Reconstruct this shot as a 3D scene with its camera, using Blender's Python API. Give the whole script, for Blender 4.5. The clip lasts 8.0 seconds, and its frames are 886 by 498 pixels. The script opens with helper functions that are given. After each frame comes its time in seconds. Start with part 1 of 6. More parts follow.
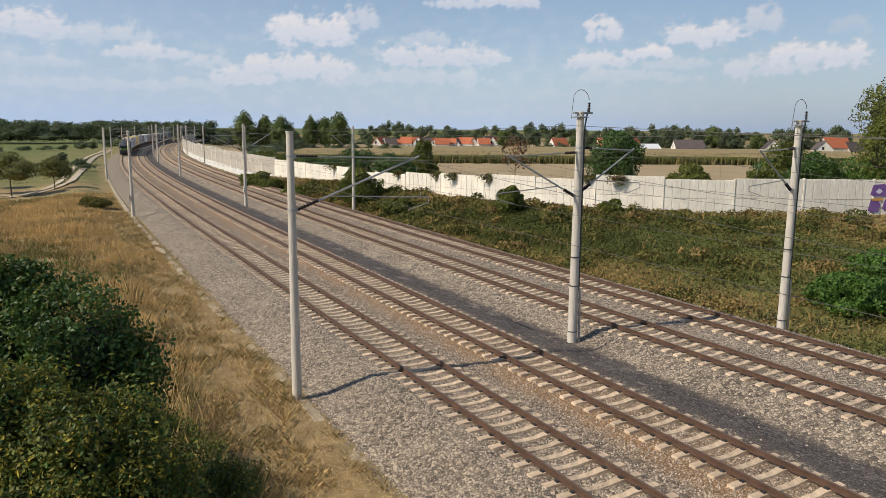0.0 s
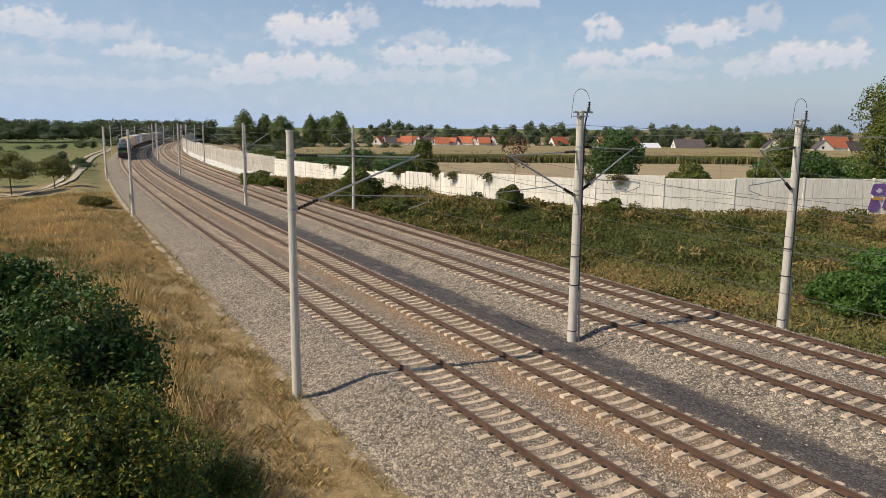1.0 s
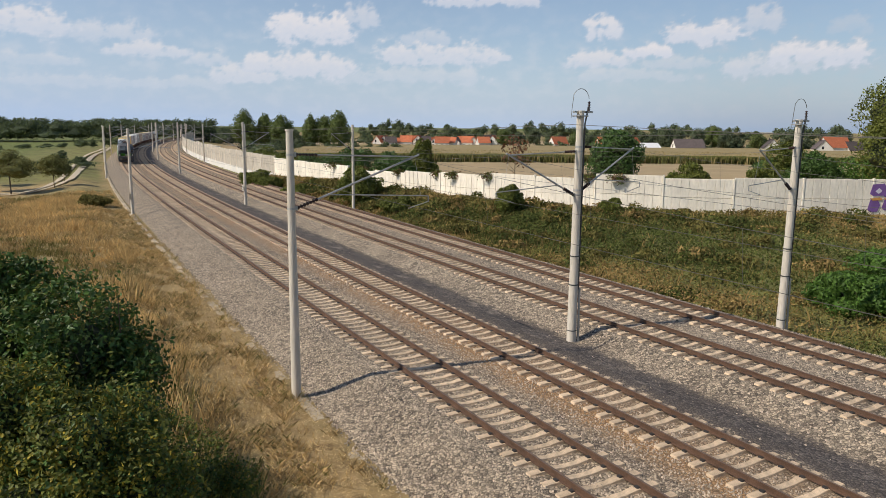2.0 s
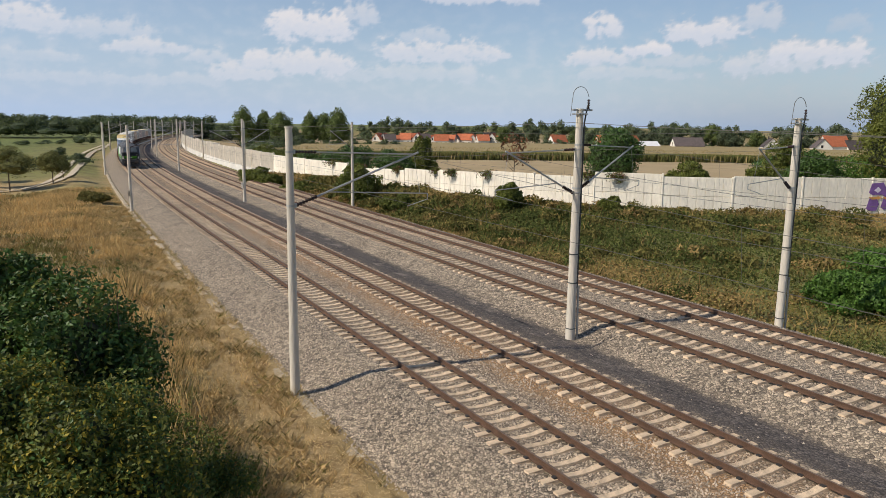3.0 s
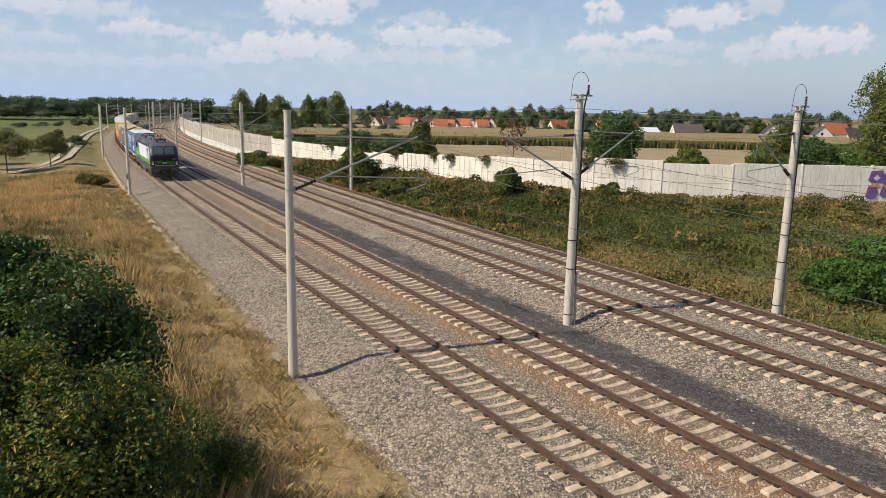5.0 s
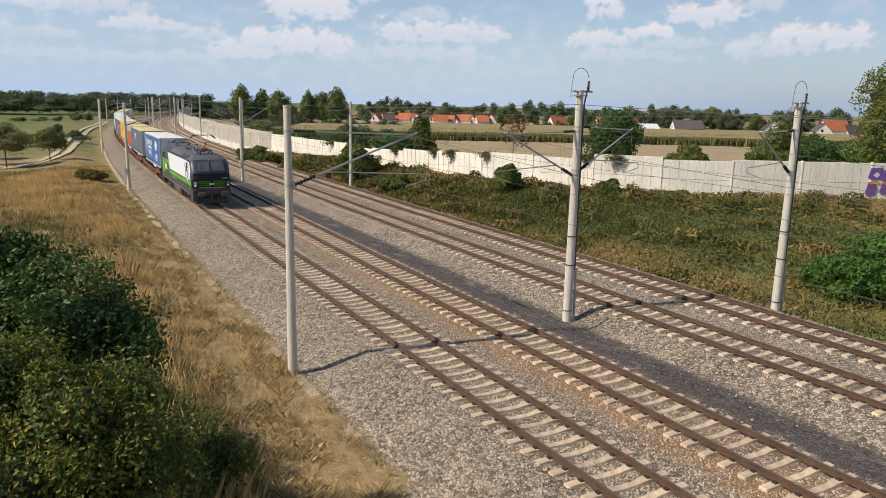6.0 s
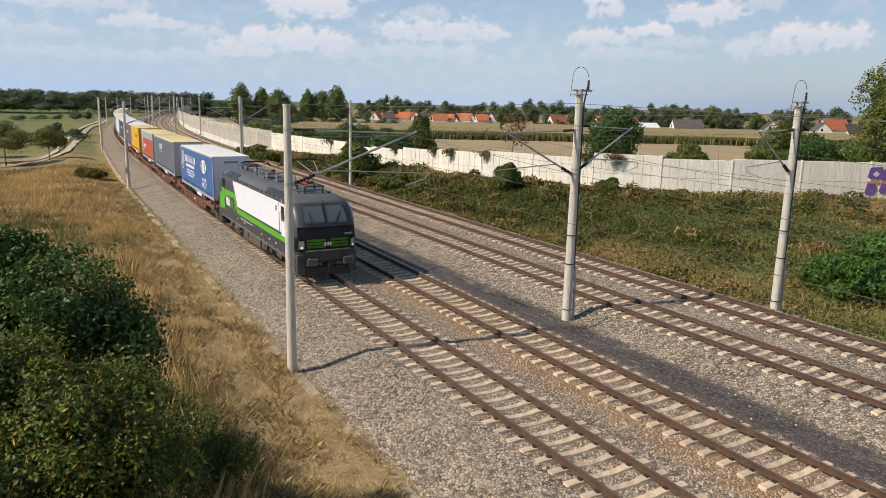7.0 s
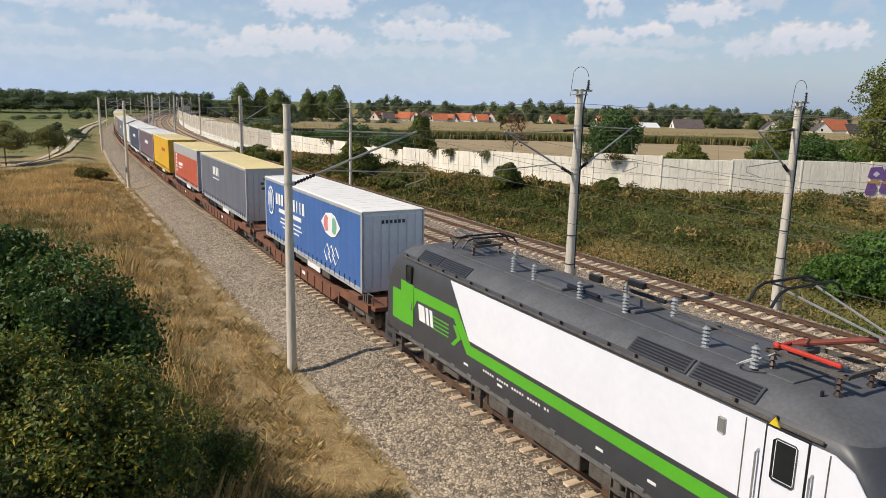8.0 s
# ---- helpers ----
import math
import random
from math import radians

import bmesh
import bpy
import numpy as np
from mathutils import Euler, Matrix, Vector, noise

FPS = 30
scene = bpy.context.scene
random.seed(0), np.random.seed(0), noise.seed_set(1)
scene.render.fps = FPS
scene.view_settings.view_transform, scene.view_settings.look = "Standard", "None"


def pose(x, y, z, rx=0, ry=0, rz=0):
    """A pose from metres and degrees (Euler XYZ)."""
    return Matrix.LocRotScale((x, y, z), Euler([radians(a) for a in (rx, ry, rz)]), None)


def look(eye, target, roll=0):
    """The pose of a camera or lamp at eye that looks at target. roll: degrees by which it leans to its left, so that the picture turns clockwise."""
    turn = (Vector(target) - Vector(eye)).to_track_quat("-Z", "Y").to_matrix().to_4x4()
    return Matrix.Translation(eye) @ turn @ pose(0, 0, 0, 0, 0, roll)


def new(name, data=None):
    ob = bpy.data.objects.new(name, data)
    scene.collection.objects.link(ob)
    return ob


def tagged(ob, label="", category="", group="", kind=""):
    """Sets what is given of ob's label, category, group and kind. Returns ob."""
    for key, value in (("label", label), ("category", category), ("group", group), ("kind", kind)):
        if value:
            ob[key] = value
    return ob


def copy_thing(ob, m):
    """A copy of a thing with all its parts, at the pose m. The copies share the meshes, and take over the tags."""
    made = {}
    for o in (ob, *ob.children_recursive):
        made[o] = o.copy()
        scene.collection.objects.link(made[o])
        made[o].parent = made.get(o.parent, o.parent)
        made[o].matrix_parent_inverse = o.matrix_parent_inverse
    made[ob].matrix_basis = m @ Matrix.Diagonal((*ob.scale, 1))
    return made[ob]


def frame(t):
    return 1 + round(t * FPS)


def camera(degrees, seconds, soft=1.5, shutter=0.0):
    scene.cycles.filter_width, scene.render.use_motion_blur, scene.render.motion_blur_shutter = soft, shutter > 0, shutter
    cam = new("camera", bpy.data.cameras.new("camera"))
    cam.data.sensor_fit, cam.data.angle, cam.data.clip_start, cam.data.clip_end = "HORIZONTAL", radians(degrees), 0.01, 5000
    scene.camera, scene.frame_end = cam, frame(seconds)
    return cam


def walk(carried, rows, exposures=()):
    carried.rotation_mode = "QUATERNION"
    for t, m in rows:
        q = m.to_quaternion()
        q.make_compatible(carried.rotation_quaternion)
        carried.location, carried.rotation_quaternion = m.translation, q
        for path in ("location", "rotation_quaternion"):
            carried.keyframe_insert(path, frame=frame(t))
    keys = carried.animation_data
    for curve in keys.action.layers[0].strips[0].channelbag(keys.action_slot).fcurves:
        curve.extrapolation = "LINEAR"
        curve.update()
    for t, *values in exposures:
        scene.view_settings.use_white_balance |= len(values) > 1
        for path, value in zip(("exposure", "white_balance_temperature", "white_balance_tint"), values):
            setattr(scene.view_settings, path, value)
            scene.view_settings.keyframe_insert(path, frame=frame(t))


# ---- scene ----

# ---------- camera: handheld on the bridge bank, slowly tilting down ----------
EYE = Vector((0.0, 0.0, 8.39))
cam = camera(63.88, 8.0, soft=0.6)


def aim(tilt, lean, turn):
    """Camera pose at EYE: tilt above the horizon, lean to the left and turn to the right, in degrees."""
    ti, tu = radians(tilt), radians(turn)
    way = Vector((math.sin(tu) * math.cos(ti), math.cos(tu) * math.cos(ti), math.sin(ti)))
    return look(EYE, EYE + way, lean)


walk(cam, [(0.0, aim(-9.698, 0.408, 0.0)), (0.5, aim(-9.71, 0.42, 0.002)), (1.0, aim(-9.765, 0.425, 0.004)),
           (1.5, aim(-9.79, 0.46, 0.011)), (3.0, aim(-9.986, 0.702, 0.112)), (3.5, aim(-10.268, 0.80, 0.155)),
           (4.0, aim(-10.623, 0.92, 0.19)), (4.5, aim(-10.937, 1.01, 0.228)), (6.0, aim(-11.507, 1.248, 0.30)),
           (6.5, aim(-11.586, 1.29, 0.325)), (7.0, aim(-11.60, 1.316, 0.335)), (7.5, aim(-11.607, 1.322, 0.336)),
           (8.0, aim(-11.607, 1.322, 0.336))],
     exposures=[(0.0, -0.06, 6620, 13), (3.5, -0.05, 6620, 13), (6.0, 0.04, 6620, 13), (7.0, 0.04, 6620, 13), (8.0, 0.0, 6620, 13)])

# ---------- daylight ----------
SUN_ELEV, SUN_WAY = radians(41.5), Vector((-0.935, -0.355, 0)).normalized()
sun_from = Vector((SUN_WAY.x * math.cos(SUN_ELEV), SUN_WAY.y * math.cos(SUN_ELEV), math.sin(SUN_ELEV)))
world = bpy.data.worlds.new("sky")
scene.world = world
world.use_nodes = True
wn, wl = world.node_tree.nodes, world.node_tree.links
sky = wn.new("ShaderNodeTexSky")
sky.sky_type, sky.sun_disc = "NISHITA", False
sky.sun_elevation = SUN_ELEV
sky.sun_rotation = math.atan2(SUN_WAY.x, SUN_WAY.y)
sky.air_density, sky.dust_density, sky.ozone_density = 1.0, 0.35, 2.6
wl.new(sky.outputs[0], wn["Background"].inputs[0])
wn["Background"].inputs[1].default_value = 0.105
sun = new("sun", bpy.data.lights.new("sun", "SUN"))
sun.data.energy, sun.data.angle, sun.data.color = 4.2, radians(0.55), (1.0, 0.93, 0.80)
sun.matrix_world = look(sun_from * 300, (0, 0, 0))
scene.view_settings.exposure = 0.0


# ---------- materials ----------
def mat(name, rgb, rough=0.8, vary=0.25, scale=3.0, rgb2=None, bump=0.0, bscale=None, metal=0.0, spec=0.4,
        fine=None, obrand=0.0, island=0.0, glow=None, glow_strength=0.0, stretch=None, thin=0.0):
    """Procedural material: two colours mixed by coarse and fine noise, bump, and random tone from piece to piece."""
    m = bpy.data.materials.new(name)
    m.use_nodes = True
    n, l = m.node_tree.nodes, m.node_tree.links
    b = n["Principled BSDF"]
    b.inputs["Roughness"].default_value = rough
    b.inputs["Metallic"].default_value = metal
    b.inputs["Specular IOR Level"].default_value = spec
    co = n.new("ShaderNodeTexCoord")
    vec = co.outputs["Object"]
    if stretch:
        mp = n.new("ShaderNodeMapping")
        mp.inputs["Scale"].default_value = stretch
        l.new(vec, mp.inputs[0])
        vec = mp.outputs[0]
    a, c = n.new("ShaderNodeTexNoise"), n.new("ShaderNodeTexNoise")
    a.inputs["Scale"].default_value, a.inputs["Detail"].default_value = scale, 4
    c.inputs["Scale"].default_value, c.inputs["Detail"].default_value = (fine or scale * 9), 3
    l.new(vec, a.inputs["Vector"]), l.new(vec, c.inputs["Vector"])
    mix = n.new("ShaderNodeMath")
    mix.operation = "MULTIPLY_ADD"
    mix.inputs[1].default_value = 0.45
    l.new(c.outputs[0], mix.inputs[0])
    half = n.new("ShaderNodeMath")
    half.operation, half.inputs[1].default_value = "MULTIPLY", 0.55
    l.new(a.outputs[0], half.inputs[0]), l.new(half.outputs[0], mix.inputs[2])
    ramp = n.new("ShaderNodeValToRGB")
    d = rgb2 or [v * (1 - vary) for v in rgb]
    e = rgb if rgb2 else [min(1, v * (1 + vary)) for v in rgb]
    ramp.color_ramp.elements[0].position, ramp.color_ramp.elements[1].position = 0.36, 0.64
    ramp.color_ramp.elements[0].color, ramp.color_ramp.elements[1].color = (*d, 1), (*e, 1)
    l.new(mix.outputs[0], ramp.inputs[0])
    col = ramp.outputs[0]
    for amount, node, sock in ((obrand, "ShaderNodeObjectInfo", "Random"), (island, "ShaderNodeNewGeometry", "Random Per Island")):
        if amount:
            o = n.new(node)
            hsv, ma = n.new("ShaderNodeHueSaturation"), n.new("ShaderNodeMapRange")
            ma.inputs["To Min"].default_value, ma.inputs["To Max"].default_value = 1 - amount, 1 + amount
            l.new(o.outputs[sock], ma.inputs[0]), l.new(ma.outputs[0], hsv.inputs["Value"]), l.new(col, hsv.inputs["Color"])
            col = hsv.outputs[0]
    l.new(col, b.inputs["Base Color"])
    if bump:
        bn = n.new("ShaderNodeBump")
        bn.inputs["Strength"].default_value, bn.inputs["Distance"].default_value = min(1, bump), 0.05
        t = n.new("ShaderNodeTexNoise")
        t.inputs["Scale"].default_value, t.inputs["Detail"].default_value = bscale or scale * 6, 5
        l.new(vec, t.inputs["Vector"]), l.new(t.outputs[0], bn.inputs["Height"]), l.new(bn.outputs[0], b.inputs["Normal"])
    if thin:
        # leaves and blades let part of the light through
        tl, ms = n.new("ShaderNodeBsdfTranslucent"), n.new("ShaderNodeMixShader")
        ms.inputs[0].default_value = thin
        l.new(col, tl.inputs["Color"]), l.new(b.outputs[0], ms.inputs[1]), l.new(tl.outputs[0], ms.inputs[2])
        l.new(ms.outputs[0], n["Material Output"].inputs[0])
    if glow:
        b.inputs["Emission Color"].default_value = (*glow, 1)
        b.inputs["Emission Strength"].default_value = glow_strength
    return m


def gravel_mat(name, light, dark, size=14.0, rust=None, patch=None, sooty=None):
    """Loose stones: cells of differing tone, their bumped gaps darkened as painted crevice shade."""
    m = bpy.data.materials.new(name)
    m.use_nodes = True
    n, l = m.node_tree.nodes, m.node_tree.links
    b = n["Principled BSDF"]
    b.inputs["Roughness"].default_value = 0.9
    co = n.new("ShaderNodeTexCoord")
    v, w = n.new("ShaderNodeTexVoronoi"), n.new("ShaderNodeTexVoronoi")
    v.inputs["Scale"].default_value = w.inputs["Scale"].default_value = size
    w.feature = "DISTANCE_TO_EDGE"
    l.new(co.outputs["Object"], v.inputs["Vector"]), l.new(co.outputs["Object"], w.inputs["Vector"])
    sep = n.new("ShaderNodeSeparateColor")
    l.new(v.outputs["Color"], sep.inputs[0])
    big = n.new("ShaderNodeTexNoise")
    big.inputs["Scale"].default_value, big.inputs["Detail"].default_value = 0.5, 5
    l.new(co.outputs["Object"], big.inputs["Vector"])
    add = n.new("ShaderNodeMath")
    add.operation = "MULTIPLY_ADD"
    add.inputs[1].default_value = 0.6
    l.new(sep.outputs[0], add.inputs[0])
    sc = n.new("ShaderNodeMath")
    sc.operation, sc.inputs[1].default_value = "MULTIPLY", 0.4
    l.new(big.outputs[0], sc.inputs[0]), l.new(sc.outputs[0], add.inputs[2])
    ramp = n.new("ShaderNodeValToRGB")
    ramp.color_ramp.elements[0].color, ramp.color_ramp.elements[1].color = (*dark, 1), (*light, 1)
    ramp.color_ramp.elements[0].position, ramp.color_ramp.elements[1].position = 0.1, 0.85
    l.new(add.outputs[0], ramp.inputs[0])
    col = ramp.outputs[0]
    if rust:
        mx = n.new("ShaderNodeMix")
        mx.data_type = "RGBA"
        mx.inputs[7].default_value = (*rust, 1)
        at_ = n.new("ShaderNodeAttribute")
        at_.attribute_name = "rust"
        ru = n.new("ShaderNodeMath")
        ru.operation = "MULTIPLY"
        l.new(at_.outputs["Fac"], ru.inputs[0]), l.new(big.outputs[0], ru.inputs[1])
        l.new(ru.outputs[0], mx.inputs[0]), l.new(col, mx.inputs[6])
        col = mx.outputs[2]
    if patch:
        pn, pr, pm = n.new("ShaderNodeTexNoise"), n.new("ShaderNodeMapRange"), n.new("ShaderNodeMix")
        pn.inputs["Scale"].default_value, pn.inputs["Detail"].default_value = 0.8, 6
        pr.inputs["From Min"].default_value, pr.inputs["From Max"].default_value = 0.55, 0.70
        pm.data_type = "RGBA"
        pm.inputs[7].default_value = (*patch, 1)
        l.new(co.outputs["Object"], pn.inputs["Vector"]), l.new(pn.outputs[0], pr.inputs[0])
        l.new(pr.outputs[0], pm.inputs[0]), l.new(col, pm.inputs[6])
        col = pm.outputs[2]
    if sooty:
        # dark chippings spilled among the grey stones, stone by stone
        so, sn, sa, sr, sm = n.new("ShaderNodeAttribute"), n.new("ShaderNodeTexNoise"), n.new("ShaderNodeMath"), n.new("ShaderNodeMapRange"), n.new("ShaderNodeMix")
        so.attribute_name, sm.data_type, sa.operation = "sooty", "RGBA", "MULTIPLY_ADD"
        sn.inputs["Scale"].default_value, sn.inputs["Detail"].default_value = 1.3, 6
        l.new(co.outputs["Object"], sn.inputs["Vector"])
        s2 = n.new("ShaderNodeMath")
        s2.operation, s2.inputs[1].default_value = "MULTIPLY_ADD", 0.9
        l.new(sep.outputs[2], sa.inputs[0])
        sa.inputs[1].default_value = 0.35
        l.new(sn.outputs[0], s2.inputs[0]), l.new(so.outputs["Fac"], s2.inputs[2]), l.new(s2.outputs[0], sa.inputs[2])
        sr.inputs["From Min"].default_value, sr.inputs["From Max"].default_value, sr.inputs["To Max"].default_value = 1.0, 1.3, 0.9
        l.new(sa.outputs[0], sr.inputs[0])
        sm.inputs[7].default_value = (*sooty, 1)
        l.new(sr.outputs[0], sm.inputs[0]), l.new(col, sm.inputs[6])
        col = sm.outputs[2]
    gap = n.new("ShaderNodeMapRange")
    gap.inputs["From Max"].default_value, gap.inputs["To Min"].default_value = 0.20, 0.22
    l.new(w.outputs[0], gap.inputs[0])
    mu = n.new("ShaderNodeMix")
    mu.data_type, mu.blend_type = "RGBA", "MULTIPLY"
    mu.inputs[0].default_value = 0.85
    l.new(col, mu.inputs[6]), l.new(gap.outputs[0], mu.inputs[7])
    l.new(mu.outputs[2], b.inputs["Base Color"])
    bn = n.new("ShaderNodeBump")
    bn.inputs["Strength"].default_value, bn.inputs["Distance"].default_value = 0.9, 0.06
    h = n.new("ShaderNodeMath")
    h.operation = "MULTIPLY_ADD"
    h.inputs[1].default_value = 0.7
    l.new(sep.outputs[1], h.inputs[0]), l.new(w.outputs[0], h.inputs[2])
    l.new(h.outputs[0], bn.inputs["Height"]), l.new(bn.outputs[0], b.inputs["Normal"])
    return m


M = {
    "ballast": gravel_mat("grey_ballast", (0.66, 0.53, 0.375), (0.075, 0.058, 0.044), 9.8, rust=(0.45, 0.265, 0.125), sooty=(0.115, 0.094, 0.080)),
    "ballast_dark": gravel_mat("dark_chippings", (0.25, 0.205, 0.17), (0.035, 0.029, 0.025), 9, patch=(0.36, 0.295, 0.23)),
    "steel": mat("rail_steel", (0.115, 0.066, 0.042), 0.75, 0.3, 3, metal=0.1),
    "railtop": mat("rail_head", (0.20, 0.135, 0.095), 0.5, 0.2, 4, metal=0.4),
    "sleeper": mat("concrete_sleeper", (0.60, 0.455, 0.305), 0.9, 0.24, 5, bump=0.3, obrand=0.16),
    "mast": mat("spun_concrete", (0.60, 0.545, 0.455), 0.85, 0.14, 1.5, bump=0.25, bscale=30, stretch=(1, 1, 0.15)),
    "zinc": mat("galvanised_steel", (0.42, 0.42, 0.41), 0.45, 0.12, 5, metal=0.6),
    "darkmetal": mat("dark_fittings", (0.06, 0.06, 0.06), 0.5, 0.2, 6, metal=0.4),
    "insul": mat("brown_insulator", (0.05, 0.03, 0.025), 0.25, 0.2, 8),
    "copper": mat("overhead_wire", (0.17, 0.16, 0.14), 0.5, 0.15, 2, metal=0.7),
    "wall": mat("precast_concrete", (0.86, 0.79, 0.66), 0.9, 0.13, 0.7, bump=0.25, bscale=12, obrand=0.06, stretch=(1, 1, 0.35)),
    "wall_far": mat("weathered_concrete", (0.50, 0.45, 0.37), 0.9, 0.15, 0.7, bump=0.25, bscale=12, obrand=0.05),
    "plinth": mat("white_plinth", (0.74, 0.72, 0.66), 0.9, 0.10, 0.7, obrand=0.05),
    "trough": mat("cable_trough_concrete", (0.50, 0.41, 0.285), 0.9, 0.25, 3, bump=0.3, obrand=0.1),
    "grass_dry": mat("dry_grass", (0.40, 0.27, 0.105), 0.95, 0.35, 0.25, rgb2=(0.20, 0.155, 0.05), bump=0.6, bscale=9, fine=5),
    "grass_green": mat("green_grass", (0.10, 0.14, 0.030), 0.95, 0.35, 0.3, rgb2=(0.055, 0.085, 0.018), bump=0.6, bscale=8, fine=5),
    "leaf_a": mat("leaf_dark", (0.070, 0.130, 0.030), 0.5, 0.3, 1.2, island=0.45, spec=0.35, thin=0.3),
    "bramble": mat("bramble_leaf", (0.085, 0.165, 0.028), 0.6, 0.3, 1.0, island=0.45, spec=0.3, thin=0.3),
    "leaf_tree": mat("field_tree_leaf", (0.145, 0.185, 0.062), 0.7, 0.3, 0.4, island=0.3, spec=0.2, thin=0.35),
    # darker than any leaf: shade inside the foliage put into the colour
    "leaf_core": mat("inner_shade", (0.040, 0.050, 0.020), 0.9, 0.3, 2.0),
    "leaf_b": mat("leaf_olive", (0.135, 0.155, 0.030), 0.6, 0.3, 1.2, island=0.4, spec=0.3, thin=0.3),
    "leaf_c": mat("leaf_yellow", (0.36, 0.29, 0.04), 0.6, 0.3, 1.5, island=0.4, spec=0.3, thin=0.35),
    "leaf_orchard": mat("orchard_leaf", (0.20, 0.20, 0.070), 0.7, 0.3, 0.8, island=0.3, spec=0.2, thin=0.35),
    # far foliage lightened in its base colour to stand in for aerial haze
    "leaf_far": mat("hazed_leaf", (0.120, 0.150, 0.085), 0.8, 0.35, 0.15, island=0.2, spec=0.15, thin=0.3),
    "bank_a": mat("bank_green", (0.080, 0.098, 0.024), 0.85, 0.25, 0.4, island=0.4, spec=0.2, thin=0.25),
    "bank_b": mat("bank_olive", (0.165, 0.142, 0.042), 0.85, 0.25, 0.4, island=0.4, spec=0.2, thin=0.25),
    "bank_c": mat("bank_brown", (0.290, 0.200, 0.076), 0.9, 0.25, 0.4, island=0.4, spec=0.2, thin=0.25),
    "stone": mat("loose_stone", (0.43, 0.352, 0.268), 0.9, 0.15, 6.0, island=0.55, spec=0.25),
    "bark": mat("bark", (0.12, 0.09, 0.06), 0.9, 0.3, 4, bump=0.5),
    "blade_dry": mat("dry_blades", (0.58, 0.405, 0.175), 0.9, 0.3, 0.12, island=0.22, spec=0.2, thin=0.3),
    "blade_tan": mat("tan_blades", (0.42, 0.295, 0.13), 0.9, 0.3, 0.15, island=0.22, spec=0.2, thin=0.3),
    "straw": mat("lying_straw", (0.56, 0.41, 0.20), 0.9, 0.2, 1.0, island=0.35, spec=0.2),
    "blade_green": mat("green_blades", (0.20, 0.175, 0.058), 0.85, 0.3, 1.0, island=0.3, spec=0.2, thin=0.3),
    "corn": mat("maize", (0.15, 0.14, 0.035), 0.85, 0.3, 0.6, rgb2=(0.07, 0.085, 0.02), island=0.3),
    "stubble": mat("stubble_field", (0.42, 0.33, 0.19), 0.95, 0.2, 0.05, rgb2=(0.33, 0.26, 0.15), fine=2.0, bump=0.3, bscale=3),
    "path": mat("dusty_path", (0.50, 0.42, 0.30), 0.95, 0.15, 0.6, bump=0.2),
    "plaster": mat("house_plaster", (0.72, 0.69, 0.62), 0.9, 0.08, 0.5, obrand=0.12),
    "tile": mat("red_roof_tiles", (0.42, 0.13, 0.06), 0.85, 0.2, 0.8, obrand=0.35),
    "tile_dark": mat("dark_roof_tiles", (0.10, 0.08, 0.075), 0.85, 0.2, 0.8, obrand=0.3),
    "pane": mat("window_glass", (0.03, 0.035, 0.04), 0.12, 0.1, 2, spec=0.6),
    "metal_roof": mat("white_sheet_roof", (0.78, 0.78, 0.77), 0.6, 0.05, 1),
}


# ---------- mesh helpers ----------
def part(name, bm, material, parent=None, label=""):
    """Links a bmesh as one mesh object, under a thing or a part."""
    me = bpy.data.meshes.new(name)
    bm.to_mesh(me)
    bm.free()
    for m in (material if isinstance(material, (list, tuple)) else [material]):
        me.materials.append(m)
    ob = new(name, me)
    if parent is not None:
        ob.parent = parent
    if label:
        ob["label"] = label
    return ob


def empty(name, m=None):
    ob = new(name)
    ob.empty_display_size = 0.3
    if m is not None:
        ob.matrix_basis = m
    return ob


def mesh_of(name, verts, faces, material, parent=None, label="", smooth=False):
    me = bpy.data.meshes.new(name)
    me.from_pydata([tuple(v) for v in verts], [], faces)
    for m in (material if isinstance(material, (list, tuple)) else [material]):
        me.materials.append(m)
    if smooth:
        me.polygons.foreach_set("use_smooth", [True] * len(me.polygons))
    ob = new(name, me)
    if parent is not None:
        ob.parent = parent
    if label:
        ob["label"] = label
    return ob


def box(bm, cx, cy, cz, sx, sy, sz, bevel=0.0, m=None, mi=0):
    """A box by centre and size, edges bevelled."""
    g = bmesh.ops.create_cube(bm, size=1.0, matrix=(m or Matrix()) @ Matrix.LocRotScale((cx, cy, cz), None, (sx, sy, sz)))
    vs = g["verts"]
    if mi:
        for f in {f for v in vs for f in v.link_faces}:
            f.material_index = mi
    if bevel:
        es = list({e for v in vs for e in v.link_edges})
        bmesh.ops.bevel(bm, geom=es, offset=bevel, segments=1, affect="EDGES")
    return bm


def tube(bm, a, b, r, r2=None, seg=8, caps=True):
    """A round bar from a to b, tapering from r to r2."""
    a, b = Vector(a), Vector(b)
    d = b - a
    m = Matrix.Translation((a + b) / 2) @ d.to_track_quat("Z", "Y").to_matrix().to_4x4()
    bmesh.ops.create_cone(bm, cap_ends=caps, segments=seg, radius1=r, radius2=r if r2 is None else r2, depth=d.length, matrix=m)
    return bm


def bars(points, r, seg=6):
    bm = bmesh.new()
    for a, b in zip(points, points[1:]):
        tube(bm, a, b, r, seg=seg, caps=False)
    return bm


def extrude_yz(bm, outline, x0, x1, mi=0):
    """A closed (y, z) outline drawn out from x0 to x1, with end caps."""
    a = [bm.verts.new((x0, y, z)) for y, z in outline]
    b = [bm.verts.new((x1, y, z)) for y, z in outline]
    k = len(outline)
    fs = [bm.faces.new((a[i], a[(i + 1) % k], b[(i + 1) % k], b[i])) for i in range(k)]
    fs += [bm.faces.new(a[::-1]), bm.faces.new(b)]
    for f in fs:
        f.material_index = mi
    return bm


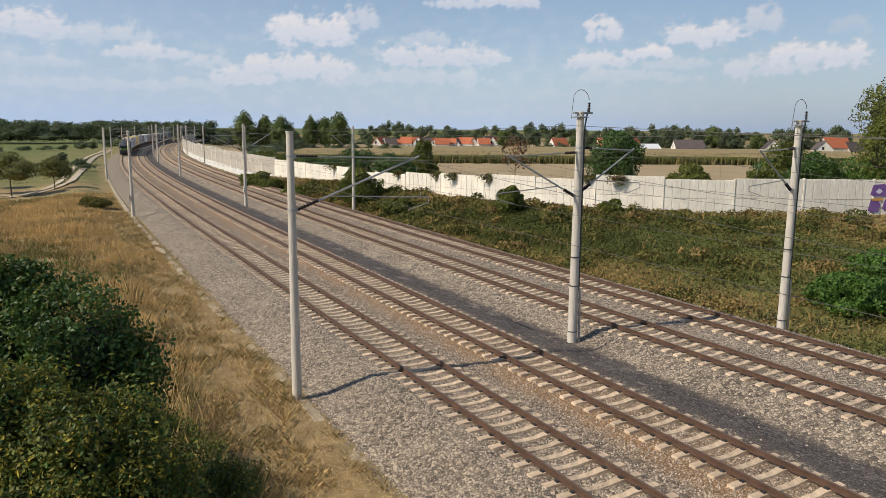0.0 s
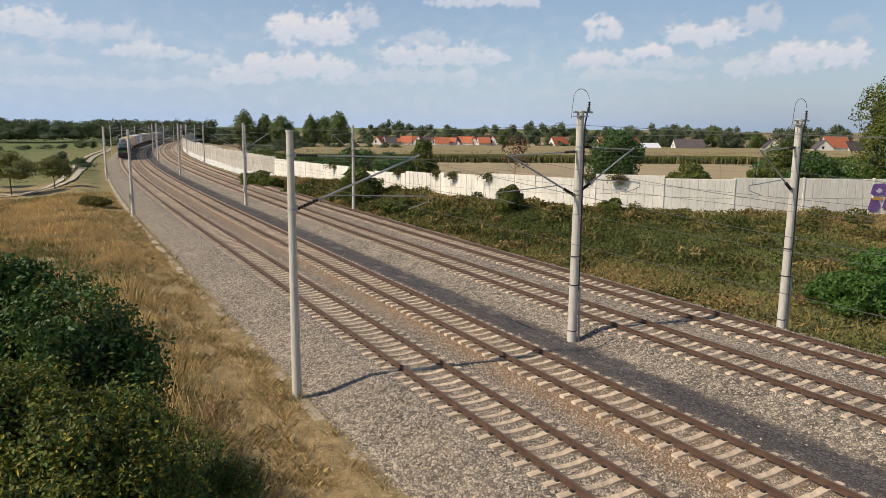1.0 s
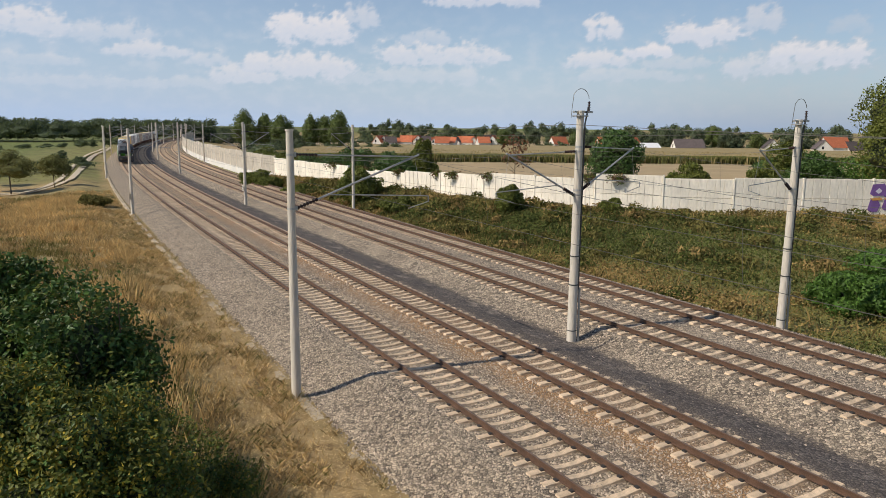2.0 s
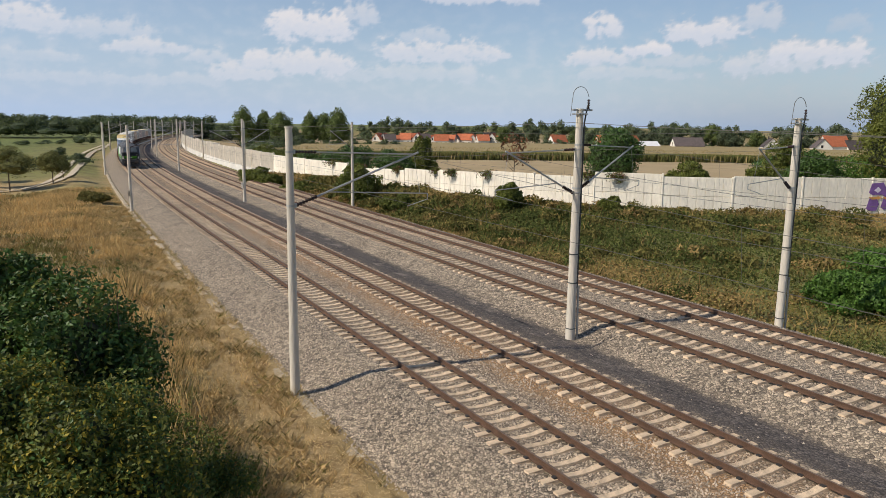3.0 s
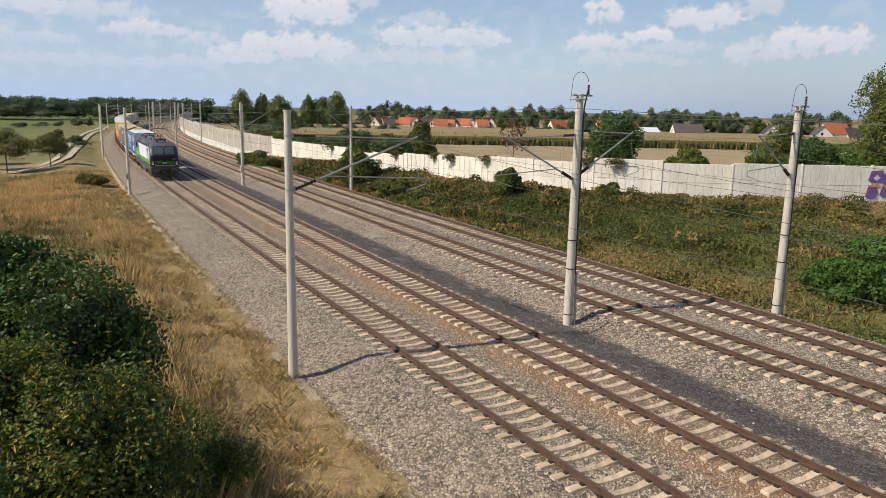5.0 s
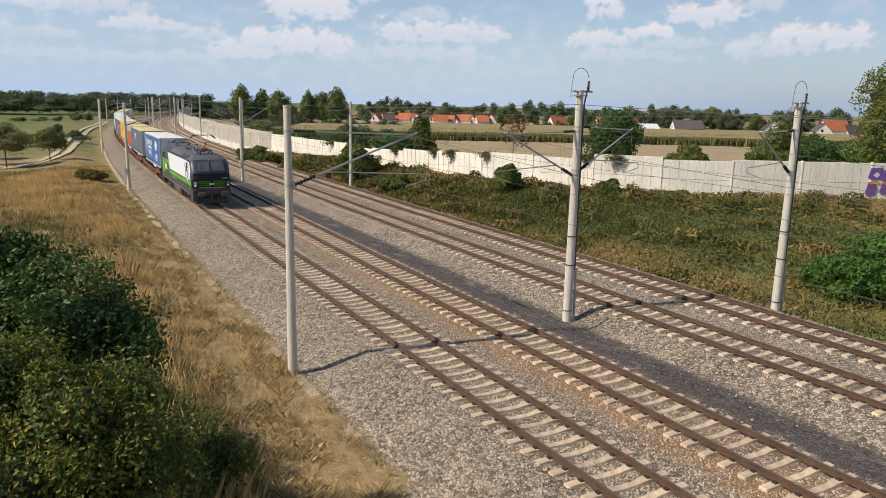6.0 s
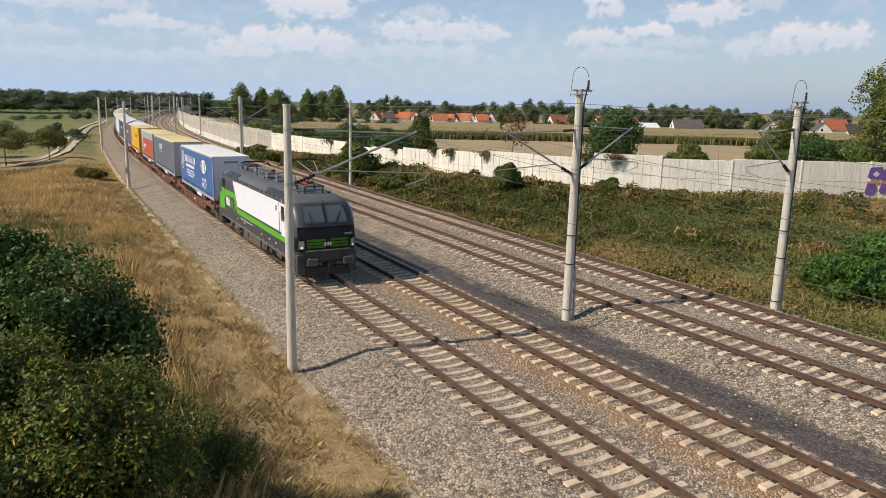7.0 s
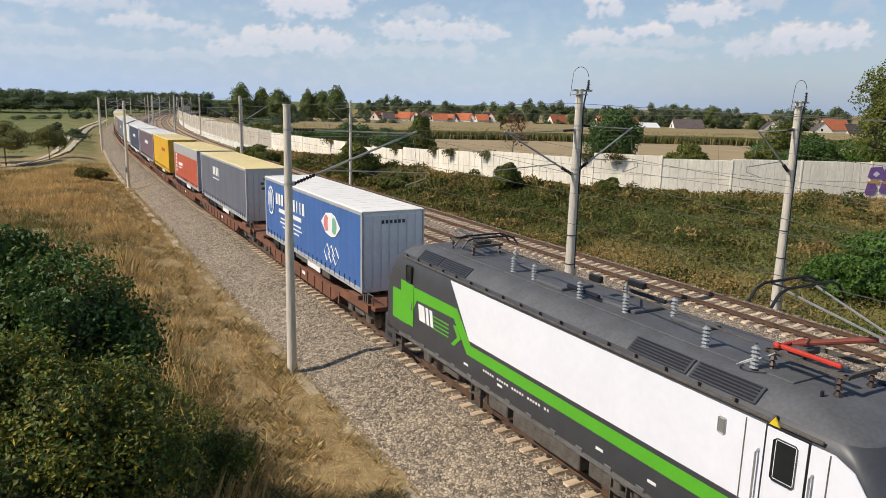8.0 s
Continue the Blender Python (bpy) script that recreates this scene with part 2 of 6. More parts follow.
def plate(bm, pts, y, thick, mi=0):
    """A flat plate by its (x, z) outline, its outer face at y, going thick towards +y."""
    a = [bm.verts.new((x, y, z)) for x, z in pts]
    b = [bm.verts.new((x, y + thick, z)) for x, z in pts]
    k = len(pts)
    fs = [bm.faces.new(a), bm.faces.new(b[::-1])]
    fs += [bm.faces.new((a[i], b[i], b[(i + 1) % k], a[(i + 1) % k])) for i in range(k)]
    for f in fs:
        f.material_index = mi
    return bm


# ---------- the line: a gentle right-hand curve that four tracks follow ----------
STEP = 1.0
_s = np.arange(-80, 1400, STEP)
_k = np.interp(_s, [-80, 0, 50, 100, 150, 220, 1400], [0.0, 0.0, 0.00004, 0.00051, 0.00072, 0.000756, 0.000756])
_a = np.cumsum(_k) * STEP
_a += radians(-28.795) - _a[80]
_x, _y = np.cumsum(np.sin(_a)) * STEP, np.cumsum(np.cos(_a)) * STEP
_x += 12.76 - _x[80]
_y += 0.0 - _y[80]
D2, D3, D4, Z34 = 4.044, 10.217, 14.18, 0.18
TRACKS = ((0.0, 0.0), (D2, 0.0), (D3, Z34), (D4, Z34))


def on(s, lat=0.0, z=0.0):
    a = np.interp(s, _s, _a)
    return Vector((np.interp(s, _s, _x) + lat * math.cos(a), np.interp(s, _s, _y) - lat * math.sin(a), z))


def rail_pose(s, lat=0.0, z=0.0):
    """Local +x towards the camera's end of the line, +y to the far side of the tracks."""
    a = float(np.interp(s, _s, _a))
    return Matrix.Translation(on(s, lat, z)) @ Matrix.Rotation(math.atan2(-math.cos(a), -math.sin(a)), 4, "Z")


def line_coords(px, py):
    """Arc length and lateral offset of plan points (numpy arrays)."""
    step = 4
    xs, ys, aa, ss = _x[::step], _y[::step], _a[::step], _s[::step]
    px, py = np.asarray(px, float), np.asarray(py, float)
    best = np.empty(px.shape, int)
    for i in range(0, len(px), 4000):
        d = (px[i:i + 4000, None] - xs) ** 2 + (py[i:i + 4000, None] - ys) ** 2
        best[i:i + 4000] = d.argmin(1)
    dx, dy = px - xs[best], py - ys[best]
    return ss[best] + dx * np.sin(aa[best]) + dy * np.cos(aa[best]), dx * np.cos(aa[best]) - dy * np.sin(aa[best])


WALL_S = [20, 30, 42.5, 49.5, 53.9, 60, 70, 82.7, 99.6, 120, 140, 240, 1400]
WALL_L = [96, 75, 51, 39, 34, 30, 25.8, 22.8, 19.8, 17.7, 17.2, 17.0, 17.0]


def smooth(x):
    x = np.clip(x, 0, 1)
    return x * x * (3 - 2 * x)


def ground_z(px, py):
    px, py = np.atleast_1d(np.asarray(px, float)), np.atleast_1d(np.asarray(py, float))
    s, lat = line_coords(px, py)
    dist = np.hypot(px, py)
    wl_ = np.interp(s, WALL_S, WALL_L)
    base = 1.0 - 1.1 * smooth((s - 95) / 35)
    right = -0.55 + (base + 0.55) * smooth((lat - 16.6) / np.maximum(wl_ - 17.5, 0.5) * 1.15)
    right = np.where(lat > wl_ + 1, np.maximum(right, base) - 0.0145 * np.clip(dist - 100, 0, 640), right)
    left = -0.72 + 0.5 * smooth((-lat - 5.2) / 4) - 1.0 * smooth((-lat - 14) / 60)
    left = left + 5.4 * smooth((33 - s) / 26) * smooth((-lat - 6.5) / 7)
    left = left - 0.95 * smooth((s - 70) / 25) * smooth((-lat - 8) / 8)
    left = left - 0.6 * smooth((dist - 150) / 300)
    z = np.where(lat < 5, left, right)
    under = (lat > -4.6) & (lat < 16.7)
    z = np.where(under, np.where(lat < -3, -0.74, -1.1), z)
    return z


def gz(x, y):
    return float(ground_z([x], [y])[0])


# ---------- ground: one sheet to the horizon ----------
def ladder(lo, hi, step, far):
    core = list(np.arange(lo, hi + step, step))
    up, v, d = [], core[-1], step
    while v < far:
        d *= 1.18
        v += d
        up.append(v)
    down, v, d = [], core[0], step
    while v > -far:
        d *= 1.18
        v -= d
        down.append(v)
    return np.array(down[::-1] + core + up)


def build_ground():
    xs, ys = ladder(-75, 65, 1.1, 4200), ladder(-6, 140, 1.1, 4200)
    gx, gy = np.meshgrid(xs, ys)
    px, py = gx.ravel(), gy.ravel()
    z = ground_z(px, py)
    rough = np.array([noise.noise((x * 0.35, y * 0.35, 0)) for x, y in zip(px, py)])
    s, lat = line_coords(px, py)
    dist = np.hypot(px, py)
    z = z + np.where((lat > -4.6) & (lat < 17.2), 0, rough * 0.16 * (dist < 400))
    nx = len(xs)
    verts = np.c_[px, py, z]
    faces = [(j * nx + i, j * nx + i + 1, (j + 1) * nx + i + 1, (j + 1) * nx + i) for j in range(len(ys) - 1) for i in range(nx - 1)]
    g = mesh_of("ground", verts, faces, ground_mat(), smooth=True)
    # how green or bare each spot is, by where it lies: verges, meadow, fields
    wl_ = np.interp(s, WALL_S, WALL_L)
    bare = smooth((lat + 7.2) / 2.0) * smooth((-4.2 - lat) / 0.6) * smooth((70 - s) / 45)
    green = np.where(lat > 16, np.where(lat < wl_ + 2, 0.75, 0.25), 0.0)
    green = np.maximum(green, np.where(lat < 0, smooth((-lat - 16) / 25) * smooth((s - 95) / 60) * 0.85, 0))
    green = np.maximum(green, np.where((lat < -7.5) & (s < 40), 0.5, 0))
    green = np.maximum(green, np.where(lat < -5.3, smooth((s - 85) / 35) * 0.7, 0))
    soil = np.exp(-(((px + 60) / 9) ** 2 + ((py - 99) / 9) ** 2) * 0.7)
    bare, green = np.maximum(bare, 0.8 * soil), green * (1 - soil)
    green = np.maximum(green, np.where((lat < -30) & (dist > 200), 1.0, 0))
    field = np.where((lat > wl_ + 6) & (dist < 900), 1.0, 0.0)
    for key, val in (("green", green), ("bare", bare), ("field", field)):
        at_ = g.data.attributes.new(key, "FLOAT", "POINT")
        at_.data.foreach_set("value", val.astype(np.float32))
    return tagged(g, "dry grassy verge and fields running to the horizon", "ground", kind="structure")


def ground_mat():
    m = mat("ground_cover", (0.36, 0.26, 0.115), 0.95, 0.3, 0.35, rgb2=(0.23, 0.17, 0.07), bump=0.8, bscale=10, fine=6)
    n, l = m.node_tree.nodes, m.node_tree.links
    b = n["Principled BSDF"]
    col = b.inputs["Base Color"].links[0].from_socket
    co = n.new("ShaderNodeTexCoord")
    for key, c1, c2, sc in (("green", (0.175, 0.205, 0.045), (0.085, 0.10, 0.024), 0.5), ("bare", (0.56, 0.395, 0.19), (0.24, 0.15, 0.065), 1.7),
                            ("field", (0.42, 0.31, 0.17), (0.33, 0.25, 0.13), 0.08)):
        no, ra, mx, at_ = n.new("ShaderNodeTexNoise"), n.new("ShaderNodeValToRGB"), n.new("ShaderNodeMix"), n.new("ShaderNodeAttribute")
        no.inputs["Scale"].default_value, no.inputs["Detail"].default_value = sc, 8
        ra.color_ramp.elements[0].position, ra.color_ramp.elements[1].position = 0.35, 0.65
        ra.color_ramp.elements[0].color, ra.color_ramp.elements[1].color = (*c2, 1), (*c1, 1)
        at_.attribute_name, mx.data_type = key, "RGBA"
        l.new(co.outputs["Object"], no.inputs["Vector"]), l.new(no.outputs[0], ra.inputs[0])
        l.new(at_.outputs["Fac"], mx.inputs[0]), l.new(col, mx.inputs[6]), l.new(ra.outputs[0], mx.inputs[7])
        col = mx.outputs[2]
    l.new(col, b.inputs["Base Color"])
    return m


build_ground()


# ---------- ballast bed ----------
def ribbon(name, profile, s_values, material, wobble=0.0):
    verts, faces, k = [], [], len(profile)
    for j, s in enumerate(s_values):
        for i, (lat, z) in enumerate(profile):
            w = wobble * noise.noise((s * 0.9, lat * 1.3, 3.1)) if wobble else 0
            edge = 0.4 * noise.noise((s * 0.45, lat, 7.7)) + 0.2 * noise.noise((s * 1.7, lat, 2.7)) if i in (0, k - 1) and wobble else 0
            verts.append(on(s, lat + edge, z + w))
    for j in range(len(s_values) - 1):
        for i in range(k - 1):
            faces.append((j * k + i, j * k + i + 1, (j + 1) * k + i + 1, (j + 1) * k + i))
    return mesh_of(name, verts, faces, material, smooth=True)


S_NEAR = list(np.arange(-40, 130, 0.6)) + list(np.arange(130, 700, 5.0))


def build_ballast():
    prof = [(-4.25, -0.95), (-4.0, -0.72), (-3.4, -0.66), (-2.6, -0.42), (-1.9, -0.215), (-1.3, -0.20)]
    prof += [(x, -0.245) for x in np.arange(-0.95, 5.4, 0.45)] + [(5.9, -0.22), (6.4, -0.36), (7.0, -0.42), (7.6, -0.42), (8.1, -0.30), (8.7, -0.04)]
    prof += [(x, -0.065) for x in np.arange(9.1, 15.4, 0.45)] + [(15.8, -0.03), (16.4, -0.28), (16.9, -0.5), (17.2, -0.9)]
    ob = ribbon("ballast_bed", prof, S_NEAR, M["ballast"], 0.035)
    lat = np.array([p[0] for p in prof])
    rust = np.exp(-((lat - 2.6) / 0.7) ** 2) * 1.8 + np.exp(-((lat - D2) / 1.1) ** 2) * 0.8 + np.exp(-(lat / 0.7) ** 2) * 0.1
    wide = 0.55 * smooth((lat + 1.6) / 0.6) * smooth((6.0 - lat) / 0.6) + 0.4 * smooth((lat - 8.6) / 0.6) * smooth((16 - lat) / 0.6)
    far = smooth((np.array(S_NEAR) - 45) / 50)[:, None]
    rust = (rust[None] * (1 - 0.75 * far) + wide[None] * far).ravel()
    at_ = ob.data.attributes.new("rust", "FLOAT", "POINT")
    at_.data.foreach_set("value", rust.astype(np.float32))
    soot = smooth((lat - 4.9) / 0.9) * smooth((8.1 - lat) / 1.2) * 0.95 + 0.42 * np.exp(-((lat - 1.75) / 0.45) ** 2)
    at_ = ob.data.attributes.new("sooty", "FLOAT", "POINT")
    at_.data.foreach_set("value", np.tile(soot, len(S_NEAR)).astype(np.float32))
    tagged(ob, "grey crushed-stone ballast bed stained brown round the rails", "ballast", kind="structure")
    dark = ribbon("walkway", [(5.75, -0.26), (6.0, -0.235), (6.25, -0.29), (6.5, -0.35), (6.8, -0.385), (7.05, -0.41), (7.3, -0.44)], S_NEAR, M["ballast_dark"], 0.03)
    tagged(dark, "strip of dark stone chippings between the two pairs of tracks", "walkway", kind="structure")


build_ballast()


# ---------- tracks: rails on concrete sleepers ----------
def rail_mesh(lat, z, s0, s1):
    outline = [(-0.075, -0.17), (-0.075, -0.155), (-0.012, -0.135), (-0.012, -0.045), (-0.036, -0.035), (-0.036, -0.004),
               (-0.028, 0.0), (0.028, 0.0), (0.036, -0.004), (0.036, -0.035), (0.012, -0.045), (0.012, -0.135), (0.075, -0.155), (0.075, -0.17)]
    ss = list(np.arange(s0, min(s1, 130), 2.0)) + list(np.arange(130, s1, 6.0))
    verts, faces, k = [], [], len(outline)
    for s in ss:
        verts += [on(s, lat + y, z + h) for y, h in outline]
    mi = []
    for j in range(len(ss) - 1):
        for i in range(k - 1):
            faces.append((j * k + i, (j + 1) * k + i, (j + 1) * k + i + 1, j * k + i + 1))
            mi.append(1 if i == 6 else 0)
    return verts, faces, mi


def sleeper_verts():
    """Half-buried concrete sleeper, its middle lower than its ends."""
    xs = [(-1.30, 0.075, -0.03), (-1.27, 0.105, 0.0), (-0.55, 0.105, 0.012), (-0.25, 0.095, -0.035), (0.25, 0.095, -0.035), (0.55, 0.105, 0.012), (1.27, 0.105, 0.0), (1.30, 0.075, -0.03)]
    v, f = [], []
    for y, w, t in xs:
        v += [(-w - 0.035, y, -0.12), (-w, y, t), (w, y, t), (w + 0.035, y, -0.12)]
    for j in range(len(xs) - 1):
        for i in range(3):
            f.append((j * 4 + i, j * 4 + i + 1, j * 4 + 5 + i, j * 4 + 4 + i))
    f += [(0, 3, 2, 1), (len(v) - 4, len(v) - 3, len(v) - 2, len(v) - 1)]
    return v, f


def build_tracks():
    sv, sf = sleeper_verts()
    sme = bpy.data.meshes.new("sleeper")
    sme.from_pydata(sv, [], sf)
    sme.materials.append(M["sleeper"])
    phases = (23.82, 30.07, 23.3, 23.1)
    for (lat, z), ph in zip(TRACKS, phases):
        t = empty("railway_track")
        tagged(t, "railway track of rusty steel rails on pale concrete sleepers", "track", "railway tracks", "structure")
        for side in (-0.7535, 0.7535):
            v, f, mi = rail_mesh(lat + side, z, -40, 700)
            r = mesh_of("rail", v, f, [M["steel"], M["railtop"]], t)
            r.data.polygons.foreach_set("material_index", mi)
        s0 = ph % 0.6
        near = [s0 + 0.6 * i for i in range(1, 230)]
        for s in near:
            o = new("sleeper", sme)
            o.parent = t
            o.matrix_basis = rail_pose(s, lat, z - 0.172)
        vs, fs = [], []
        clips, cf = [], []
        for s in [near[-1] + 0.6 * i for i in range(1, 420)] + [s0 - 0.6 * i for i in range(0, 40)]:
            m = rail_pose(s, lat, z - 0.172)
            k = len(vs)
            vs += [m @ Vector(p) for p in sv]
            fs += [tuple(k + i for i in q) for q in sf]
        tagged(mesh_of("far_sleepers", vs, fs, M["sleeper"], t), kind="stuff")
        for s in near[:150]:
            m = rail_pose(s, lat, z - 0.155)
            for y in (-0.87, -0.64, 0.64, 0.87):
                k = len(clips)
                clips += [m @ Vector((dx, y + dy, dz)) for dx in (-0.06, 0.06) for dy in (-0.045, 0.045) for dz in (-0.02, 0.03)]
                cf += [(k, k + 1, k + 3, k + 2), (k + 4, k + 6, k + 7, k + 5), (k, k + 4, k + 5, k + 1), (k + 2, k + 3, k + 7, k + 6), (k + 1, k + 5, k + 7, k + 3)]
        tagged(mesh_of("rail_clips", clips, cf, M["darkmetal"], t), kind="stuff")


# ---------- cable trough along the verge ----------
def build_trough():
    t = empty("cable_trough")
    tagged(t, "weathered concrete cable trough beside the ballast", "cable trough", kind="structure")
    me_bm = bmesh.new()
    box(me_bm, 0, 0, 0, 0.97, 0.34, 0.16, 0.015)
    lid = part("lid", me_bm, M["trough"], t)
    me = lid.data
    first = True
    for i in range(170):
        s = 8 + i * 1.0
        o = lid if first else new("lid", me)
        first = False
        o.parent = t
        la = float(np.interp(s, [8, 22, 28, 60, 75, 110, 135, 200], [-4.35, -4.3, -4.35, -4.6, -4.6, -4.35, -4.2, -4.2])) + 0.02 * math.sin(i * 2.3)
        o.matrix_basis = rail_pose(s, la, float(np.interp(s, [8, 34, 46, 58, 200], [-0.845, -0.84, -0.775, -0.69, -0.63])) + 0.04 * math.sin(i * 1.7)) @ pose(0, 0, 0, 3.0 * math.sin(i * 3.1), 1.5 * math.cos(i * 1.3), 2.0 * math.sin(i * 5.3))


build_trough()


# ---------- loose stones on the nearer ballast ----------
def build_stones():
    prof_l = [-4.0, -3.4, -2.6, -1.9, -1.3, -0.95, 5.4, 5.9, 6.4, 7.6, 8.1, 8.7, 9.1, 15.4, 15.8, 16.4]
    prof_z = [-0.72, -0.66, -0.42, -0.215, -0.2, -0.245, -0.245, -0.22, -0.36, -0.42, -0.30, -0.04, -0.065, -0.065, -0.03, -0.28]
    r = random.Random(21)
    v, f = [], []
    for _ in range(80000):
        s = 9 + 60 * r.random() ** 1.7
        la = r.uniform(-4.3, 16.4) if r.random() < 0.55 else r.uniform(-4.2, 4.0)
        if 5.3 < la < 7.6 and r.random() < 0.96:
            continue
        if any(abs(la - c - sd) < 0.11 for c, _z in TRACKS for sd in (-0.7535, 0.7535)):
            continue
        z = float(np.interp(la, prof_l, prof_z)) + 0.035 * noise.noise((s * 0.9, la * 1.3, 3.1))
        p = on(s, la, z + 0.005)
        q = 0.026 * r.uniform(0.6, 1.7)
        k = len(v)
        a = r.uniform(0, 6.28)
        for j in range(4):
            w = a + j * 1.57 + r.uniform(-.3, .3)
            v.append((p.x + q * math.cos(w), p.y + q * math.sin(w), p.z - 0.012))
        v.append((p.x + r.uniform(-.4, .4) * q, p.y + r.uniform(-.4, .4) * q, p.z + q * r.uniform(0.7, 1.3)))
        f += [(k, k + 1, k + 4), (k + 1, k + 2, k + 4), (k + 2, k + 3, k + 4), (k + 3, k, k + 4)]
    tagged(mesh_of("ballast_stones", v, f, M["stone"]), "loose grey and brown ballast stones", "ballast", kind="stuff")


build_stones()


# ---------- catenary masts ----------
def insulator(bm, a, b, r=0.075, n=7):
    """A ribbed insulator from a to b."""
    a, b = Vector(a), Vector(b)
    tube(bm, a, b, r * 0.4, seg=6)
    for i in range(n):
        p, q = a.lerp(b, (i + 0.15) / n), a.lerp(b, (i + 0.75) / n)
        tube(bm, p, q, r, r * 0.5, seg=8)
    return bm


def cantilever(mast, reach, z0, low, high, wire_z):
    """Tubular bracket from the mast out to the track (reach along local y)."""
    sg = 1 if reach > 0 else -1
    c0 = 0.2 * sg
    a, b, tip = Vector((0, c0, low)), Vector((0, c0, high)), Vector((0, reach, high - 0.12))
    arm = part("cantilever", tube(bmesh.new(), a.lerp(tip, 0.16), a.lerp(tip, 1.04), 0.036, seg=8), M["zinc"], mast, "galvanised tubular bracket")
    part("stay_tube", tube(bmesh.new(), b.lerp(tip, 0.16), tip, 0.024, seg=6), M["zinc"], arm)
    part("insulator", insulator(bmesh.new(), a, a.lerp(tip, 0.17)), M["insul"], arm, "brown ribbed insulator")
    part("insulator", insulator(bmesh.new(), b, b.lerp(tip, 0.17), 0.06), M["insul"], arm, "brown ribbed insulator")
    # registration tube and steady arm that hold the contact wire
    reg_z = wire_z + 0.42
    k = (reg_z - low) / (tip.z - low)
    p = a.lerp(tip, max(0.25, k))
    q = Vector((0, reach + 0.55 * sg, reg_z + 0.02))
    bm = tube(bmesh.new(), p, q, 0.02, seg=6)
    tube(bm, q, q + Vector((0, 0, -0.22)), 0.02, seg=6)
    tube(bm, q + Vector((0, 0, -0.2)), Vector((0, reach - 0.25 * sg, wire_z + 0.02)), 0.014, seg=6)
    tube(bm, tip, Vector((0, reach + 0.25 * sg, reg_z + 0.02)), 0.006, seg=4)
    part("steady_arm", bm, M["zinc"], arm)
    return arm


def mast(s, lat, zb, zt, r0, r1, arms, top=False, dropper=False, band=None):
    m = empty("catenary_mast", rail_pose(s, lat, zb))
    h = zt - zb
    bm = tube(bmesh.new(), (0, 0, -0.3), (0, 0, h), r0, r1, seg=20)
    part("pole", bm, M["mast"], m)
    bm = tube(bmesh.new(), (0, 0, h), (0, 0, h + 0.05), r1 + 0.02, seg=16)
    part("cap", bm, M["mast"], m)
    for reach, zr in arms:
        arm = cantilever(m, reach, 0, 5.72 - zb + zr, 7.45 - zb + zr, 5.5 - zb + zr)
        for hz in (5.72 - zb + zr, 7.45 - zb + zr):
            rr = r0 + (r1 - r0) * hz / h
            bm = tube(bmesh.new(), (0, 0, hz - 0.035), (0, 0, hz + 0.035), rr + 0.012, seg=14)
            box(bm, 0, (rr if reach > 0 else -rr), hz, 0.1, 0.14, 0.14)
            part("clamp", bm, M["zinc"], m)
    if top:
        bm = box(bmesh.new(), 0, 0.12, h + 0.0, 0.12, 0.95, 0.07, 0.01)
        box(bm, 0, 0, h - 0.16, 0.46, 0.46, 0.05, 0.01)
        part("crossarm", bm, M["zinc"], m)
        part("post_insulator", insulator(bmesh.new(), (0, 0.42, h + 0.03), (0, 0.42, h + 0.42), 0.07, 6), M["insul"], m)
        arc = [Vector((0, 0.42 - 0.42 * (1 - math.cos(t)), h + 0.42 + 0.48 * math.sin(t) * (1 if t < 1.6 else 1.0) + (0.12 if t < 0.2 else 0))) for t in np.linspace(0, 2.6, 12)]
        arc += [arc[-1] + Vector((0, -0.06, -0.45)), arc[-1] + Vector((0, -0.1, -0.9))]
        part("jumper", bars(arc, 0.012), M["copper"], m)
        part("down_cable", bars([(0.1, 0.30, h + 0.2), (0.63 * (r1 + 0.05), 0.77 * (r1 + 0.05), h - 0.5), (0.63 * (r0 + 0.0), 0.77 * (r0 + 0.0), 2.2)], 0.032), M["darkmetal"], m, "black cable clipped down the pole")
        part("conduit", tube(bmesh.new(), (0.63 * (r0 + 0.08), 0.77 * (r0 + 0.08), 0), (0.63 * (r0 + 0.05), 0.77 * (r0 + 0.05), 2.3), 0.045), M["zinc"], m, "pale protective pipe")
        for hz in (0.45, 2.4, 3.6):
            part("strap", tube(bmesh.new(), (0, 0, hz), (0, 0, hz + 0.04), r0 + 0.005, seg=14), M["darkmetal"], m)
    if band:
        part("sign", box(bmesh.new(), 0, -r0 - 0.06, 1.85, 0.42, 0.03, 0.62, 0.01), M["darkmetal"] if band == "dark" else M["plaster"], m)
        if band == "plate":
            part("sign_bar", box(bmesh.new(), 0.0, -r0 - 0.08, 1.98, 0.16, 0.01, 0.16), M["darkmetal"], m)
            part("sign_bar", box(bmesh.new(), 0.0, -r0 - 0.08, 1.72, 0.10, 0.01, 0.16), M["darkmetal"], m)
    return m


SPAN = 54.7
LEFT_S = [28.6 + SPAN * k for k in range(-1, 9)]
MID_S = [28.7, 86.0] + [139.6 + SPAN * k for k in range(0, 7)]
RIGHT_S = [25.5 + 50.8 * k for k in range(-1, 10)]
LEFT_LAT, MID_LAT, RIGHT_LAT = -4.45, 7.4, 16.45


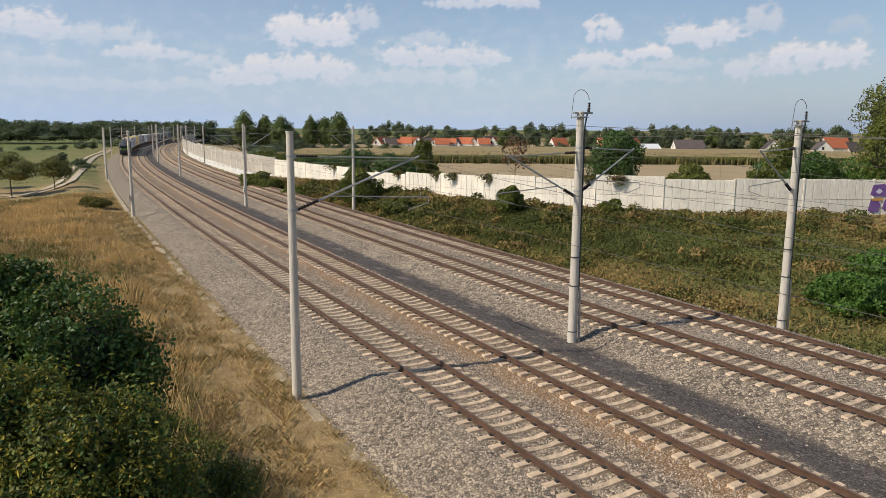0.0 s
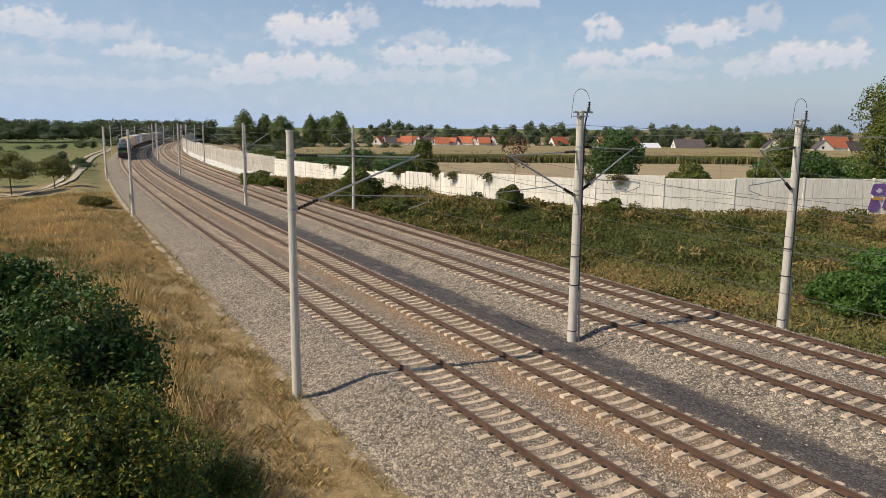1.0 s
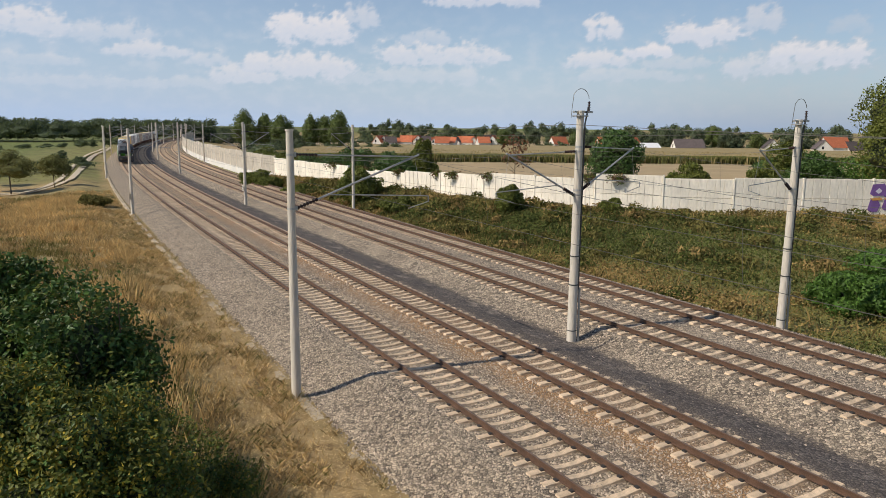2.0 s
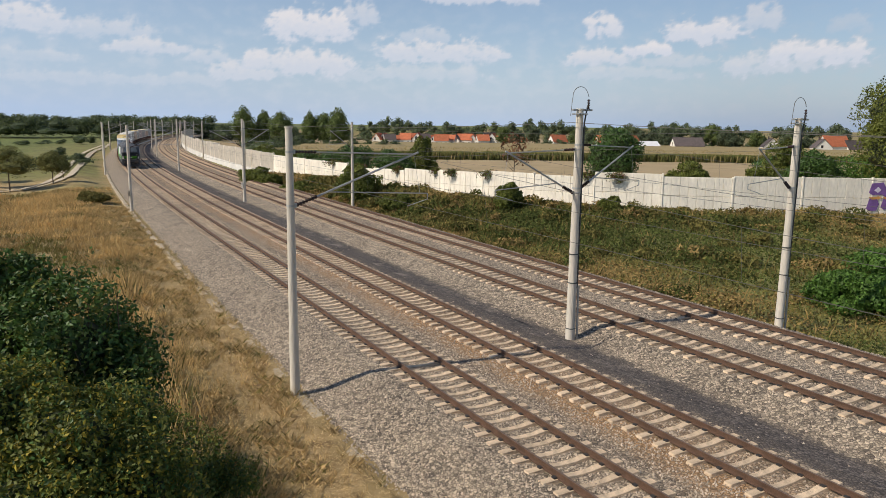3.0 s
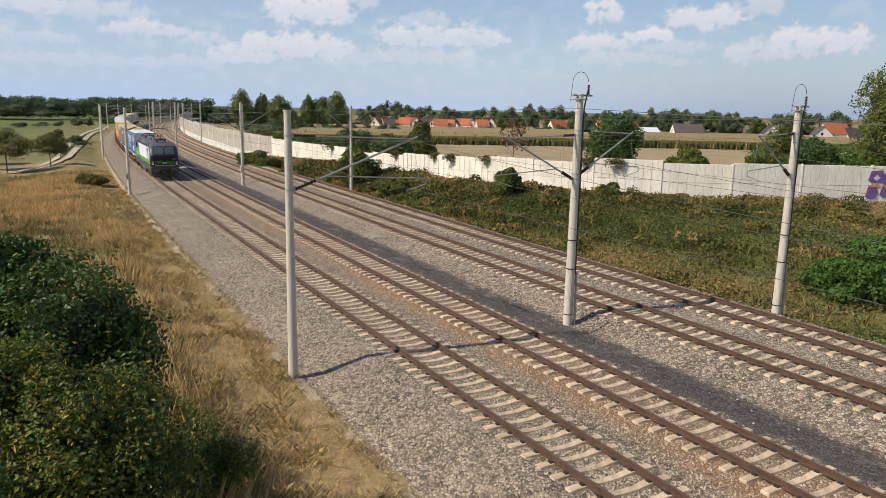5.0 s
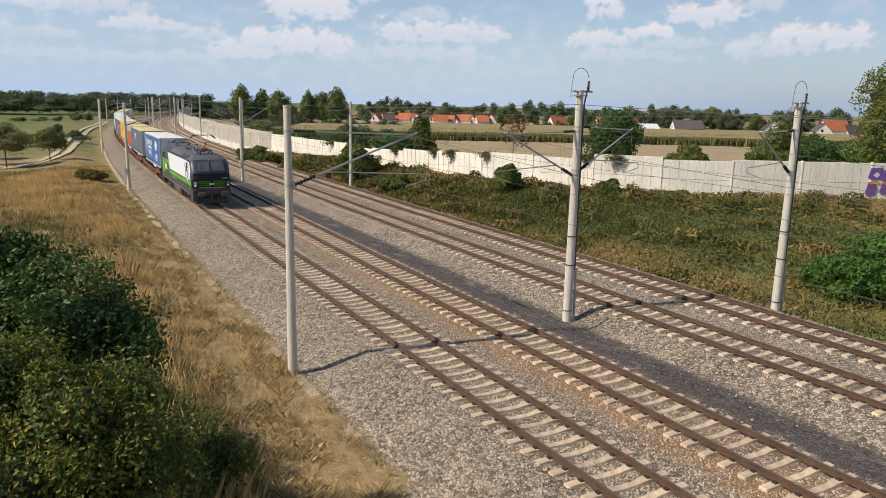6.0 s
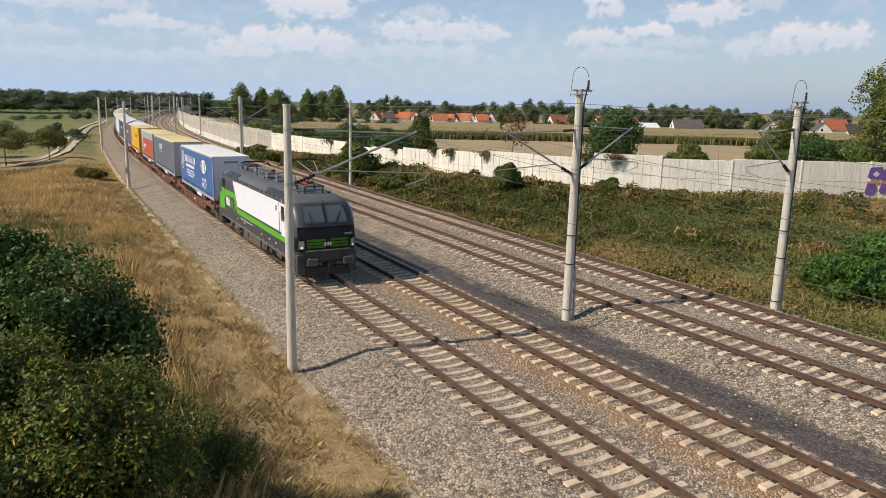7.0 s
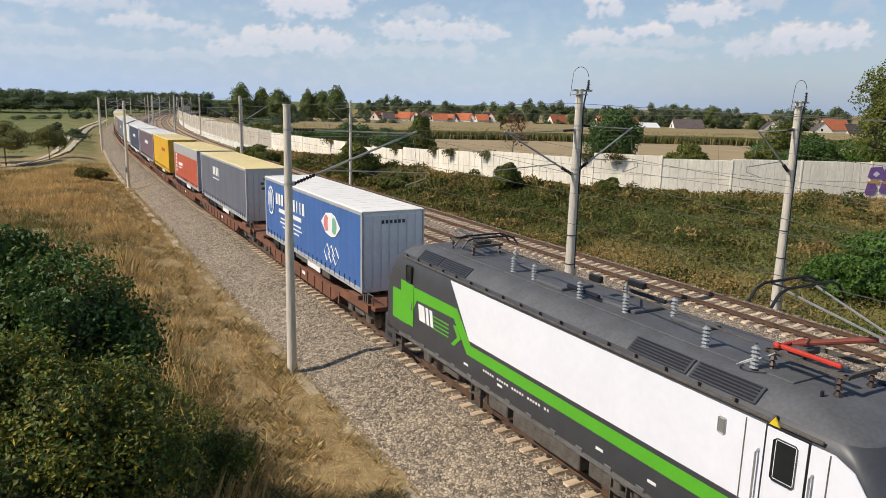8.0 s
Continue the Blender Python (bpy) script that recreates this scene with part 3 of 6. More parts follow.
def build_masts():
    for i, s in enumerate(LEFT_S[1:]):
        o = mast(s, LEFT_LAT, -0.62, 8.2 if i == 0 else 7.85, 0.165, 0.115, [(-LEFT_LAT, 0.0)], band="dark" if i == 1 else None)
        tagged(o, "slim grey concrete catenary mast beside the dry verge" if i == 0 else "grey concrete catenary mast with one bracket", "catenary mast", "catenary masts")
    for i, s in enumerate(MID_S):
        o = mast(s, MID_LAT, -0.42, 9.0 if i == 0 else 8.6, 0.20 if i == 0 else 0.18, 0.14 if i == 0 else 0.125, [(D2 - MID_LAT, 0.0), (D3 - MID_LAT, Z34)], top=(i == 0), band="plate" if i == 1 else None)
        tagged(o, "stout concrete catenary mast with two brackets and a down-cable" if i == 0 else "concrete catenary mast with brackets on both sides", "catenary mast", "catenary masts")
    for i, s in enumerate(RIGHT_S[1:]):
        o = mast(s, RIGHT_LAT, -0.30, 8.75 if i == 0 else 8.4, 0.185 if i == 0 else 0.17, 0.135 if i == 0 else 0.12, [(D4 - RIGHT_LAT, Z34)], top=(i == 0))
        tagged(o, "concrete catenary mast at the bank's foot with conduit pipe" if i == 0 else "concrete catenary mast below the noise wall", "catenary mast", "catenary masts")


build_masts()


# ---------- overhead wires ----------
def wire(name, pts, r, thing):
    v, f = [], []
    for i, p in enumerate(pts):
        d = (pts[min(i + 1, len(pts) - 1)] - pts[max(i - 1, 0)]).normalized()
        side = d.cross(Vector((0, 0, 1))).normalized()
        up = side.cross(d)
        v += [p + side * r, p - side * r * 0.5 + up * r * 0.87, p - side * r * 0.5 - up * r * 0.87]
    for i in range(len(pts) - 1):
        for k in range(3):
            a, b = i * 3 + k, i * 3 + (k + 1) % 3
            f.append((a, b, b + 3, a + 3))
    return mesh_of(name, v, f, M["copper"], thing)


def build_wires():
    for (lat, z), sup in zip(TRACKS, (LEFT_S, [-26.0] + MID_S, [-26.0] + MID_S, RIGHT_S)):
        t = tagged(empty("overhead_line"), "thin overhead contact wire hung on droppers from its messenger wire", "overhead line", "overhead lines", "structure")
        mess, cont, drops = [], [], bmesh.new()
        for k, (a, b) in enumerate(zip(sup, sup[1:])):
            for i in range(12):
                u = i / 12
                s = a + (b - a) * u
                zig = (0.25 if k % 2 else -0.25) * (1 - 2 * u)
                zm = z + 7.28 - 4 * 0.95 * u * (1 - u)
                mess.append(on(s, lat, zm))
                cont.append(on(s, lat + zig, z + 5.5))
                if i % 2 == 1:
                    tube(drops, mess[-1], cont[-1], 0.004, seg=3, caps=False)
        wire("messenger_wire", mess, 0.007, t)
        wire("contact_wire", cont, 0.008, t)
        part("droppers", drops, M["copper"], t)
    for sup, lat, zt in (([-26.0] + MID_S, MID_LAT, 8.75), (RIGHT_S, RIGHT_LAT, 8.5)):
        t = tagged(empty("feeder_wire"), "thin feeder wire strung along the mast heads", "wire", "feeder wires", "structure")
        pts = []
        for k, (a, b) in enumerate(zip(sup, sup[1:])):
            for i in range(10):
                u = i / 10
                pts.append(on(a + (b - a) * u, lat - 0.35, zt - 0.25 - 4 * 0.45 * u * (1 - u)))
        wire("strand", pts, 0.012, t)


build_wires()


# ---------- noise wall on the bank ----------
def wall_xy(s):
    return on(s, float(np.interp(s, WALL_S, WALL_L)))


def build_wall():
    w = tagged(empty("wall_noise"), "pale precast concrete noise wall of panels between posts", "noise wall", kind="structure")
    # walk along the line in steps of four metres
    ss = np.arange(26, 420, 0.25)
    pts = np.array([wall_xy(s)[:2] for s in ss])
    cum = np.r_[0, np.cumsum(np.hypot(*np.diff(pts, axis=0).T))]
    total = cum[-1]
    rng = random.Random(4)
    tops = []
    stepz = 4.1
    k = 0
    L = 6.0
    pos = 0.0
    while pos + L < total:
        a = np.array([np.interp(pos, cum, pts[:, 0]), np.interp(pos, cum, pts[:, 1])])
        b = np.array([np.interp(pos + L, cum, pts[:, 0]), np.interp(pos + L, cum, pts[:, 1])])
        s = float(np.interp(pos, cum, ss))
        top = float(np.interp(s, [30, 42, 50, 54, 62, 70, 83, 100, 124, 180, 420], [4.2, 4.2, 4.05, 4.05, 3.75, 3.5, 3.2, 3.35, 3.75, 3.9, 3.9]))
        top = round(top / 0.15) * 0.15 + rng.choice((0, 0, 0.1, 0.22, -0.12))
        d = b - a
        ang = math.atan2(d[1], d[0])
        gl = min(gz(*a), gz(*b))
        low = gl - 0.3
        plinth = s > 112
        base = low + (1.25 if plinth else 0)
        m = Matrix.Translation((*(a + b) / 2, 0)) @ Matrix.Rotation(ang, 4, "Z")
        rows = 2
        hh = (top - base) / rows
        for r in range(rows):
            bm = bmesh.new()
            z0 = base + r * hh
            box(bm, 0, 0, z0 + hh / 2, L - 0.16, 0.08, hh - 0.018)
            for q in range(8):
                box(bm, -L / 2 + 0.08 + (q + 0.5) * (L - 0.16) / 8, 0, z0 + hh / 2, (L - 0.16) / 8 - 0.05, 0.16, hh - 0.05, 0.01)
            o = part("panel", bm, M["wall_far" if plinth else "wall"], w)
            o.matrix_basis = m
        if plinth:
            o = part("plinth_panel", box(bmesh.new(), 0, -0.02, low + 0.62, L - 0.02, 0.24, 1.24, 0.02), M["plinth"], w)
            o.matrix_basis = m
        bm = bmesh.new()
        box(bm, -L / 2, 0, (low + top + 0.06) / 2, 0.15, 0.24, top + 0.06 - low, 0.01)
        o = part("post", bm, M["wall"], w)
        o.matrix_basis = m
        pos += L
        k += 1
    return w


build_wall()


def build_graffiti():
    """Purple spray paint on the wall's end panels, as plain shapes."""
    g = empty("graffiti", None)
    tagged(g, "purple and pale sprayed shapes on the wall's end panels", "graffiti")
    M["spray_purple"] = mat("purple_spray", (0.20, 0.10, 0.30), 0.8, 0.2, 2.0)
    M["spray_pale"] = mat("pale_spray", (0.72, 0.66, 0.74), 0.8, 0.1, 2.0)
    a, b = wall_xy(42.6), wall_xy(40.2)
    d = (b - a).normalized()
    nrm = Vector((d.y, -d.x, 0))
    if nrm.dot(-a) < 0:
        nrm = -nrm
    def patch(name, u0, u1, z0, z1, lift, m_):
        p = [a + d * u + nrm * (0.135 + lift) + Vector((0, 0, z)) for u, z in ((u0, z0 + 0.2), (u0 + 0.3, z0), (u1 - 0.2, z0 + 0.05), (u1, (z0 + z1) / 2), (u1 - 0.3, z1), (u0 + 0.2, z1 - 0.1))]
        q = [v + nrm * 0.012 for v in p]
        mesh_of(name, p + q, [(0, 1, 2, 3, 4, 5), (11, 10, 9, 8, 7, 6)] + [(i, (i + 1) % 6, 6 + (i + 1) % 6, 6 + i) for i in range(6)], m_, g)
    M["spray_orange"] = mat("orange_spray", (0.62, 0.30, 0.08), 0.8, 0.2, 2.0)
    for k in range(4):
        u = 0.25 + k * 1.25
        patch("paint_shape", u, u + 1.5, 2.75 - 0.2 * (k % 2), 3.85 - 0.12 * (k % 3), 0.002 * k, M["spray_purple"])
        patch("paint_shape", u - 0.1, u + 1.0, 1.35 + 0.15 * (k % 2), 2.55, 0.002 * k + 0.001, M["spray_purple"])
        patch("paint_core", u + 0.45, u + 1.05, 2.95, 3.45, 0.014, M["spray_pale"])
        patch("paint_line", u, u + 1.2, 2.35, 2.65, 0.016 + 0.002 * k, M["spray_orange"])


build_graffiti()


# ---------- sky backdrop: broken fair-weather clouds and pale haze ----------
def build_clouds():
    # azimuth and height in degrees, half-widths, thickness
    west = [(-29.8, 6.8, 2.8, 1.0, 0.75), (-26.0, 6.3, 3.6, 0.82, 0.45), (-30.0, 4.3, 2.7, 0.5, 0.25), (-21.7, 5.3, 2.6, 0.64, 0.65), (-17.8, 4.8, 1.4, 0.55, 0.45), (-10.5, 7.4, 2.7, 1.37, 0.95), (-6.8, 8.1, 1.4, 1.14, 0.55), (-15.4, 3.8, 2.3, 0.82, 0.65), (-11.2, 4.6, 3.4, 1.09, 0.8)]
    middle = [(-1.4, 6.7, 1.8, 0.78, 0.4), (-0.5, 5.6, 3.6, 1.0, 0.75), (4.1, 5.4, 0.9, 0.36, 0.7), (3.6, 9.5, 3.6, 0.59, 0.7), (12.2, 7.4, 1.2, 0.96, 0.85), (11.9, 5.1, 2.3, 0.73, 0.75), (15.4, 5.7, 1.5, 0.59, 0.95), (19.4, 7.0, 2.2, 1.0, 0.9), (22.7, 7.7, 1.4, 1.14, 0.6)]
    east = [(23.7, 4.6, 2.7, 0.91, 0.65), (26.7, 5.3, 2.7, 0.91, 0.9), (28.8, 7.0, 1.1, 0.68, 0.25), (-26.6, 3.0, 3.6, 0.5, 0.25), (-19.5, 3.0, 2.7, 0.5, 0.25), (-3.8, 3.9, 5.5, 0.73, 0.35), (14.1, 4.0, 3.6, 0.59, 0.35), (17.7, 4.8, 1.9, 0.59, 0.4)]
    nu, nv, R = 620, 190, 4300.0
    az, el = np.linspace(-46, 46, nu), np.linspace(-1.5, 20, nv)
    U, V = [q.ravel() for q in np.meshgrid(az, el)]
    n1 = np.array([noise.fractal((u * 0.8, v * 1.3, 1.0), 0.9, 2.1, 6) for u, v in zip(U, V)])
    n2 = np.array([noise.fractal((u * 2.3, v * 3.0, 5.0), 0.8, 2.1, 5) for u, v in zip(U, V)])
    verts = np.c_[R * np.sin(np.radians(U)), R * np.cos(np.radians(U)), EYE.z + R * np.tan(np.radians(V))]
    cover, lit = np.zeros(len(U)), np.zeros(len(U))
    rng = random.Random(31)
    for cu, cv, ru, rv, k in west + middle + east:
        # each cloud is a row of puffs on one level base
        puffs = [(cu + ru * (i / 3 - 1) * 0.8 + rng.uniform(-.15, .15) * ru, cv - rv * 0.5 + rv * rng.uniform(0.1, 0.9) * (1 - abs(i / 3 - 1) * 0.6), ru * rng.uniform(0.3, 0.5), rv * rng.uniform(0.55, 0.85)) for i in range(7)]
        q = np.full(len(U), -9.0)
        for pu, pv, su, sv in puffs:
            du, dv = (U - pu) / su, (V - pv) / sv
            q = np.maximum(q, 1.0 - np.sqrt(du * du + np.where(dv < 0, dv * 1.3, dv) ** 2) * 0.62)
        d = k * smooth((q + 0.38 * n1 + 0.30 * n2 - 0.08) / 0.55)
        top = smooth((V - (cv - rv * 0.6)) / (rv * 1.3) + 0.25 * n2)
        lit = np.where(d > cover, top, lit)
        cover = np.maximum(cover, d)
    wisp = np.clip(n1 + 0.2, 0, 1) * 0.26 * np.clip(1 - np.abs(V - 4.5) / 6, 0, 1)
    haze = np.clip(0.86 * np.exp(-np.clip(V, 0, None) / 5.0) + 0.12 + 0.16 * smooth(-U / 32), 0, 1)
    c_ = 1 - (1 - cover) * (1 - wisp)
    dens = 1 - (1 - c_) * (1 - haze)
    air = 1 - 0.24 * smooth((U - 2) / 26) * (1 - cover)
    white = c_ / np.maximum(dens, 1e-3) * (0.62 + 0.38 * np.where(cover > 0.05, lit, 0.6))
    faces = [(j * nu + i, j * nu + i + 1, (j + 1) * nu + i + 1, (j + 1) * nu + i) for j in range(nv - 1) for i in range(nu - 1)]
    m = bpy.data.materials.new("cloud_veil")
    m.use_nodes = True
    n, l = m.node_tree.nodes, m.node_tree.links
    n.remove(n["Principled BSDF"])
    em, tr, mx, at_ = n.new("ShaderNodeEmission"), n.new("ShaderNodeBsdfTransparent"), n.new("ShaderNodeMixShader"), n.new("ShaderNodeAttribute")
    ag, mg = n.new("ShaderNodeAttribute"), n.new("ShaderNodeMath")
    ag.attribute_name, mg.operation, mg.inputs[1].default_value = "air", "MULTIPLY", CLOUD_GLOW
    l.new(ag.outputs["Fac"], mg.inputs[0]), l.new(mg.outputs[0], em.inputs[1])
    cm, aw = n.new("ShaderNodeMix"), n.new("ShaderNodeAttribute")
    cm.data_type, aw.attribute_name = "RGBA", "white"
    cm.inputs[6].default_value, cm.inputs[7].default_value = (0.56, 0.73, 0.97, 1), (0.97, 0.97, 1.0, 1)
    l.new(aw.outputs["Fac"], cm.inputs[0]), l.new(cm.outputs[2], em.inputs[0])
    at_.attribute_name = "cover"
    l.new(at_.outputs["Fac"], mx.inputs[0]), l.new(tr.outputs[0], mx.inputs[1]), l.new(em.outputs[0], mx.inputs[2])
    l.new(mx.outputs[0], n["Material Output"].inputs[0])
    o = mesh_of("backdrop", verts, faces, m, smooth=True)
    at_ = o.data.attributes.new("cover", "FLOAT", "POINT")
    at_.data.foreach_set("value", np.array(dens, np.float32))
    aw = o.data.attributes.new("white", "FLOAT", "POINT")
    aw.data.foreach_set("value", np.array(white, np.float32))
    ag = o.data.attributes.new("air", "FLOAT", "POINT")
    ag.data.foreach_set("value", air.astype(np.float32))
    tagged(o, "pale summer sky with scattered white cumulus clouds", "sky", kind="structure")


CLOUD_GLOW = 0.80
build_clouds()


# ---------- foliage ----------
class Leaves:
    """Collects leaf blades and clumps for one mesh."""

    dark = 9

    def __init__(self, seed):
        self.v, self.f, self.mi, self.rng = [], [], [], random.Random(seed)

    def leaf(self, p, size, nrm=None, long=1.6, mi=0):
        r = self.rng
        d = Vector((r.gauss(0, 1), r.gauss(0, 1), r.gauss(0, 1)))
        if nrm is not None:
            d = d * 0.75 + nrm * 1.1
        d.normalize()
        t = d.cross(Vector((r.gauss(0, 1), r.gauss(0, 1), r.gauss(0, 1)))).normalized()
        b = d.cross(t)
        k = len(self.v)
        s = size * r.uniform(0.6, 1.35)
        self.v += [p - t * s * long * 0.5, p + b * s * 0.42 + d * s * 0.08, p + t * s * long * 0.5, p - b * s * 0.42 + d * s * 0.08]
        self.f.append((k, k + 1, k + 2, k + 3))
        self.mi.append(mi)

    def lobe(self, c, rx, ry, rz, n, size, mats=((0, 1.0),), shell=0.75):
        r = self.rng
        c = Vector(c)
        for _ in range(n):
            d = Vector((r.gauss(0, 1), r.gauss(0, 1), r.gauss(0, 1))).normalized()
            if d.z < -0.35 and r.random() < 0.6:
                d.z = -d.z
            q = noise.noise(Vector((d.x * 1.7, d.y * 1.7, d.z * 1.7)) + c * 0.7)
            k = (shell + (1.05 - shell) * r.random() ** 0.6) * (1 + 0.32 * q)
            p = c + Vector((d.x * rx, d.y * ry, d.z * rz)) * k
            u, mi = r.random(), 0
            for a, w in mats:
                if u < w:
                    mi = a
                    break
                u -= w
            self.leaf(p, size, d, mi=mi)

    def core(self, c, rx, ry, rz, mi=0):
        """Uneven filler for inner twigs and leaves; leaf_core's dark colour paints their shade."""
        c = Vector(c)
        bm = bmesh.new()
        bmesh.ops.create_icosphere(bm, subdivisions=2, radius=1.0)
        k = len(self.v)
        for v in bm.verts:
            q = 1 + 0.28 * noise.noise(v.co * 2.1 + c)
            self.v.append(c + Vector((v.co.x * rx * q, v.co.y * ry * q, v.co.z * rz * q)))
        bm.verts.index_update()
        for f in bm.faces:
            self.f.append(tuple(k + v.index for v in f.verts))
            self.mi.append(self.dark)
        bm.free()

    def blade(self, p, h, w, lean, mi=0):
        r = self.rng
        a = r.uniform(0, 6.283)
        sx, sy = math.cos(a) * w, math.sin(a) * w
        b = r.uniform(0, 6.283)
        dx, dy = math.cos(b) * lean * h, math.sin(b) * lean * h
        k = len(self.v)
        self.v += [(p[0] - sx, p[1] - sy, p[2]), (p[0] + sx, p[1] + sy, p[2]), (p[0] + dx * 0.4 + sx * 0.7, p[1] + dy * 0.4 + sy * 0.7, p[2] + h * 0.6), (p[0] + dx, p[1] + dy, p[2] + h)]
        self.f += [(k, k + 1, k + 2), (k, k + 2, k + 3)]
        self.mi += [mi, mi]

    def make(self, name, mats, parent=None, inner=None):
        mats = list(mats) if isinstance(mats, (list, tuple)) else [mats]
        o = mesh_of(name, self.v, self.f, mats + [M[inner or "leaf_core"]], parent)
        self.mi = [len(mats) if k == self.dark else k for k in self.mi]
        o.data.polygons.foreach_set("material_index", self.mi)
        return o


def trunk_bm(h, r, limbs, seed, spread):
    rng = random.Random(seed)
    bm = bmesh.new()
    p, q = Vector((0, 0, -0.2)), Vector((rng.uniform(-.1, .1), rng.uniform(-.1, .1), h * 0.55))
    tube(bm, p, q, r, r * 0.65, seg=8)
    tube(bm, q, (q.x * 2, q.y * 2, h * 0.9), r * 0.65, r * 0.2, seg=6)
    for i in range(limbs):
        a = i * 2.4 + rng.random()
        z = h * rng.uniform(0.35, 0.7)
        tube(bm, (0, 0, z), (math.cos(a) * spread, math.sin(a) * spread, z + spread * rng.uniform(0.5, 1.1)), r * 0.4, r * 0.12, seg=5)
    return bm


def tree(x, y, h, w, seed, label, leaf="leaf_far", size=None, n=None, clear=0.2, lobes=6, z=None, cat="tree", core=True, tall=1.0, group=""):
    """A tree with tapered trunk, limbs and a crown of many leaf clumps."""
    rng = random.Random(seed)
    if cat == "bush":
        lobes += 3
    e = empty("tree" if cat == "tree" else "bush", Matrix.Translation((x, y, (gz(x, y) if z is None else z) - 0.05)))
    tagged(e, label, cat, group)
    if cat == "tree":
        part("trunk", trunk_bm(h, max(0.06, h * 0.017), 6, seed, w * 0.3), M["bark"], e)
    else:
        bm = bmesh.new()
        for i in range(7):
            a = i * 0.9 + rng.random()
            tube(bm, (0.1 * math.cos(a), 0.1 * math.sin(a), -0.1), (w * 0.3 * math.cos(a), w * 0.3 * math.sin(a), h * 0.7), 0.035, 0.012, seg=5)
        part("woody_base", bm, M["bark"], e)
    L = Leaves(seed)
    z0 = h * clear
    size = size or max(0.3, h * 0.05)
    n = int((n or 420) * 1.7)
    size *= 0.85
    for i in range(lobes):
        a = i * 2.399 + rng.random() * 0.8
        u = (i + 0.5) / lobes
        rad = w * 0.5 * (0.58 - 0.14 * u) * rng.uniform(0.75, 1.3)
        off = w * 0.5 * (0.55 * math.sqrt(max(0, 1 - (2 * u - 0.9) ** 2))) * rng.uniform(0.7, 1.2)
        cz = z0 + (h - z0) * (0.22 + 0.62 * u)
        if cat == "bush":
            off *= rng.uniform(0.8, 1.7)
            cz = z0 + (h - z0) * rng.uniform(0.15, 0.8) * (1.05 - 0.5 * off / (w * 0.5))
        c = (math.cos(a) * off, math.sin(a) * off, cz)
        rz = (h - z0) * 0.24 * rng.uniform(0.85, 1.15) * tall
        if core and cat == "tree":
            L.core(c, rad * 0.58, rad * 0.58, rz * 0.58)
        L.lobe(c, rad, rad, rz, n // lobes, size, shell=0.6)
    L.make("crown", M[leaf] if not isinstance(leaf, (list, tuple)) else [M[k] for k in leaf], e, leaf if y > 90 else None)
    return e


# tall trees at the field's edge
for i, (x, y, h, w) in enumerate([(-92, 332, 18.2, 12), (-83.5, 336, 16.5, 8), (-74.5, 330, 16.0, 12), (-61, 330, 16.0, 8), (-55, 332, 15.8, 9.5), (-47.5, 326, 17.6, 11.5)]):
    tree(x, y, h, w, 20 + i, "tall leafy field tree with a rounded crown", "leaf_tree", 0.55, 2200, 0.10, 12, group="field trees")
# trees round the village
for i, (x, y, h, w) in enumerate([(40, 480, 12.5, 13), (52, 490, 10, 12), (61, 480, 13.5, 11), (86, 470, 11, 9), (122, 440, 11.5, 9), (133, 430, 14.5, 11), (143, 440, 12.5, 11),
                                  (152, 430, 14, 12), (163, 436, 15.5, 12), (172, 440, 10.5, 12), (192, 440, 11.5, 10), (212, 440, 15, 13), (240, 430, 14, 9), (98, 480, 9, 9), (110, 486, 10, 10), (127, 436, 11, 9), (138, 446, 12, 11), (157, 446, 13, 11), (168, 430, 11.5, 9), (45, 500, 9, 12), (182, 446, 9, 11), (226, 448, 9, 12), (201, 452, 8.5, 12)]):
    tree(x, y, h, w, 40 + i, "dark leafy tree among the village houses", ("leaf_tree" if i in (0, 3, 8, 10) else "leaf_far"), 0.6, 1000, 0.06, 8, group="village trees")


def woods(name, label, spots, seed, size, per):
    L = Leaves(seed)
    r = L.rng
    for x, y, h, w in spots:
        z = gz(x, y)
        for k in range(4):
            c = (x + r.uniform(-.3, .3) * w, y + r.uniform(-.3, .3) * w, z + h * (0.35 + 0.14 * k))
            q = w * 0.5 * (1.0 - 0.17 * k)
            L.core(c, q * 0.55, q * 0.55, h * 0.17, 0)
            L.lobe(c, q, q, h * 0.27, int(per * 5), size * 0.58, ((0, 0.75), (1, 0.25)), shell=0.6)
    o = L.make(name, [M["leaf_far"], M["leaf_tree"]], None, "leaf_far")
    return tagged(o, label, "woods", kind="stuff")


_r = random.Random(7)
spots = []
for i in range(95):       # woods on the meadow's far side
    u = i / 94
    x = -330 + 235 * u + _r.uniform(-8, 8)
    y = 400 + 55 * u + _r.uniform(-6, 30)
    spots.append((x, y, _r.uniform(11.5, 14.5) * (1.05 - 0.25 * u), _r.uniform(13, 20)))
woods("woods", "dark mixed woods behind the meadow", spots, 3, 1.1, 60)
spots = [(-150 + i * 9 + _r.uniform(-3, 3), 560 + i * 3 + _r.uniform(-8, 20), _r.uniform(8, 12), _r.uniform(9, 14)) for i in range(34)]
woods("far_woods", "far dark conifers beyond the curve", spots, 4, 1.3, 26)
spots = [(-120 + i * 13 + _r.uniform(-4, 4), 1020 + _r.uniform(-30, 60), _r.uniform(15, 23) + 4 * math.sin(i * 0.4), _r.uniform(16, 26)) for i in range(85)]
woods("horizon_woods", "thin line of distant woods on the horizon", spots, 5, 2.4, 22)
spots = [(-240 + i * 4.5 + _r.uniform(-2, 2), 262 + i * 1.2 + _r.uniform(-4, 4), _r.uniform(1.6, 4.0), _r.uniform(4, 7)) for i in range(26)]
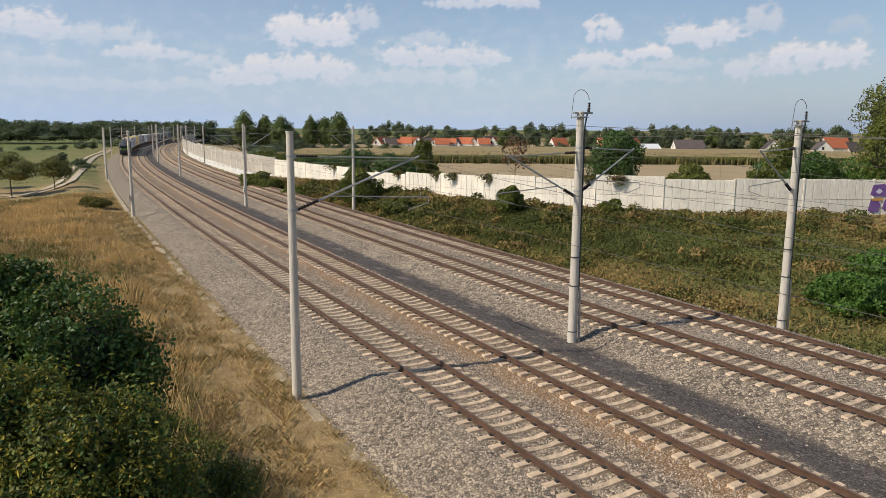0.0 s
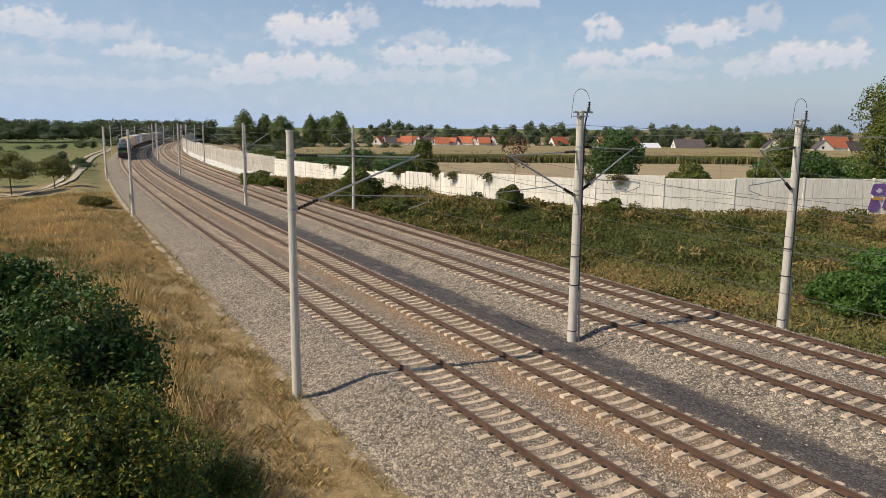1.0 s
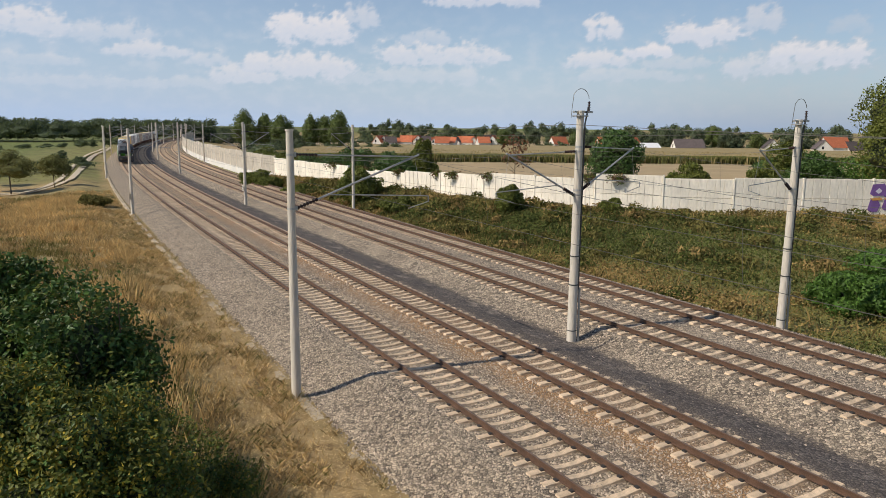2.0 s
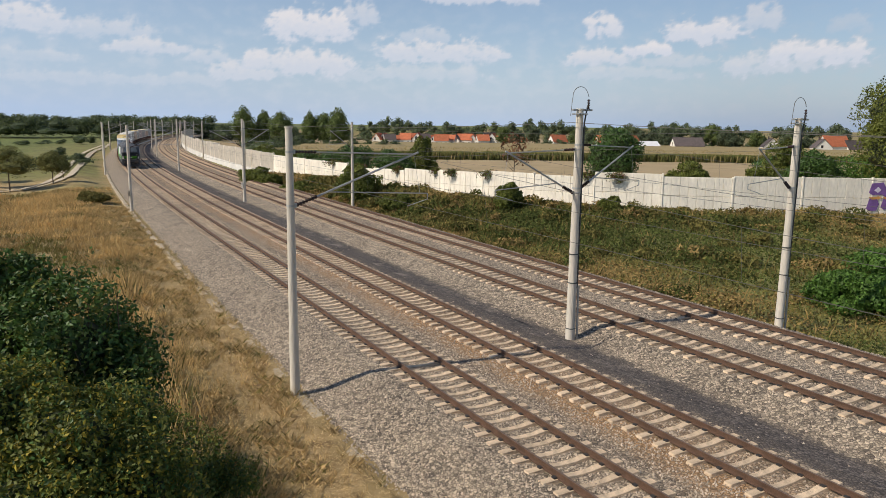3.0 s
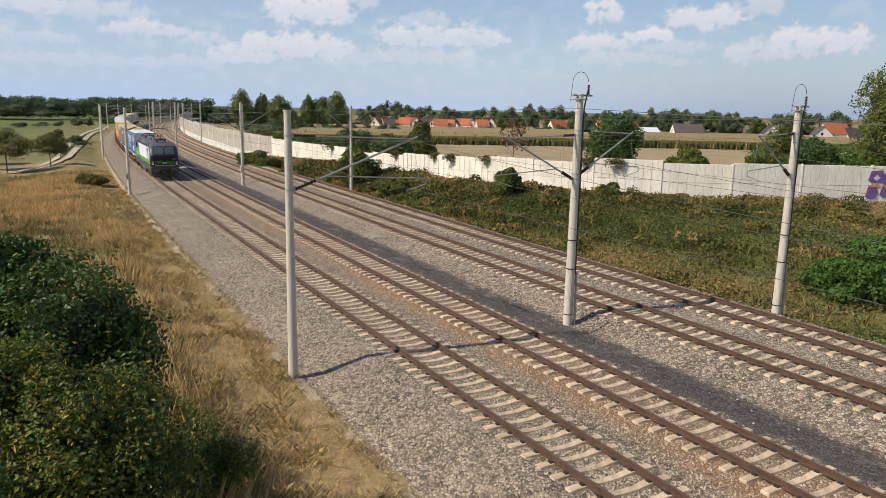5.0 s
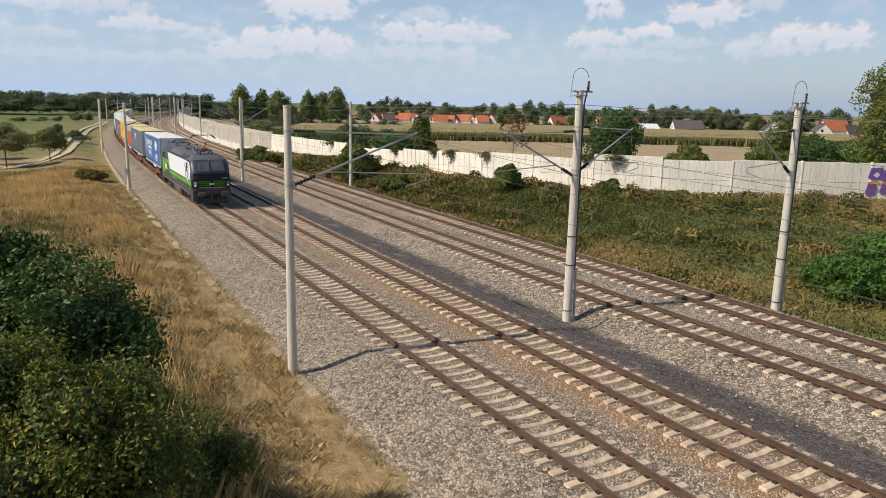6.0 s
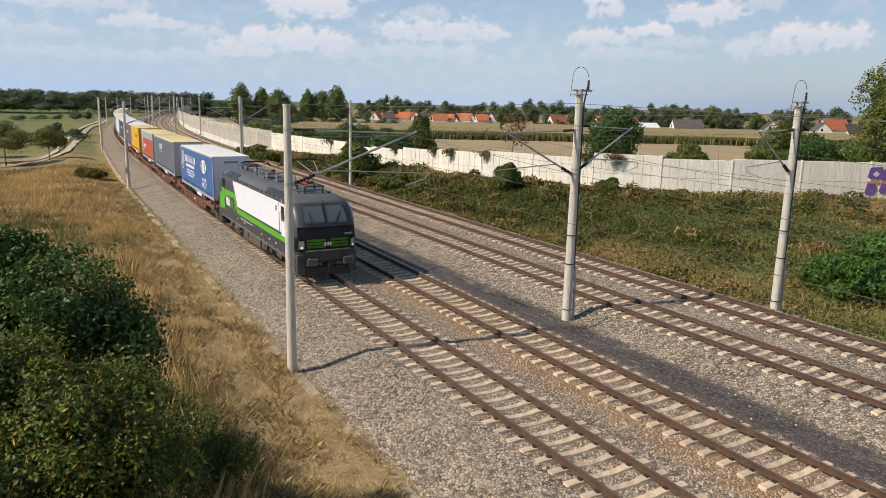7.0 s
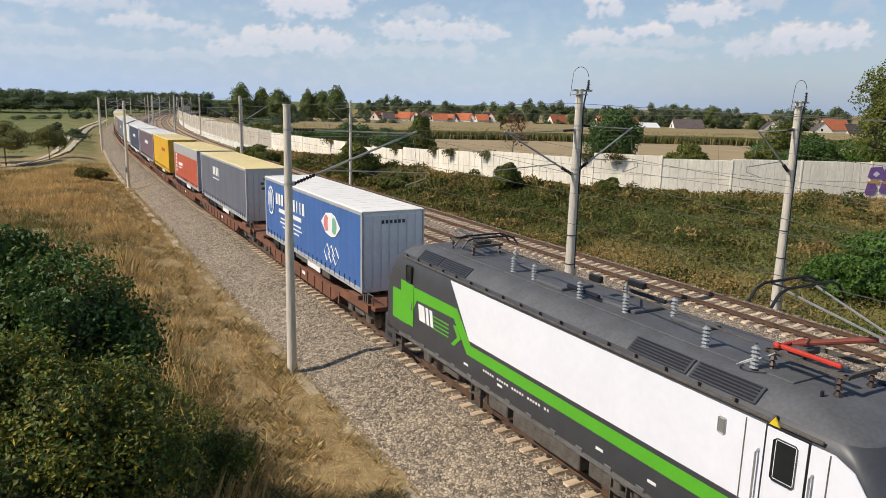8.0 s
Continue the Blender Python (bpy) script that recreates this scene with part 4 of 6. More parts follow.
woods("meadow_scrub", "low olive scrub along the meadow", spots, 6, 0.5, 24)
spots = [(-113 + i * 3.2 + _r.uniform(-1, 1), 128 + 0.3 * i + _r.uniform(-5, 8), _r.uniform(2.0, 3.8), _r.uniform(3.5, 6)) for i in range(14)]
woods("orchard_hedge", "olive hedge behind the young orchard trees", spots, 8, 0.33, 60)
spots = [(-88 + i * 6 + _r.uniform(-2, 2), 322 + _r.uniform(-4, 4), _r.uniform(2.5, 5), _r.uniform(5, 9)) for i in range(12)]
woods("field_hedge", "dark hedge at the foot of the tall trees", spots, 9, 0.6, 30)
spots = [(60 + i * 7.5 + _r.uniform(-2, 2), 470 + _r.uniform(-20, 10), _r.uniform(3, 6), _r.uniform(6, 10)) for i in range(30)]
spots += [(-55 + i * 8 + _r.uniform(-2, 2), 540 + _r.uniform(-5, 20), _r.uniform(6, 9), _r.uniform(7, 11)) for i in range(14)]
woods("village_hedges", "garden hedges between the houses", spots, 10, 0.7, 20)
spots = [(-49 - 0.95 * i + _r.uniform(-1, 1), 190 + i * 8 + _r.uniform(-2, 2), _r.uniform(3, 6.0), _r.uniform(4, 8)) for i in range(24)]
woods("lineside_scrub", "dark scrub behind the noise wall on the curve", spots, 12, 0.5, 40)

# young orchard trees on the verge
for i, (x, y, h, w) in enumerate([(-57.6, 94.6, 6.0, 6.6), (-55.0, 100.5, 4.5, 4.0), (-57.2, 107.5, 3.4, 2.4), (-63.5, 99, 5.6, 5.6), (-69, 108, 5.0, 5.2)]):
    tree(x, y, h, w, 80 + i, "young round-headed orchard tree on a bare stem", "leaf_orchard", 0.2, 1600, 0.30, 9, group="orchard trees")

# shrubs and small trees behind and before the noise wall
for i, (x, y, h, w, lf, lab, ca) in enumerate([
        (18.2, 76, 7.2, 6.2, "leaf_a", "bushy green tree rising behind the noise wall", "tree"),
        (39.0, 82, 6.6, 4.2, "leaf_b", "feathery tall shrub behind the noise wall", "bush"),
        (44.5, 90, 6.4, 10.0, "leaf_a", "broad dark hedge shrub behind the wall", "bush"),
        (46.5, 77, 6.6, 8.0, "bramble", "leafy hedge shrub close behind the wall", "bush"),
        (41.0, 79, 5.2, 6.0, "leaf_a", "leafy hedge shrub close behind the wall", "bush"),
        (44.5, 68, 13.0, 10.0, "leaf_b", "tall loose-crowned tree beyond the wall's end", "tree"),
        (27.0, 78, 3.6, 4.6, "leaf_b", "low shrub showing over the wall top", "bush"),
        (34.2, 78, 3.0, 3.4, "leaf_b", "small olive shrub behind the wall", "bush"),
        (-6.3, 96, 5.6, 5.5, "leaf_a", "dark shrub behind the noise wall", "bush"),
        (-2.6, 97, 6.2, 3.6, "leaf_b", "loose shrub with brown seed heads behind the wall", "bush"),
        (-13.5, 112, 6.3, 5.0, "leaf_a", "dark round shrub behind the wall", "bush"),
        (-20.0, 120, 5.2, 8.0, "leaf_a", "dark hedge shrub behind the wall", "bush"),
        (-29.0, 132, 5.0, 8.0, "leaf_b", "overgrown hedge shrub behind the wall", "bush"),
        (-37.0, 150, 5.0, 8.0, "leaf_b", "overgrown hedge shrub behind the wall", "bush"),
        (-9.3, 78.5, 5.0, 4.0, "leaf_b", "grey-green shrub before the noise wall", "bush"),
        (-27.4, 104, 3.6, 4.8, "leaf_b", "olive shrub between track and wall", "bush"),
        (-24.4, 101, 2.9, 3.6, "leaf_b", "low olive shrub between track and wall", "bush"),
        (-19.0, 93, 2.2, 3.6, "leaf_b", "low shrub before the noise wall", "bush"),
        (-4.6, 70.5, 2.0, 2.6, "leaf_b", "low shrub on the bank", "bush"),
        (6.0, 64.0, 2.9, 2.2, "leaf_b", "pointed shrub on the bank below the wall", "bush"),
        (14.6, 61.5, 1.5, 1.6, "leaf_b", "small weed bush at the wall's foot", "bush"),
        (-37.5, 76, 1.3, 3.2, "bank_b", "low olive shrub on the dry verge", "bush"),
        (20.6, 34.0, 2.2, 4.6, "bramble", "bright green bramble thicket on the bank", "bush"),
        (24.6, 36.5, 3.0, 5.6, "bramble", "tall green bramble thicket on the bank", "bush"),
        (22.6, 31.8, 2.2, 4.6, "bramble", "green bramble thicket at the bank's foot", "bush")]):
    near = y < 40
    tree(x, y, h, w, 120 + i, lab, lf, (0.15 if near else 0.14 + 0.0010 * y), (9000 if near else 15000 if h > 10 else 5200), (0.05 if ca == "bush" else 0.12), 9, cat=ca, core=True)

# thin reddish sapling
e = empty("tree", Matrix.Translation((8.1, 81, gz(8.1, 81))))
tagged(e, "thin sapling with sparse reddish-brown leaves behind the wall", "tree")
part("trunk", trunk_bm(6.0, 0.07, 7, 5, 1.0), M["bark"], e)
L = Leaves(55)
for i in range(7):
    a = i * 2.4
    L.lobe((0.9 * math.cos(a), 0.9 * math.sin(a), 3.4 + 0.42 * i), 0.8, 0.8, 0.6, 60, 0.2)
M["leaf_red"] = mat("leaf_reddish", (0.16, 0.075, 0.035), 0.7, 0.3, 1.0, island=0.4)
L.make("crown", M["leaf_red"], e)

# ivy hanging over the wall top
for i, (s, w) in enumerate([(73.5, 1.6), (71.0, 2.0), (66.5, 2.6), (57.0, 1.5), (54.8, 2.2), (88, 2.5), (94, 3.0), (80, 1.5)]):
    p = wall_xy(s)
    top = float(np.interp(s, [50, 54, 62, 70, 83, 100, 124], [4.05, 4.05, 3.75, 3.5, 3.2, 3.35, 3.75]))
    e = empty("ivy", Matrix.Translation((p.x, p.y, top)))
    tagged(e, "browning ivy hanging over the wall top", "climber", "ivy on the wall")
    L = Leaves(200 + i)
    L.lobe((0, -0.1, -0.15), w * 0.5, 0.3, 0.5, 420, 0.13, ((0, 0.6), (1, 0.4)), shell=0.2)
    L.make("foliage", [M["leaf_b"], M["leaf_red"]], e)


# ---------- bank scrub, verge grass ----------
def scatter_bank():
    L = Leaves(300)
    r = L.rng
    xs, ys = [], []
    for _ in range(210000):
        s = r.uniform(14, 118)
        wl_ = float(np.interp(s, WALL_S, WALL_L))
        if wl_ - 17.0 < 1:
            continue
        if r.random() > min(1.0, (wl_ - 17) / 20 + 0.15):
            continue
        la = 17.0 + (min(wl_, 58) - 0.3 - 17.0) * r.random() ** 1.25
        p = on(s, la)
        xs.append(p.x), ys.append(p.y)
    zs = ground_z(xs, ys)
    for x, y, z in zip(xs, ys, zs):
        q = noise.noise((x * 0.22, y * 0.22, 2.0))
        q2 = noise.noise((x * 0.07, y * 0.07, 8.0))
        d = 0.16 + 0.0035 * max(0, y - 30)
        hgt = max(0.05, 0.28 + 0.35 * q + 0.1 * r.random())
        # dry by the wall's foot and to the west, greener in the middle of the slope
        wet = 1.3 * q2 + 0.6 * q + r.uniform(-.3, .3) + 0.35 * math.exp(-((x - 17) / 8) ** 2) - 0.25 * smooth((4 - x) / 14) - 0.3 * smooth((x - 26) / 8) * smooth((y - 40) / 14)
        mi = 0 if wet > 0.32 else (1 if wet > -0.08 else 2)
        L.leaf(Vector((x, y, z + hgt * r.random() + 0.03)), d * 0.55, Vector((-0.4, -0.3, 0.9)), mi=mi)
        if r.random() < 0.04:
            L.blade((x, y, z), 0.35 + 0.5 * r.random(), 0.012 + d * 0.06, 0.35, mi=r.choice((2, 3, 1)))
    # mounds of bramble and weed that break up the slope
    for _ in range(300):
        s = r.uniform(18, 100)
        wl_ = float(np.interp(s, WALL_S, WALL_L))
        if wl_ < 20:
            continue
        la = 17.6 + (wl_ - 18.6) * r.random()
        p = on(s, la)
        w, hh = r.uniform(0.5, 1.5), r.uniform(0.25, 0.75)
        first = r.choice((0, 0, 1, 1, 2))
        L.lobe((p.x, p.y, gz(p.x, p.y) + hh * 0.35), w, w, hh, int(190 * w), 0.11 + 0.0012 * p.y, ((first, 0.75), (1, 0.25)), shell=0.4)
    o = L.make("bank_scrub", [M["bank_a"], M["bank_b"], M["bank_c"], M["bank_b"]])
    tagged(o, "olive and brown scrub and brambles covering the bank", "undergrowth", kind="stuff")


scatter_bank()


def scatter_verge():
    L = Leaves(310)
    r = L.rng
    pts = []
    for _ in range(150000):
        s = 10 + 130 * r.random() ** 1.45
        la = -4.9 - 27 * r.random() ** 1.15
        if la > -6.6 and r.random() < 0.72 * (1 if s < 55 else 0.1):
            continue
        p = on(s, la)
        if p.y < 6 or (p.x < -46 and p.y > 89):
            continue
        pts.append((p.x, p.y, s, la))
    zs = ground_z([p[0] for p in pts], [p[1] for p in pts])
    for (x, y, s, la), z in zip(pts, zs):
        q = noise.noise((x * 0.13, y * 0.13, 4.0))
        q2 = noise.noise((x * 0.5, y * 0.5, 9.0))
        if r.random() < 0.35 - 0.9 * q2:
            continue
        h = (0.22 + 0.38 * r.random()) * (0.8 + 0.8 * max(0, q + 0.5 * q2))
        if la > -7:
            h *= 0.5
        elif la > -9:
            h *= 0.85
        k = q + 0.5 * q2 + r.uniform(-.12, .12)
        mi = 0 if k > -0.03 else (2 if k < -0.24 else 1)
        w = 0.004 + 0.00026 * y
        for _k in range(3):
            L.blade((x + r.uniform(-.14, .14), y + r.uniform(-.14, .14), z - 0.03), max(0.08, h * r.uniform(0.7, 1.25)), w, 0.45, mi)
    o = L.make("verge_grass", [M["blade_dry"], M["blade_tan"], M["blade_green"]])
    tagged(o, "tall bleached dry grass on the railway verge", "grass", kind="stuff")
    # trodden straw on the bare strip beside the ballast
    L = Leaves(320)
    r = L.rng
    pts = []
    for _ in range(42000):
        s = 12 + 70 * r.random() ** 1.4
        p = on(s, r.uniform(-8.2, -4.3))
        pts.append((p.x, p.y))
    zs = ground_z([p[0] for p in pts], [p[1] for p in pts])
    for (x, y), z in zip(pts, zs):
        a = r.uniform(0, 6.283)
        ln, w = r.uniform(0.08, 0.26), 0.006 + 0.0002 * y
        dx, dy = math.cos(a) * ln, math.sin(a) * ln
        k = len(L.v)
        zz = z + 0.05 + 0.10 * r.random()
        L.v += [(x - dy / ln * w, y + dx / ln * w, zz), (x + dy / ln * w, y - dx / ln * w, zz), (x + dx, y + dy, zz + r.uniform(-.03, .08))]
        L.f.append((k, k + 1, k + 2))
        L.mi.append(0 if r.random() < 0.6 else 1)
    # low tufts of dead grass and a few green weeds
    for _ in range(9000):
        s = 12 + 75 * r.random() ** 1.3
        la = -4.3 - 4.2 * r.random() ** 0.8
        if noise.noise((s * 0.5, la * 0.9, 6.0)) < 0.0:
            continue
        p = on(s, la)
        zt, mi = gz(p.x, p.y), r.choice((0, 0, 1, 1, 2))
        for _k in range(6):
            L.blade((p.x + r.gauss(0, .07), p.y + r.gauss(0, .07), zt), r.uniform(0.10, 0.32), 0.006 + 0.00018 * p.y, 0.9, mi)
    o = L.make("straw_litter", [M["straw"], M["blade_tan"], M["blade_green"]])
    tagged(o, "trampled straw lying on bare soil", "straw", kind="stuff")
    # a few tall stems and seed heads by the bushes
    L = Leaves(330)
    r = L.rng
    for _ in range(420):
        s, la = 17 + 30 * r.random() ** 1.4, -8.1 - 2.4 * r.random()
        for _k in range(r.randint(5, 14)):
            p = on(s + r.gauss(0, 0.16), la + r.gauss(0, 0.16))
            L.blade((p.x, p.y, gz(p.x, p.y) - 0.05), r.uniform(0.45, 1.15), 0.009, 0.28, r.choice((0, 0, 0, 1)))
    for _ in range(1500):
        x, y = r.uniform(-6.0, -2.4), r.uniform(10.0, 17.0)
        if x > -2.9 - 0.28 * (y - 11):
            continue
        L.blade((x, y, gz(x, y) - 0.05), r.uniform(0.3, 0.8), 0.007, 0.35, r.choice((0, 1, 1)))
    o = L.make("tall_stems", [M["blade_dry"], M["blade_green"]])
    tagged(o, "tall pale grass stems among the brambles", "grass", kind="stuff")


scatter_verge()


# ---------- the bushes below the camera ----------
def near_bush(name_label, lobes, n, size, mats, seed, base):
    e = empty("bush", Matrix.Translation(base))
    tagged(e, name_label, "bush")
    r = random.Random(seed)
    bm = bmesh.new()
    for i in range(26):
        c, rx, ry, rz = r.choice(lobes)
        tip = Vector(c) + Vector((r.uniform(-.8, .8) * rx, r.uniform(-.8, .8) * ry, r.uniform(-.2, .9) * rz))
        tube(bm, (r.uniform(-.5, .5) + c[0] * 0.5, r.uniform(-.5, .5) + c[1] * 0.5, -0.3), tip, 0.022, 0.006, seg=5)
    part("woody_base", bm, M["bark"], e)
    L = Leaves(seed)
    tot = sum(l[1] * l[2] + l[1] * l[3] for l in lobes)
    for c, rx, ry, rz in lobes:
        # filler shows dark in the gaps between clumps, as painted shade
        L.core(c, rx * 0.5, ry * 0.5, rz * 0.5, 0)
        share = int(n * (rx * ry + rx * rz) / tot)
        L.lobe(c, rx * 0.85, ry * 0.85, rz * 0.85, share // 4, size, mats, shell=0.62)
        for _ in range(26):
            d = Vector((r.gauss(0, 1), r.gauss(0, 1), r.gauss(0.25, 1))).normalized()
            sub_c = Vector(c) + Vector((d.x * rx, d.y * ry, d.z * rz)) * r.uniform(0.72, 1.0)
            k = r.uniform(0.18, 0.42)
            L.lobe(sub_c, k * 1.1, k * 1.1, k * r.uniform(0.8, 1.5), share * 3 // 104, size, mats if r.random() < 0.8 else mats[::-1], shell=0.25)
        # sprays that stick out of the outline
        for _ in range(int(10 * rx)):
            d = Vector((r.gauss(0, 1), r.gauss(0, 1), abs(r.gauss(0, 1)))).normalized()
            p = Vector(c) + Vector((d.x * rx, d.y * ry, d.z * rz))
            up = (d + Vector((0, 0, 0.8))).normalized()
            for k in range(9):
                L.leaf(p + up * 0.07 * k + Vector((r.gauss(0, .03), r.gauss(0, .03), 0)), size, up, mi=mats[0][0])
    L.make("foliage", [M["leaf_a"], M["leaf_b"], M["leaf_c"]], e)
    return e


near_bush("dense dark green leafy bush on the slope", [((0, 0, 1.35), 1.08, 1.1, 1.28), ((-1.3, 0.3, 1.6), 1.08, 1.1, 1.45), ((0.76, -0.15, 0.8), 0.76, 0.9, 1.05), ((-2.4, 0.5, 1.75), 1.2, 1.2, 1.45), ((0.4, -0.6, 0.4), 0.9, 0.75, 0.85), ((-0.4, 0.1, -0.2), 1.2, 1.0, 0.9)],
          52000, 0.058, ((0, 0.80), (1, 0.20)), 401, (-5.88, 11.1, 3.2))
near_bush("yellowing olive bush with sunlit leaf tips", [((0, 0, 0.7), 1.05, 0.9, 0.95), ((-1.05, 0.15, 0.95), 1.05, 0.9, 1.0), ((0.95, -0.1, 0.1), 0.75, 0.7, 0.7), ((-0.15, -0.95, 0.25), 1.05, 0.75, 0.75), ((0.2, 0.2, -0.5), 1.0, 0.8, 0.8)],
          42000, 0.048, ((1, 0.60), (2, 0.18), (0, 0.22)), 402, (-5.0, 8.95, 3.4))
near_bush("low tangled brambles and weeds with yellow leaves", [((0, 0, 0.3), 1.2, 1.1, 0.75), ((0.8, 0.4, 0.1), 0.7, 0.8, 0.45), ((-1.3, -0.2, 0.6), 1.2, 1.0, 0.9)],
          20000, 0.042, ((1, 0.62), (2, 0.10), (0, 0.28)), 403, (-5.05, 12.6, gz(-5.05, 12.6) + 0.2))
near_bush("scrubby undergrowth at the slope's foot", [((0, 0, 0.1), 0.9, 0.9, 0.5), ((-1.2, -0.6, 0.4), 1.1, 1.0, 0.8), ((-0.4, -1.3, 0.2), 1.0, 0.9, 0.55)],
          18000, 0.042, ((1, 0.64), (2, 0.12), (0, 0.24)), 404, (-4.7, 11.1, gz(-4.7, 11.1) + 0.2))

near_bush("low olive weeds and brambles beside the dry grass", [((0, 0, 0.1), 0.9, 0.8, 0.55), ((-0.9, 0.6, 0.3), 0.9, 0.9, 0.75), ((0.7, -1.3, 0.0), 0.8, 0.8, 0.45), ((-0.1, -1.6, 0.1), 0.9, 0.8, 0.6)],
          16000, 0.05, ((1, 0.6), (2, 0.08), (0, 0.32)), 405, (-6.3, 16.3, gz(-6.3, 16.3) + 0.1))

# a small plant with orange autumn leaves
e = empty("plant", Matrix.Translation((-4.25, 13.4, gz(-4.25, 13.4))))
tagged(e, "small plant with orange autumn leaves", "plant")
part("stem", tube(bmesh.new(), (0, 0, -0.1), (0.03, 0, 1.25), 0.012, 0.006), M["bark"], e)
M["leaf_orange"] = mat("leaf_orange", (0.50, 0.20, 0.03), 0.6, 0.3, 2.0, island=0.3)
L = Leaves(77)
L.lobe((0.03, 0, 1.12), 0.15, 0.15, 0.26, 90, 0.08)
L.lobe((-0.05, 0, 0.6), 0.16, 0.16, 0.25, 40, 0.07)
L.make("foliage", M["leaf_orange"], e)


# ---------- farm track, maize ----------
def build_path():
    line = [(-75, 84), (-61, 91), (-56.4, 96.5), (-56.6, 103), (-59, 111), (-63.8, 122), (-71.4, 139), (-83.6, 166), (-93.8, 189), (-102, 209), (-111.4, 234), (-128, 275)]
    for off, wdt in ((-0.9, 0.5), (0.9, 0.5)):
        v, f = [], []
        pts = [Vector((*p, 0)) for p in line]
        fine = []
        for a, b in zip(pts, pts[1:]):
            fine += [a.lerp(b, k / 8) for k in range(8)]
        for i, p in enumerate(fine):
            d = (fine[min(i + 1, len(fine) - 1)] - fine[max(i - 1, 0)]).normalized()
            nrm = Vector((d.y, -d.x, 0))
            for k in (-wdt, -wdt * 0.3, wdt * 0.3, wdt):
                q = p + nrm * (off + k + 0.15 * noise.noise((i * 0.4, k, off)))
                v.append((q.x, q.y, gz(q.x, q.y) + 0.14 + 0.02 * abs(k)))
        for i in range(len(fine) - 1):
            for k in range(3):
                a = i * 4 + k
                f.append((a, a + 1, a + 5, a + 4))
        tagged(mesh_of("path", v, f, M["path"], smooth=True), "pale dusty wheel track of a farm lane", "path", kind="structure")


build_path()


def build_maize():
    L = Leaves(500)
    r = L.rng
    M["tassel"] = mat("maize_tassels", (0.34, 0.25, 0.11), 0.9, 0.2, 0.08, rgb2=(0.24, 0.19, 0.075), island=0.2)
    v, f = [], []
    nx, ny = 110, 26
    for j in range(ny):
        for i in range(nx):
            x = -62 + 300 * i / (nx - 1)
            y = 204 + 0.1 * x + (235 * (j / (ny - 1)) ** 1.4)
            v.append((x, y, gz(x, y) + 2.35 + 0.25 * noise.noise((x * 0.5, y * 0.5, 1))))
    f = [(j * nx + i, j * nx + i + 1, (j + 1) * nx + i + 1, (j + 1) * nx + i) for j in range(ny - 1) for i in range(nx - 1)]
    k = len(v)
    for i in range(nx):
        x = -62 + 300 * i / (nx - 1)
        y = 204 + 0.1 * x
        v.append((x, y + 0.3, gz(x, y) - 0.2))
    front = [(k + i, k + i + 1, i + 1, i) for i in range(nx - 1)]
    o = mesh_of("maize_field", v, f + front, [M["tassel"], M["corn"]], smooth=True)
    o.data.polygons.foreach_set("material_index", [0] * len(f) + [1] * len(front))
    tagged(o, "field of tall maize with tan tassels", "maize", kind="stuff")
    for _ in range(9000):
        x = r.uniform(-62, 238)
        y = 204 + 0.1 * x - abs(r.gauss(0, 0.8))
        z = gz(x, y)
        L.blade((x, y, z), r.uniform(1.7, 2.7), 0.16, 0.2, 0 if r.random() < 0.85 else 1)
    for _ in range(5000):
        x = r.uniform(-62, 238)
        y = 204 + 0.1 * x + r.random() * 60
        L.blade((x, y, gz(x, y) + 2.2), r.uniform(0.3, 0.7), 0.12, 0.2, 1)
    o = L.make("maize_stalks", [M["corn"], M["tassel"]])
    tagged(o, "front rows of green maize stalks", "maize", kind="stuff")


build_maize()


# ---------- village ----------
def house(x, y, w, d, h, rise, turn, roof, label, wall="plaster"):
    e = empty("house", Matrix.Translation((x, y, gz(x, y) - 0.3)) @ Matrix.Rotation(radians(turn), 4, "Z"))
    tagged(e, label, "house", "village houses")
    bm = bmesh.new()
    extrude_yz(bm, [(-d / 2, 0), (d / 2, 0), (d / 2, h), (0, h + rise), (-d / 2, h)], -w / 2, w / 2)
    part("wall", bm, M[wall], e)
    bm = bmesh.new()
    for sg in (-1, 1):
        a = math.atan2(rise, d / 2)
        m = Matrix.Translation((0, sg * d * 0.26, h + rise * 0.48 + 0.12)) @ Matrix.Rotation(-sg * a, 4, "X")
        box(bm, 0, 0, 0, w + 0.7, math.hypot(rise, d / 2) + 0.6, 0.18, 0.03, m)
    rf = part("roof", bm, M[roof], e)
    part("chimney", box(bmesh.new(), w * 0.2, d * 0.1, h + rise + 0.3, 0.6, 0.6, 1.3, 0.03), M["tile_dark"], rf)
    for k in range(max(2, int(w / 3.2))):
        xx = -w / 2 + (k + 0.5) * w / max(2, int(w / 3.2))
        for zz in ((1.5, 4.0) if h > 4.5 else (1.5,)):
            wi = part("window", box(bmesh.new(), xx, -d / 2 - 0.02, zz, 1.2, 0.08, 1.35, 0.02), M["pane"], e)
    for zz in (1.6, 4.2, h + 0.6):
        if zz < h + rise - 1:
            part("window", box(bmesh.new(), -w / 2 - 0.02, 0.8, zz, 0.08, 1.1, 1.3, 0.02), M["pane"], e)
    return e


